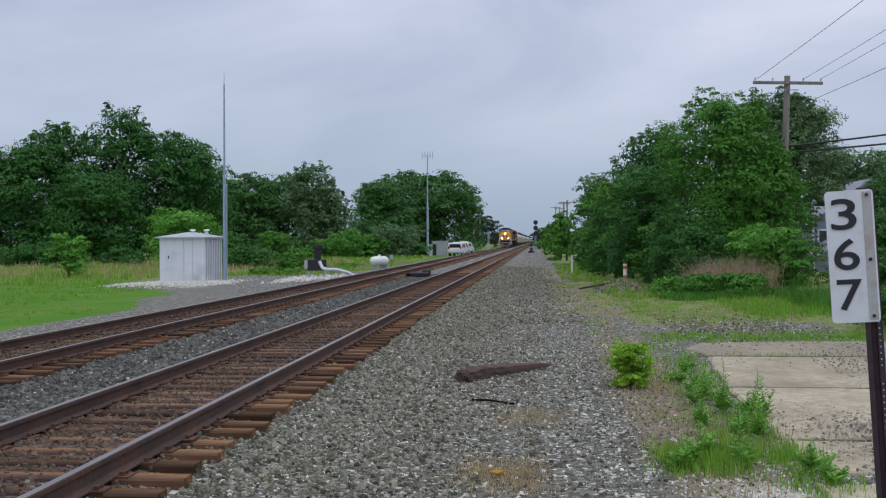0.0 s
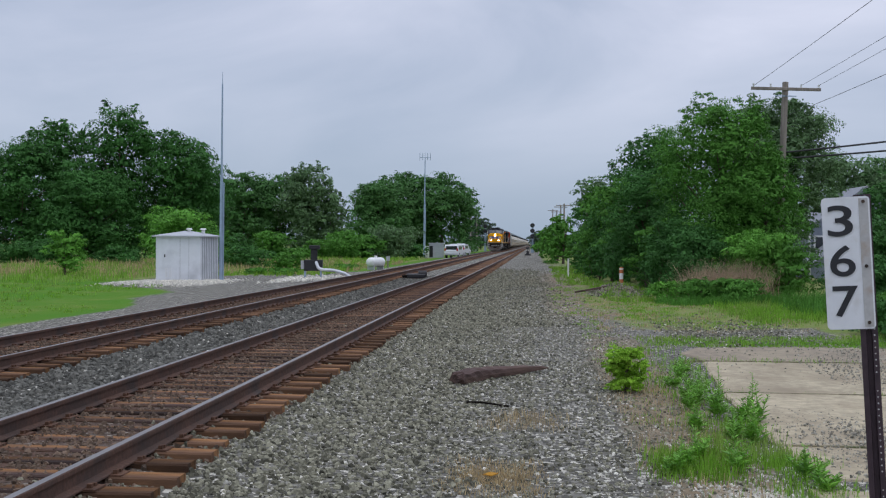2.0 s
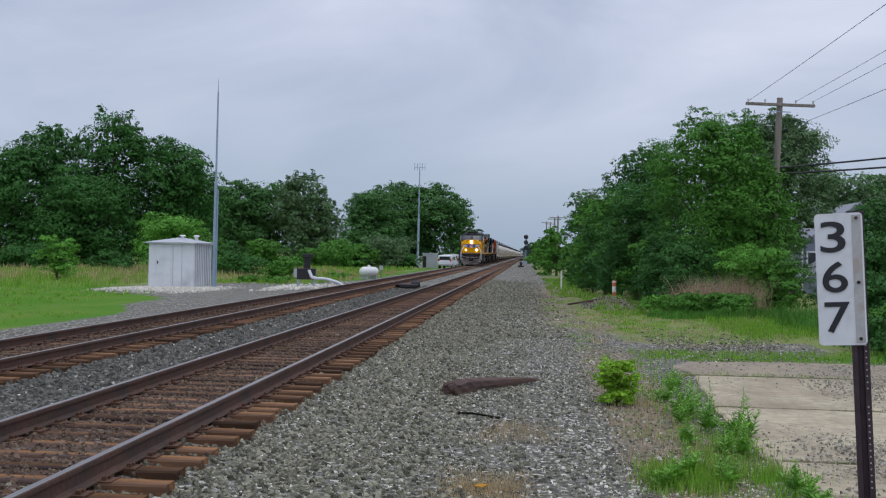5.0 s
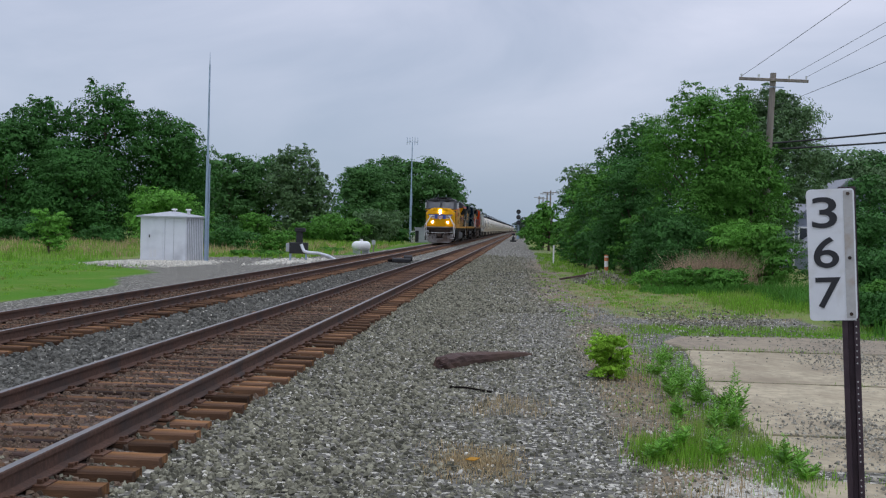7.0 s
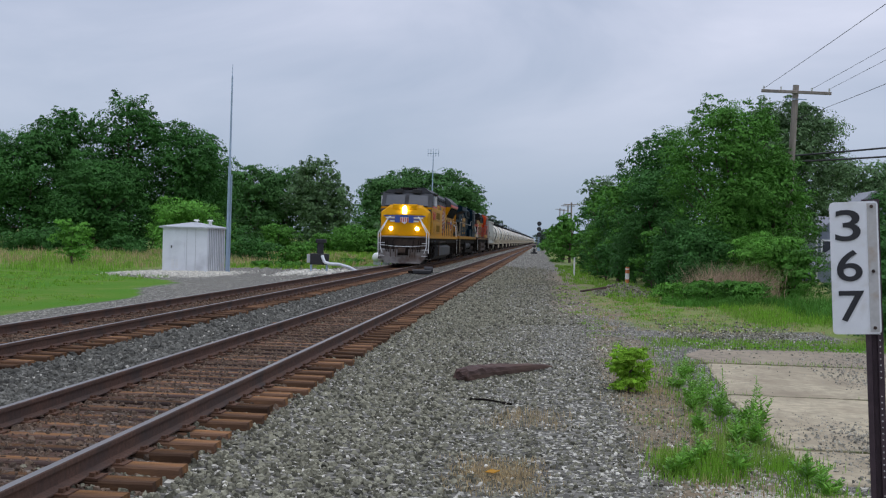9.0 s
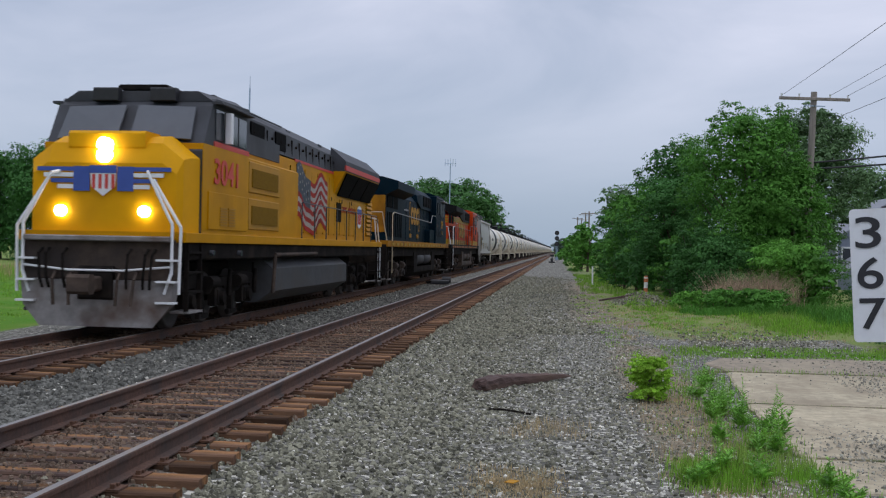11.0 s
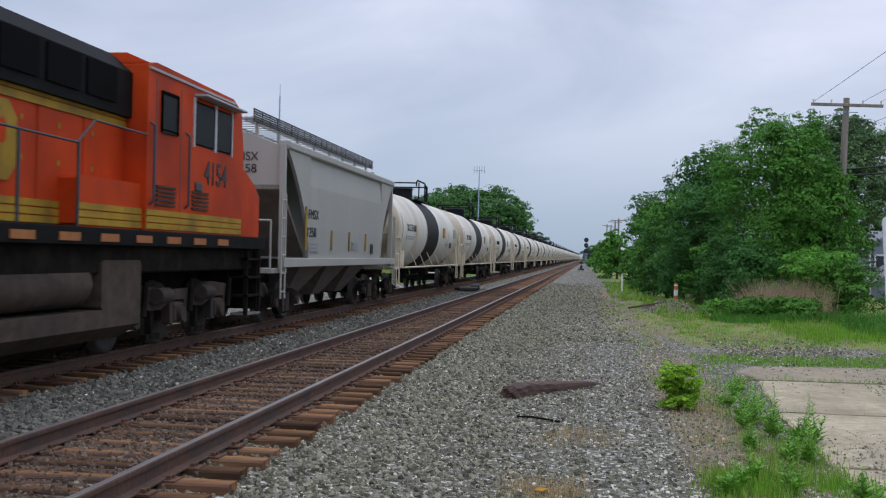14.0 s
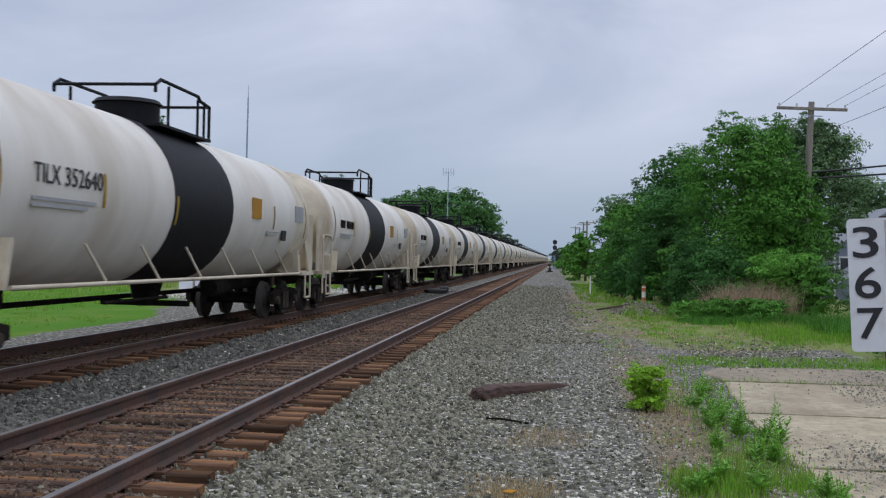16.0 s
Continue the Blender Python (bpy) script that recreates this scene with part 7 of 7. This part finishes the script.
def hopper_car(length):
    t = thing("hopper_car", "grey covered hopper car with a roof walkway", "freight car")
    o = -length / 2
    A, B = o + .95, -o - .75
    # flank with both lower corners swept away under the slope sheets
    side = [(1.5, 1.45), (1.53, 2.2), (1.53, 3.2), (1.46, 3.9), (1.38, 4.02), (.6, 4.22)]
    ring = side + [(-a, b) for a, b in reversed(side)]
    a2, b2 = o + 2.9, -o - 2.7
    part("body", Shape().prism([(a, a2, b) for a, b in ring], [(a, b2, b) for a, b in ring]), HOPPER_GREY, t, "plain grey side")
    for s in (-1, 1):
        for (e0, e1, d) in ((a2, A, -1), (b2, B, 1)):
            curve = [(e0, 1.45)] + [(e0 + (e1 - e0) * (k / 8), 1.45 + 2.5 * (k / 8) ** .55) for k in range(1, 9)] + [(e1, 4.0), (e0, 4.0)]
            part("side_sheet", Shape().prism([(s * 1.45, p, q) for p, q in curve], [(s * 1.528, p, q) for p, q in curve]), HOPPER_GREY, t)
        part("side_sill", Shape().box(s * 1.56 - .08, s * 1.56 + .03, A - .3, B + .3, 1.28, 1.48, .01), HOPPER_GREY, t, "grey side sill")
        part("top_chord", Shape().box(s * 1.44 - .1, s * 1.44 + .14, A, B, 3.9, 4.08, .03), HOPPER_GREY, t)
    part("roof", Shape().prism([(a, A, b) for a, b in ((-1.4, 3.95), (1.4, 3.95), (.6, 4.25), (-.6, 4.25))], [(a, B, b) for a, b in ((-1.4, 3.95), (1.4, 3.95), (.6, 4.25), (-.6, 4.25))]), HOPPER_GREY, t)
    for e0, e1 in ((a2, A), (b2, B)):
        part("slope_sheet", Shape().prism([(-1.4, e0, 1.5), (1.4, e0, 1.5), (1.4, e1, 3.0), (-1.4, e1, 3.0)], [(-1.4, e0, 1.6), (1.4, e0, 1.6), (1.4, e1, 3.1), (-1.4, e1, 3.1)]), HOPPER_DARK, t, "dark sloping end sheet")
        part("end_wall", Shape().box(-1.4, 1.4, min(e1, e1 + .04), max(e1, e1 + .04), 3.0, 4.0), HOPPER_GREY, t)
        d = 1 if e1 > 0 else -1
        for s in (-1, 1):
            part("corner_post", Shape().box(s * 1.45 - .06, s * 1.45 + .06, min(e1, e1 + d * .12), max(e1, e1 + d * .12), 1.2, 4.0), HOPPER_GREY, t)
            ld = Shape()
            for p in (.12, .42):
                ld.tube((s * 1.55, e1 + d * p, .6), (s * 1.55, e1 + d * p, 2.9), .025, n=6)
            for k in range(6):
                ld.tube((s * 1.55, e1 + d * .12, .75 + k * .4), (s * 1.55, e1 + d * .42, .75 + k * .4), .02, n=5)
            part("ladder", ld, HOPPER_GREY, t, "grey end ladder")
        railing(t, [(-1.3, e1 + d * .4, 1.2), (-1.3, e1 + d * .4, 2.3), (1.3, e1 + d * .4, 2.3), (1.3, e1 + d * .4, 1.2)], .025, HOPPER_GREY, "end_railing")
    part("end_deck", Shape().box(-1.4, 1.4, o + .35, o + 1.5, 1.15, 1.25), HOPPER_GREY, t)
    part("end_deck", Shape().box(-1.4, 1.4, -o - 1.5, -o - .35, 1.15, 1.25), HOPPER_GREY, t)
    for k in range(3):
        y0 = a2 + .35 + k * (b2 - a2 - .7) / 3
        y1 = y0 + (b2 - a2 - .7) / 3
        c = (y0 + y1) / 2
        part("discharge_hopper", Shape().loft([[(-1.3, y0 + .05, 1.45), (1.3, y0 + .05, 1.45), (1.3, y1 - .05, 1.45), (-1.3, y1 - .05, 1.45)], [(-.55, c - .45, .45), (.55, c - .45, .45), (.55, c + .45, .45), (-.55, c + .45, .45)]], smooth=False), HOPPER_DARK, t, "funnel-shaped discharge hopper")
    part("centre_sill", Shape().box(-.3, .3, o + .8, -o - .8, .85, 1.25), UNDER, t)
    # see-through roof walkway
    w = Shape()
    for x in (-.72, -.58, -.44, .44, .58, .72):
        w.box(x - .04, x + .04, A - .1, B + .25, 4.56, 4.6)
    for k in range(28):
        w.box(-.75, .75, A + k * .44, A + k * .44 + .05, 4.54, 4.56)
    part("roof_walk", w, ALU_GREY, t, "slatted grey roof walkway")
    for s in (-1, 1):
        side = Shape()
        for k in range(6):
            side.box(s * .76 - .008, s * .76 + .008, A - .1, B + .25, 4.5 + k * .05, 4.536 + k * .05)
        for k in range(22):
            side.box(s * .77 - .008, s * .77 + .008, A - .1 + k * .595, A - .06 + k * .595, 4.5, 4.78)
        part("walk_side", side, FUEL_GREY, t, "dark grating along the roof walkway")
    for k in range(8):
        for s in (-1, 1):
            part("walk_bracket", Shape().box(s * .7 - .03, s * .7 + .03, A + .3 + k * 1.68, A + .4 + k * 1.68, 4.12, 4.55), HOPPER_GREY, t)
    # marks on the flank
    for k, a in enumerate((-.4 + 1.6 - .0, 3.75, 5.8, 8.0)):
        part("reflector", Shape().box(1.53, 1.545, a2 + a - 1.6, a2 + a - 1.45, 1.68, 2.2 + .5 * (k == 0)), PUMPKIN_YELLOW, t, "worn yellow reflector strip")
    tagged(lettering("1258", .25, BLACK, SIDE(a2 + .17, 2.09, 1.542), t, "number", .004, .8), "black number 1258")
    tagged(lettering("FMSX", .24, BLACK, SIDE(a2 + .35, 2.52, 1.542), t, "reporting_mark", .004, .95), "black reporting mark FMSX")
    tagged(lettering("FMSX", .2, BLACK, pose(.55, A - .01, 3.72, 90), t, "reporting_mark", .004, .6), "black reporting mark FMSX")
    tagged(lettering("1258", .2, BLACK, pose(.55, A - .01, 3.45, 90), t, "number", .004, .5), "black number 1258")
    bars(t, a2 - .1, 1.82, 1.0, 3, 1.54, .05)
    bars(t, a2 + 4.6, 1.9, .9, 3, 1.54, .05)
    part("panel", Shape().box(1.53, 1.545, 2.9, 3.25, 1.62, 1.9), BLACK, t, "small black placard")
    for yc in (o + 2.4, -o - 2.4):
        bogie(t, yc, 2, 1.75, .46, 1.0, UNDER, False)
    coupler(t, o + .8, -1)
    coupler(t, -o - .8, 1)
    return t


def tank_car(length):
    t = thing("tank_car", "white tank car with a black band and top platform", "freight car", group="tank cars")
    o = -length / 2
    R, Z = 1.53, 2.53
    n = 40

    def rings(spec, rad=1.0):
        return [[(R * rr * rad * math.cos(6.2832 * i / n), y, Z + R * rr * rad * math.sin(6.2832 * i / n)) for i in range(n)] for y, rr in spec]
    E, C = -o - .6, -.75          # half length of the vessel; its middle lies before the dome
    head = [(0, .10), (.03, .34), (.10, .58), (.22, .78), (.38, .92), (.55, .985), (.7, 1.0)]
    part("barrel", Shape().loft(rings([(C - E + a, b) for a, b in head] + [(0, 1)] + [(C + E - a, b) for a, b in reversed(head)])), TANK_PAINT, t, "white cylindrical tank")
    part("band", Shape().loft(rings([(-2.4, 1.004), (.95, 1.004)]), caps=False), TANK_BLACK, t, "broad black band")
    for d in (-1, 1):
        part("buff_end", Shape().loft(rings([(C + d * (E - .7), 1.003), (C + d * (E - (1.9 if d > 0 else 1.1)), 1.003)]), caps=False), TANK_BUFF, t, "buff-painted tank end")
        part("buff_head", Shape().loft(rings([(C + d * (E - a), b + .004) for a, b in head])), TANK_BUFF, t)
        ye = C + d * (-o - 1.1)
        for s in (-1, 1):
            # hanging web plate, tilted bolster bracket and end platform
            web = [(.75, 1.17), (.42, 1.17), (-.75, 2.72), (.75, 2.72)]
            part("web_plate", Shape().prism([(s * 1.36, ye + d * a, b) for a, b in web], [(s * 1.42, ye + d * a, b) for a, b in web]), TANK_BUFF, t, "buff triangular web plate")
            for x0, x1, cut in ((1.08, 1.44, [(-.62, 1.12), (-1.25, 1.12), (-1.32, 1.68), (-.74, 1.62)]), (1.4, 1.54, [(-1.15, 1.12), (-1.27, 1.12), (-1.42, 1.76), (-1.3, 1.76)])):
                part("bolster_bracket", Shape().prism([(s * x0, ye + d * a, b) for a, b in cut], [(s * x1, ye + d * a, b) for a, b in cut]), TANK_BUFF, t, "rust-stained bolster bracket")
            if d < 0:
                railing(t, [(s * 1.52, ye + d * .55, .55), (s * 1.52, ye + d * .55, 2.1), (s * 1.5, ye + d * .45, 2.2), (s * 1.5, ye - d * .5, 2.2), (s * 1.52, ye - d * .6, 2.1), (s * 1.52, ye - d * .6, 1.15)], .03, TANK_BUFF, "end_handrail", "buff end handrail")
            railing(t, [(s * 1.52, ye + d * .1, 1.1), (s * 1.52, ye + d * .1, .5), (s * 1.52, ye - d * .45, .5), (s * 1.52, ye - d * .45, 1.1)], .03, TANK_BUFF, "stirrup_step")
        part("end_platform", Shape().box(-1.5, 1.5, min(ye + d * .6, ye - d * .7), max(ye + d * .6, ye - d * .7), 1.08, 1.17), TANK_BUFF, t)
        part("stub_sill", Shape().box(-.33, .33, min(ye + d * .6, ye - d * 3.4), max(ye + d * .6, ye - d * 3.4), .75, 1.15, .03), UNDER, t)
        bogie(t, C + d * (-o - 2.0), 2, 1.78, .46, 1.0, UNDER, False)
        coupler(t, C + d * (-o - .8), d)
    for s in (-1, 1):
        railing(t, [(s * 1.56, C - E + 1.8, 1.14), (s * 1.56, C + E - 1.8, 1.14)], .035, TANK_BUFF, "side_handrail", "long low side handrail")
        for k in range(6):
            y = -5.2 + k * 2.1
            railing(t, [(s * 1.56, y, 1.14), (s * 1.36, y - .35, 1.72)], .025, TANK_BUFF, "rail_bracket")
        for y, z0, z1 in ((-8.3, 2.05, 3.1), (-5.32, 2.25, 2.75), (-2.3, 2.1, 2.6), (4.1, 2.2, 2.75), (7.2, 2.05, 3.0)):
            a0, a1 = math.asin((z0 - Z) / R), math.asin((z1 - Z) / R)
            cv = [(s * (R + .008) * math.cos(a0 + (a1 - a0) * k / 5), Z + (R + .008) * math.sin(a0 + (a1 - a0) * k / 5)) for k in range(6)]
            sh = Shape()
            for p, q in zip(cv, cv[1:]):
                sh.add([(p[0], y, p[1]), (p[0], y + .09, p[1]), (q[0], y + .09, q[1]), (q[0], y, q[1])], [(0, 1, 2, 3)])
            part("reflector", sh, PUMPKIN_YELLOW, t, "yellow reflector strip")
        x = s * (R + .004)
        part("placard", Shape().box(x - .012, x + .012, 2.3, 3.0, 2.4, 2.85), GOLD, t, "yellow square notice")
        part("data_panel", Shape().box(x - .012, x + .012, 6.1, 6.9, 2.45, 2.85), PATCH_GREY, t, "grey data panel")
        part("hazard_plate", Shape().prism([(x * .975 - .01, 4.9, 1.95), (x * .975 - .01, 5.25, 1.95), (x * .985 - .01, 5.25, 2.2), (x * .985 - .01, 4.9, 2.2)], [(x * .975 + .02, 4.9, 1.95), (x * .975 + .02, 5.25, 1.95), (x * .985 + .02, 5.25, 2.2), (x * .985 + .02, 4.9, 2.2)]), BLACK, t, "dark placard holder")
        bars(t, -7.45, 2.26, 1.9, 2, x - s * .01, .05)
        bars(t, 3.6, 2.12, 1.0, 2, s * (R - .035), .035)
    # platform and dome
    part("dome", Shape().tube((0, -.9, 3.95), (0, -.9, 4.4), .6, n=20), TANK_BLACK, t, "black valve dome")
    part("dome_lid", Shape().tube((0, -.9, 4.4), (0, -.9, 4.48), .66, .58, 20), TANK_BLACK, t)
    for s in (-1, 1):
        part("platform", Shape().box(min(s * .66, s * 1.0), max(s * .66, s * 1.0), -1.8, 1.0, 3.9, 3.95), TANK_BLACK, t, "black top platform")
        railing(t, [(s * .95, 1.0, 3.9), (s * .95, 1.0, 4.62), (s * .95, .45, 4.66), (s * .95, .3, 4.74), (s * .95, -1.7, 4.74), (s * .95, -1.95, 4.62), (s * .95, -1.95, 4.48)], .035, TANK_BLACK, "platform_rail", "black tubular rail")
        for y in (.3, .68, -1.3):
            railing(t, [(s * .95, y, 3.9), (s * .95, y, 4.68)], .03, TANK_BLACK, "rail_post")
    railing(t, [(-.95, 1.0, 4.62), (.95, 1.0, 4.62)], .03, TANK_BLACK, "platform_rail", "black tubular rail")
    railing(t, [(-.95, -1.95, 4.62), (.95, -1.95, 4.62)], .03, TANK_BLACK, "platform_rail", "black tubular rail")
    part("outlet", Shape().tube((0, .2, .55), (0, .2, 1.1), .22, .35, 12).box(-.9, .9, .1, .25, .55, .66), UNDER, t, "bottom outlet valve")
    railing(t, [(-.5, -E + 4, .72), (-.5, E - 4, .72)], .05, UNDER, "brake_rod")
    railing(t, [(.9, -3.8, .78), (.9, -1.0, .78), (.5, -.8, .95)], .03, UNDER, "brake_rod")
    part("brake_cylinder", Shape().tube((.55, 2.4, .85), (.55, 3.3, .85), .2, n=12), UNDER, t)
    return t


cars = []
y_front = -16.2                              # front coupler at 12.5 s
for make, L in ((yellow_loco, 22.3), (lambda: hood_loco("dark blue diesel locomotive with gold sill and markings", BLUE_LOCO, GOLD_DULL, BLUE_LOCO, 24.4, "299", "blue"), 24.4),
                (lambda: hood_loco("orange and black diesel locomotive with yellow stripes", ORANGE_LOCO, DARK_GREEN, DARK_GREEN, 24.1, "4154", "orange"), 24.1), (lambda: hopper_car(14.4), 14.4)):
    cars.append((make(), y_front + L / 2, 0))
    y_front += L
TANK_L = 19.3
first_tank = tank_car(TANK_L)
for k in range(44):
    tk = first_tank if k == 0 else copy_thing(first_tank, pose(0, 0, 0))
    cars.append((tk, y_front + TANK_L / 2, 0))
    y_front += TANK_L
for k in range(5):
    tk = cars[4 + k][0]
    if k < 2:
        tagged(lettering(("351400", "352640")[k], .27, BLACK, SIDE(-5.98, 2.6, 1.545), tk, "number", .004, 1.18), "black car number")
    else:
        letter_bars(tk, -6.58, 2.48, .24, 6, .2, 1.538)
    if k < 2:
        tagged(lettering("TILX", .27, BLACK, SIDE(-7.07, 2.6, 1.545), tk, "reporting_mark", .004, .72), "black reporting mark TILX")
    else:
        letter_bars(tk, -7.5, 2.48, .24, 4, .19, 1.538)

LAG = {12.0: 0.2, 13.0: 0.7, 14.0: 0.5, 15.5: 0.25}      # metres behind an even pace
SPEED = 22.2     # metres per second, towards the camera's side


def motions():
    for ob, y_mid, turn in cars:
        walk(ob, [(k / 2, pose(FAR_X, y_mid + SPEED * (12.5 - k / 2) + LAG.get(k / 2, 0.0), 0, 0, 0, turn)) for k in range(-2, 36)])


motions()
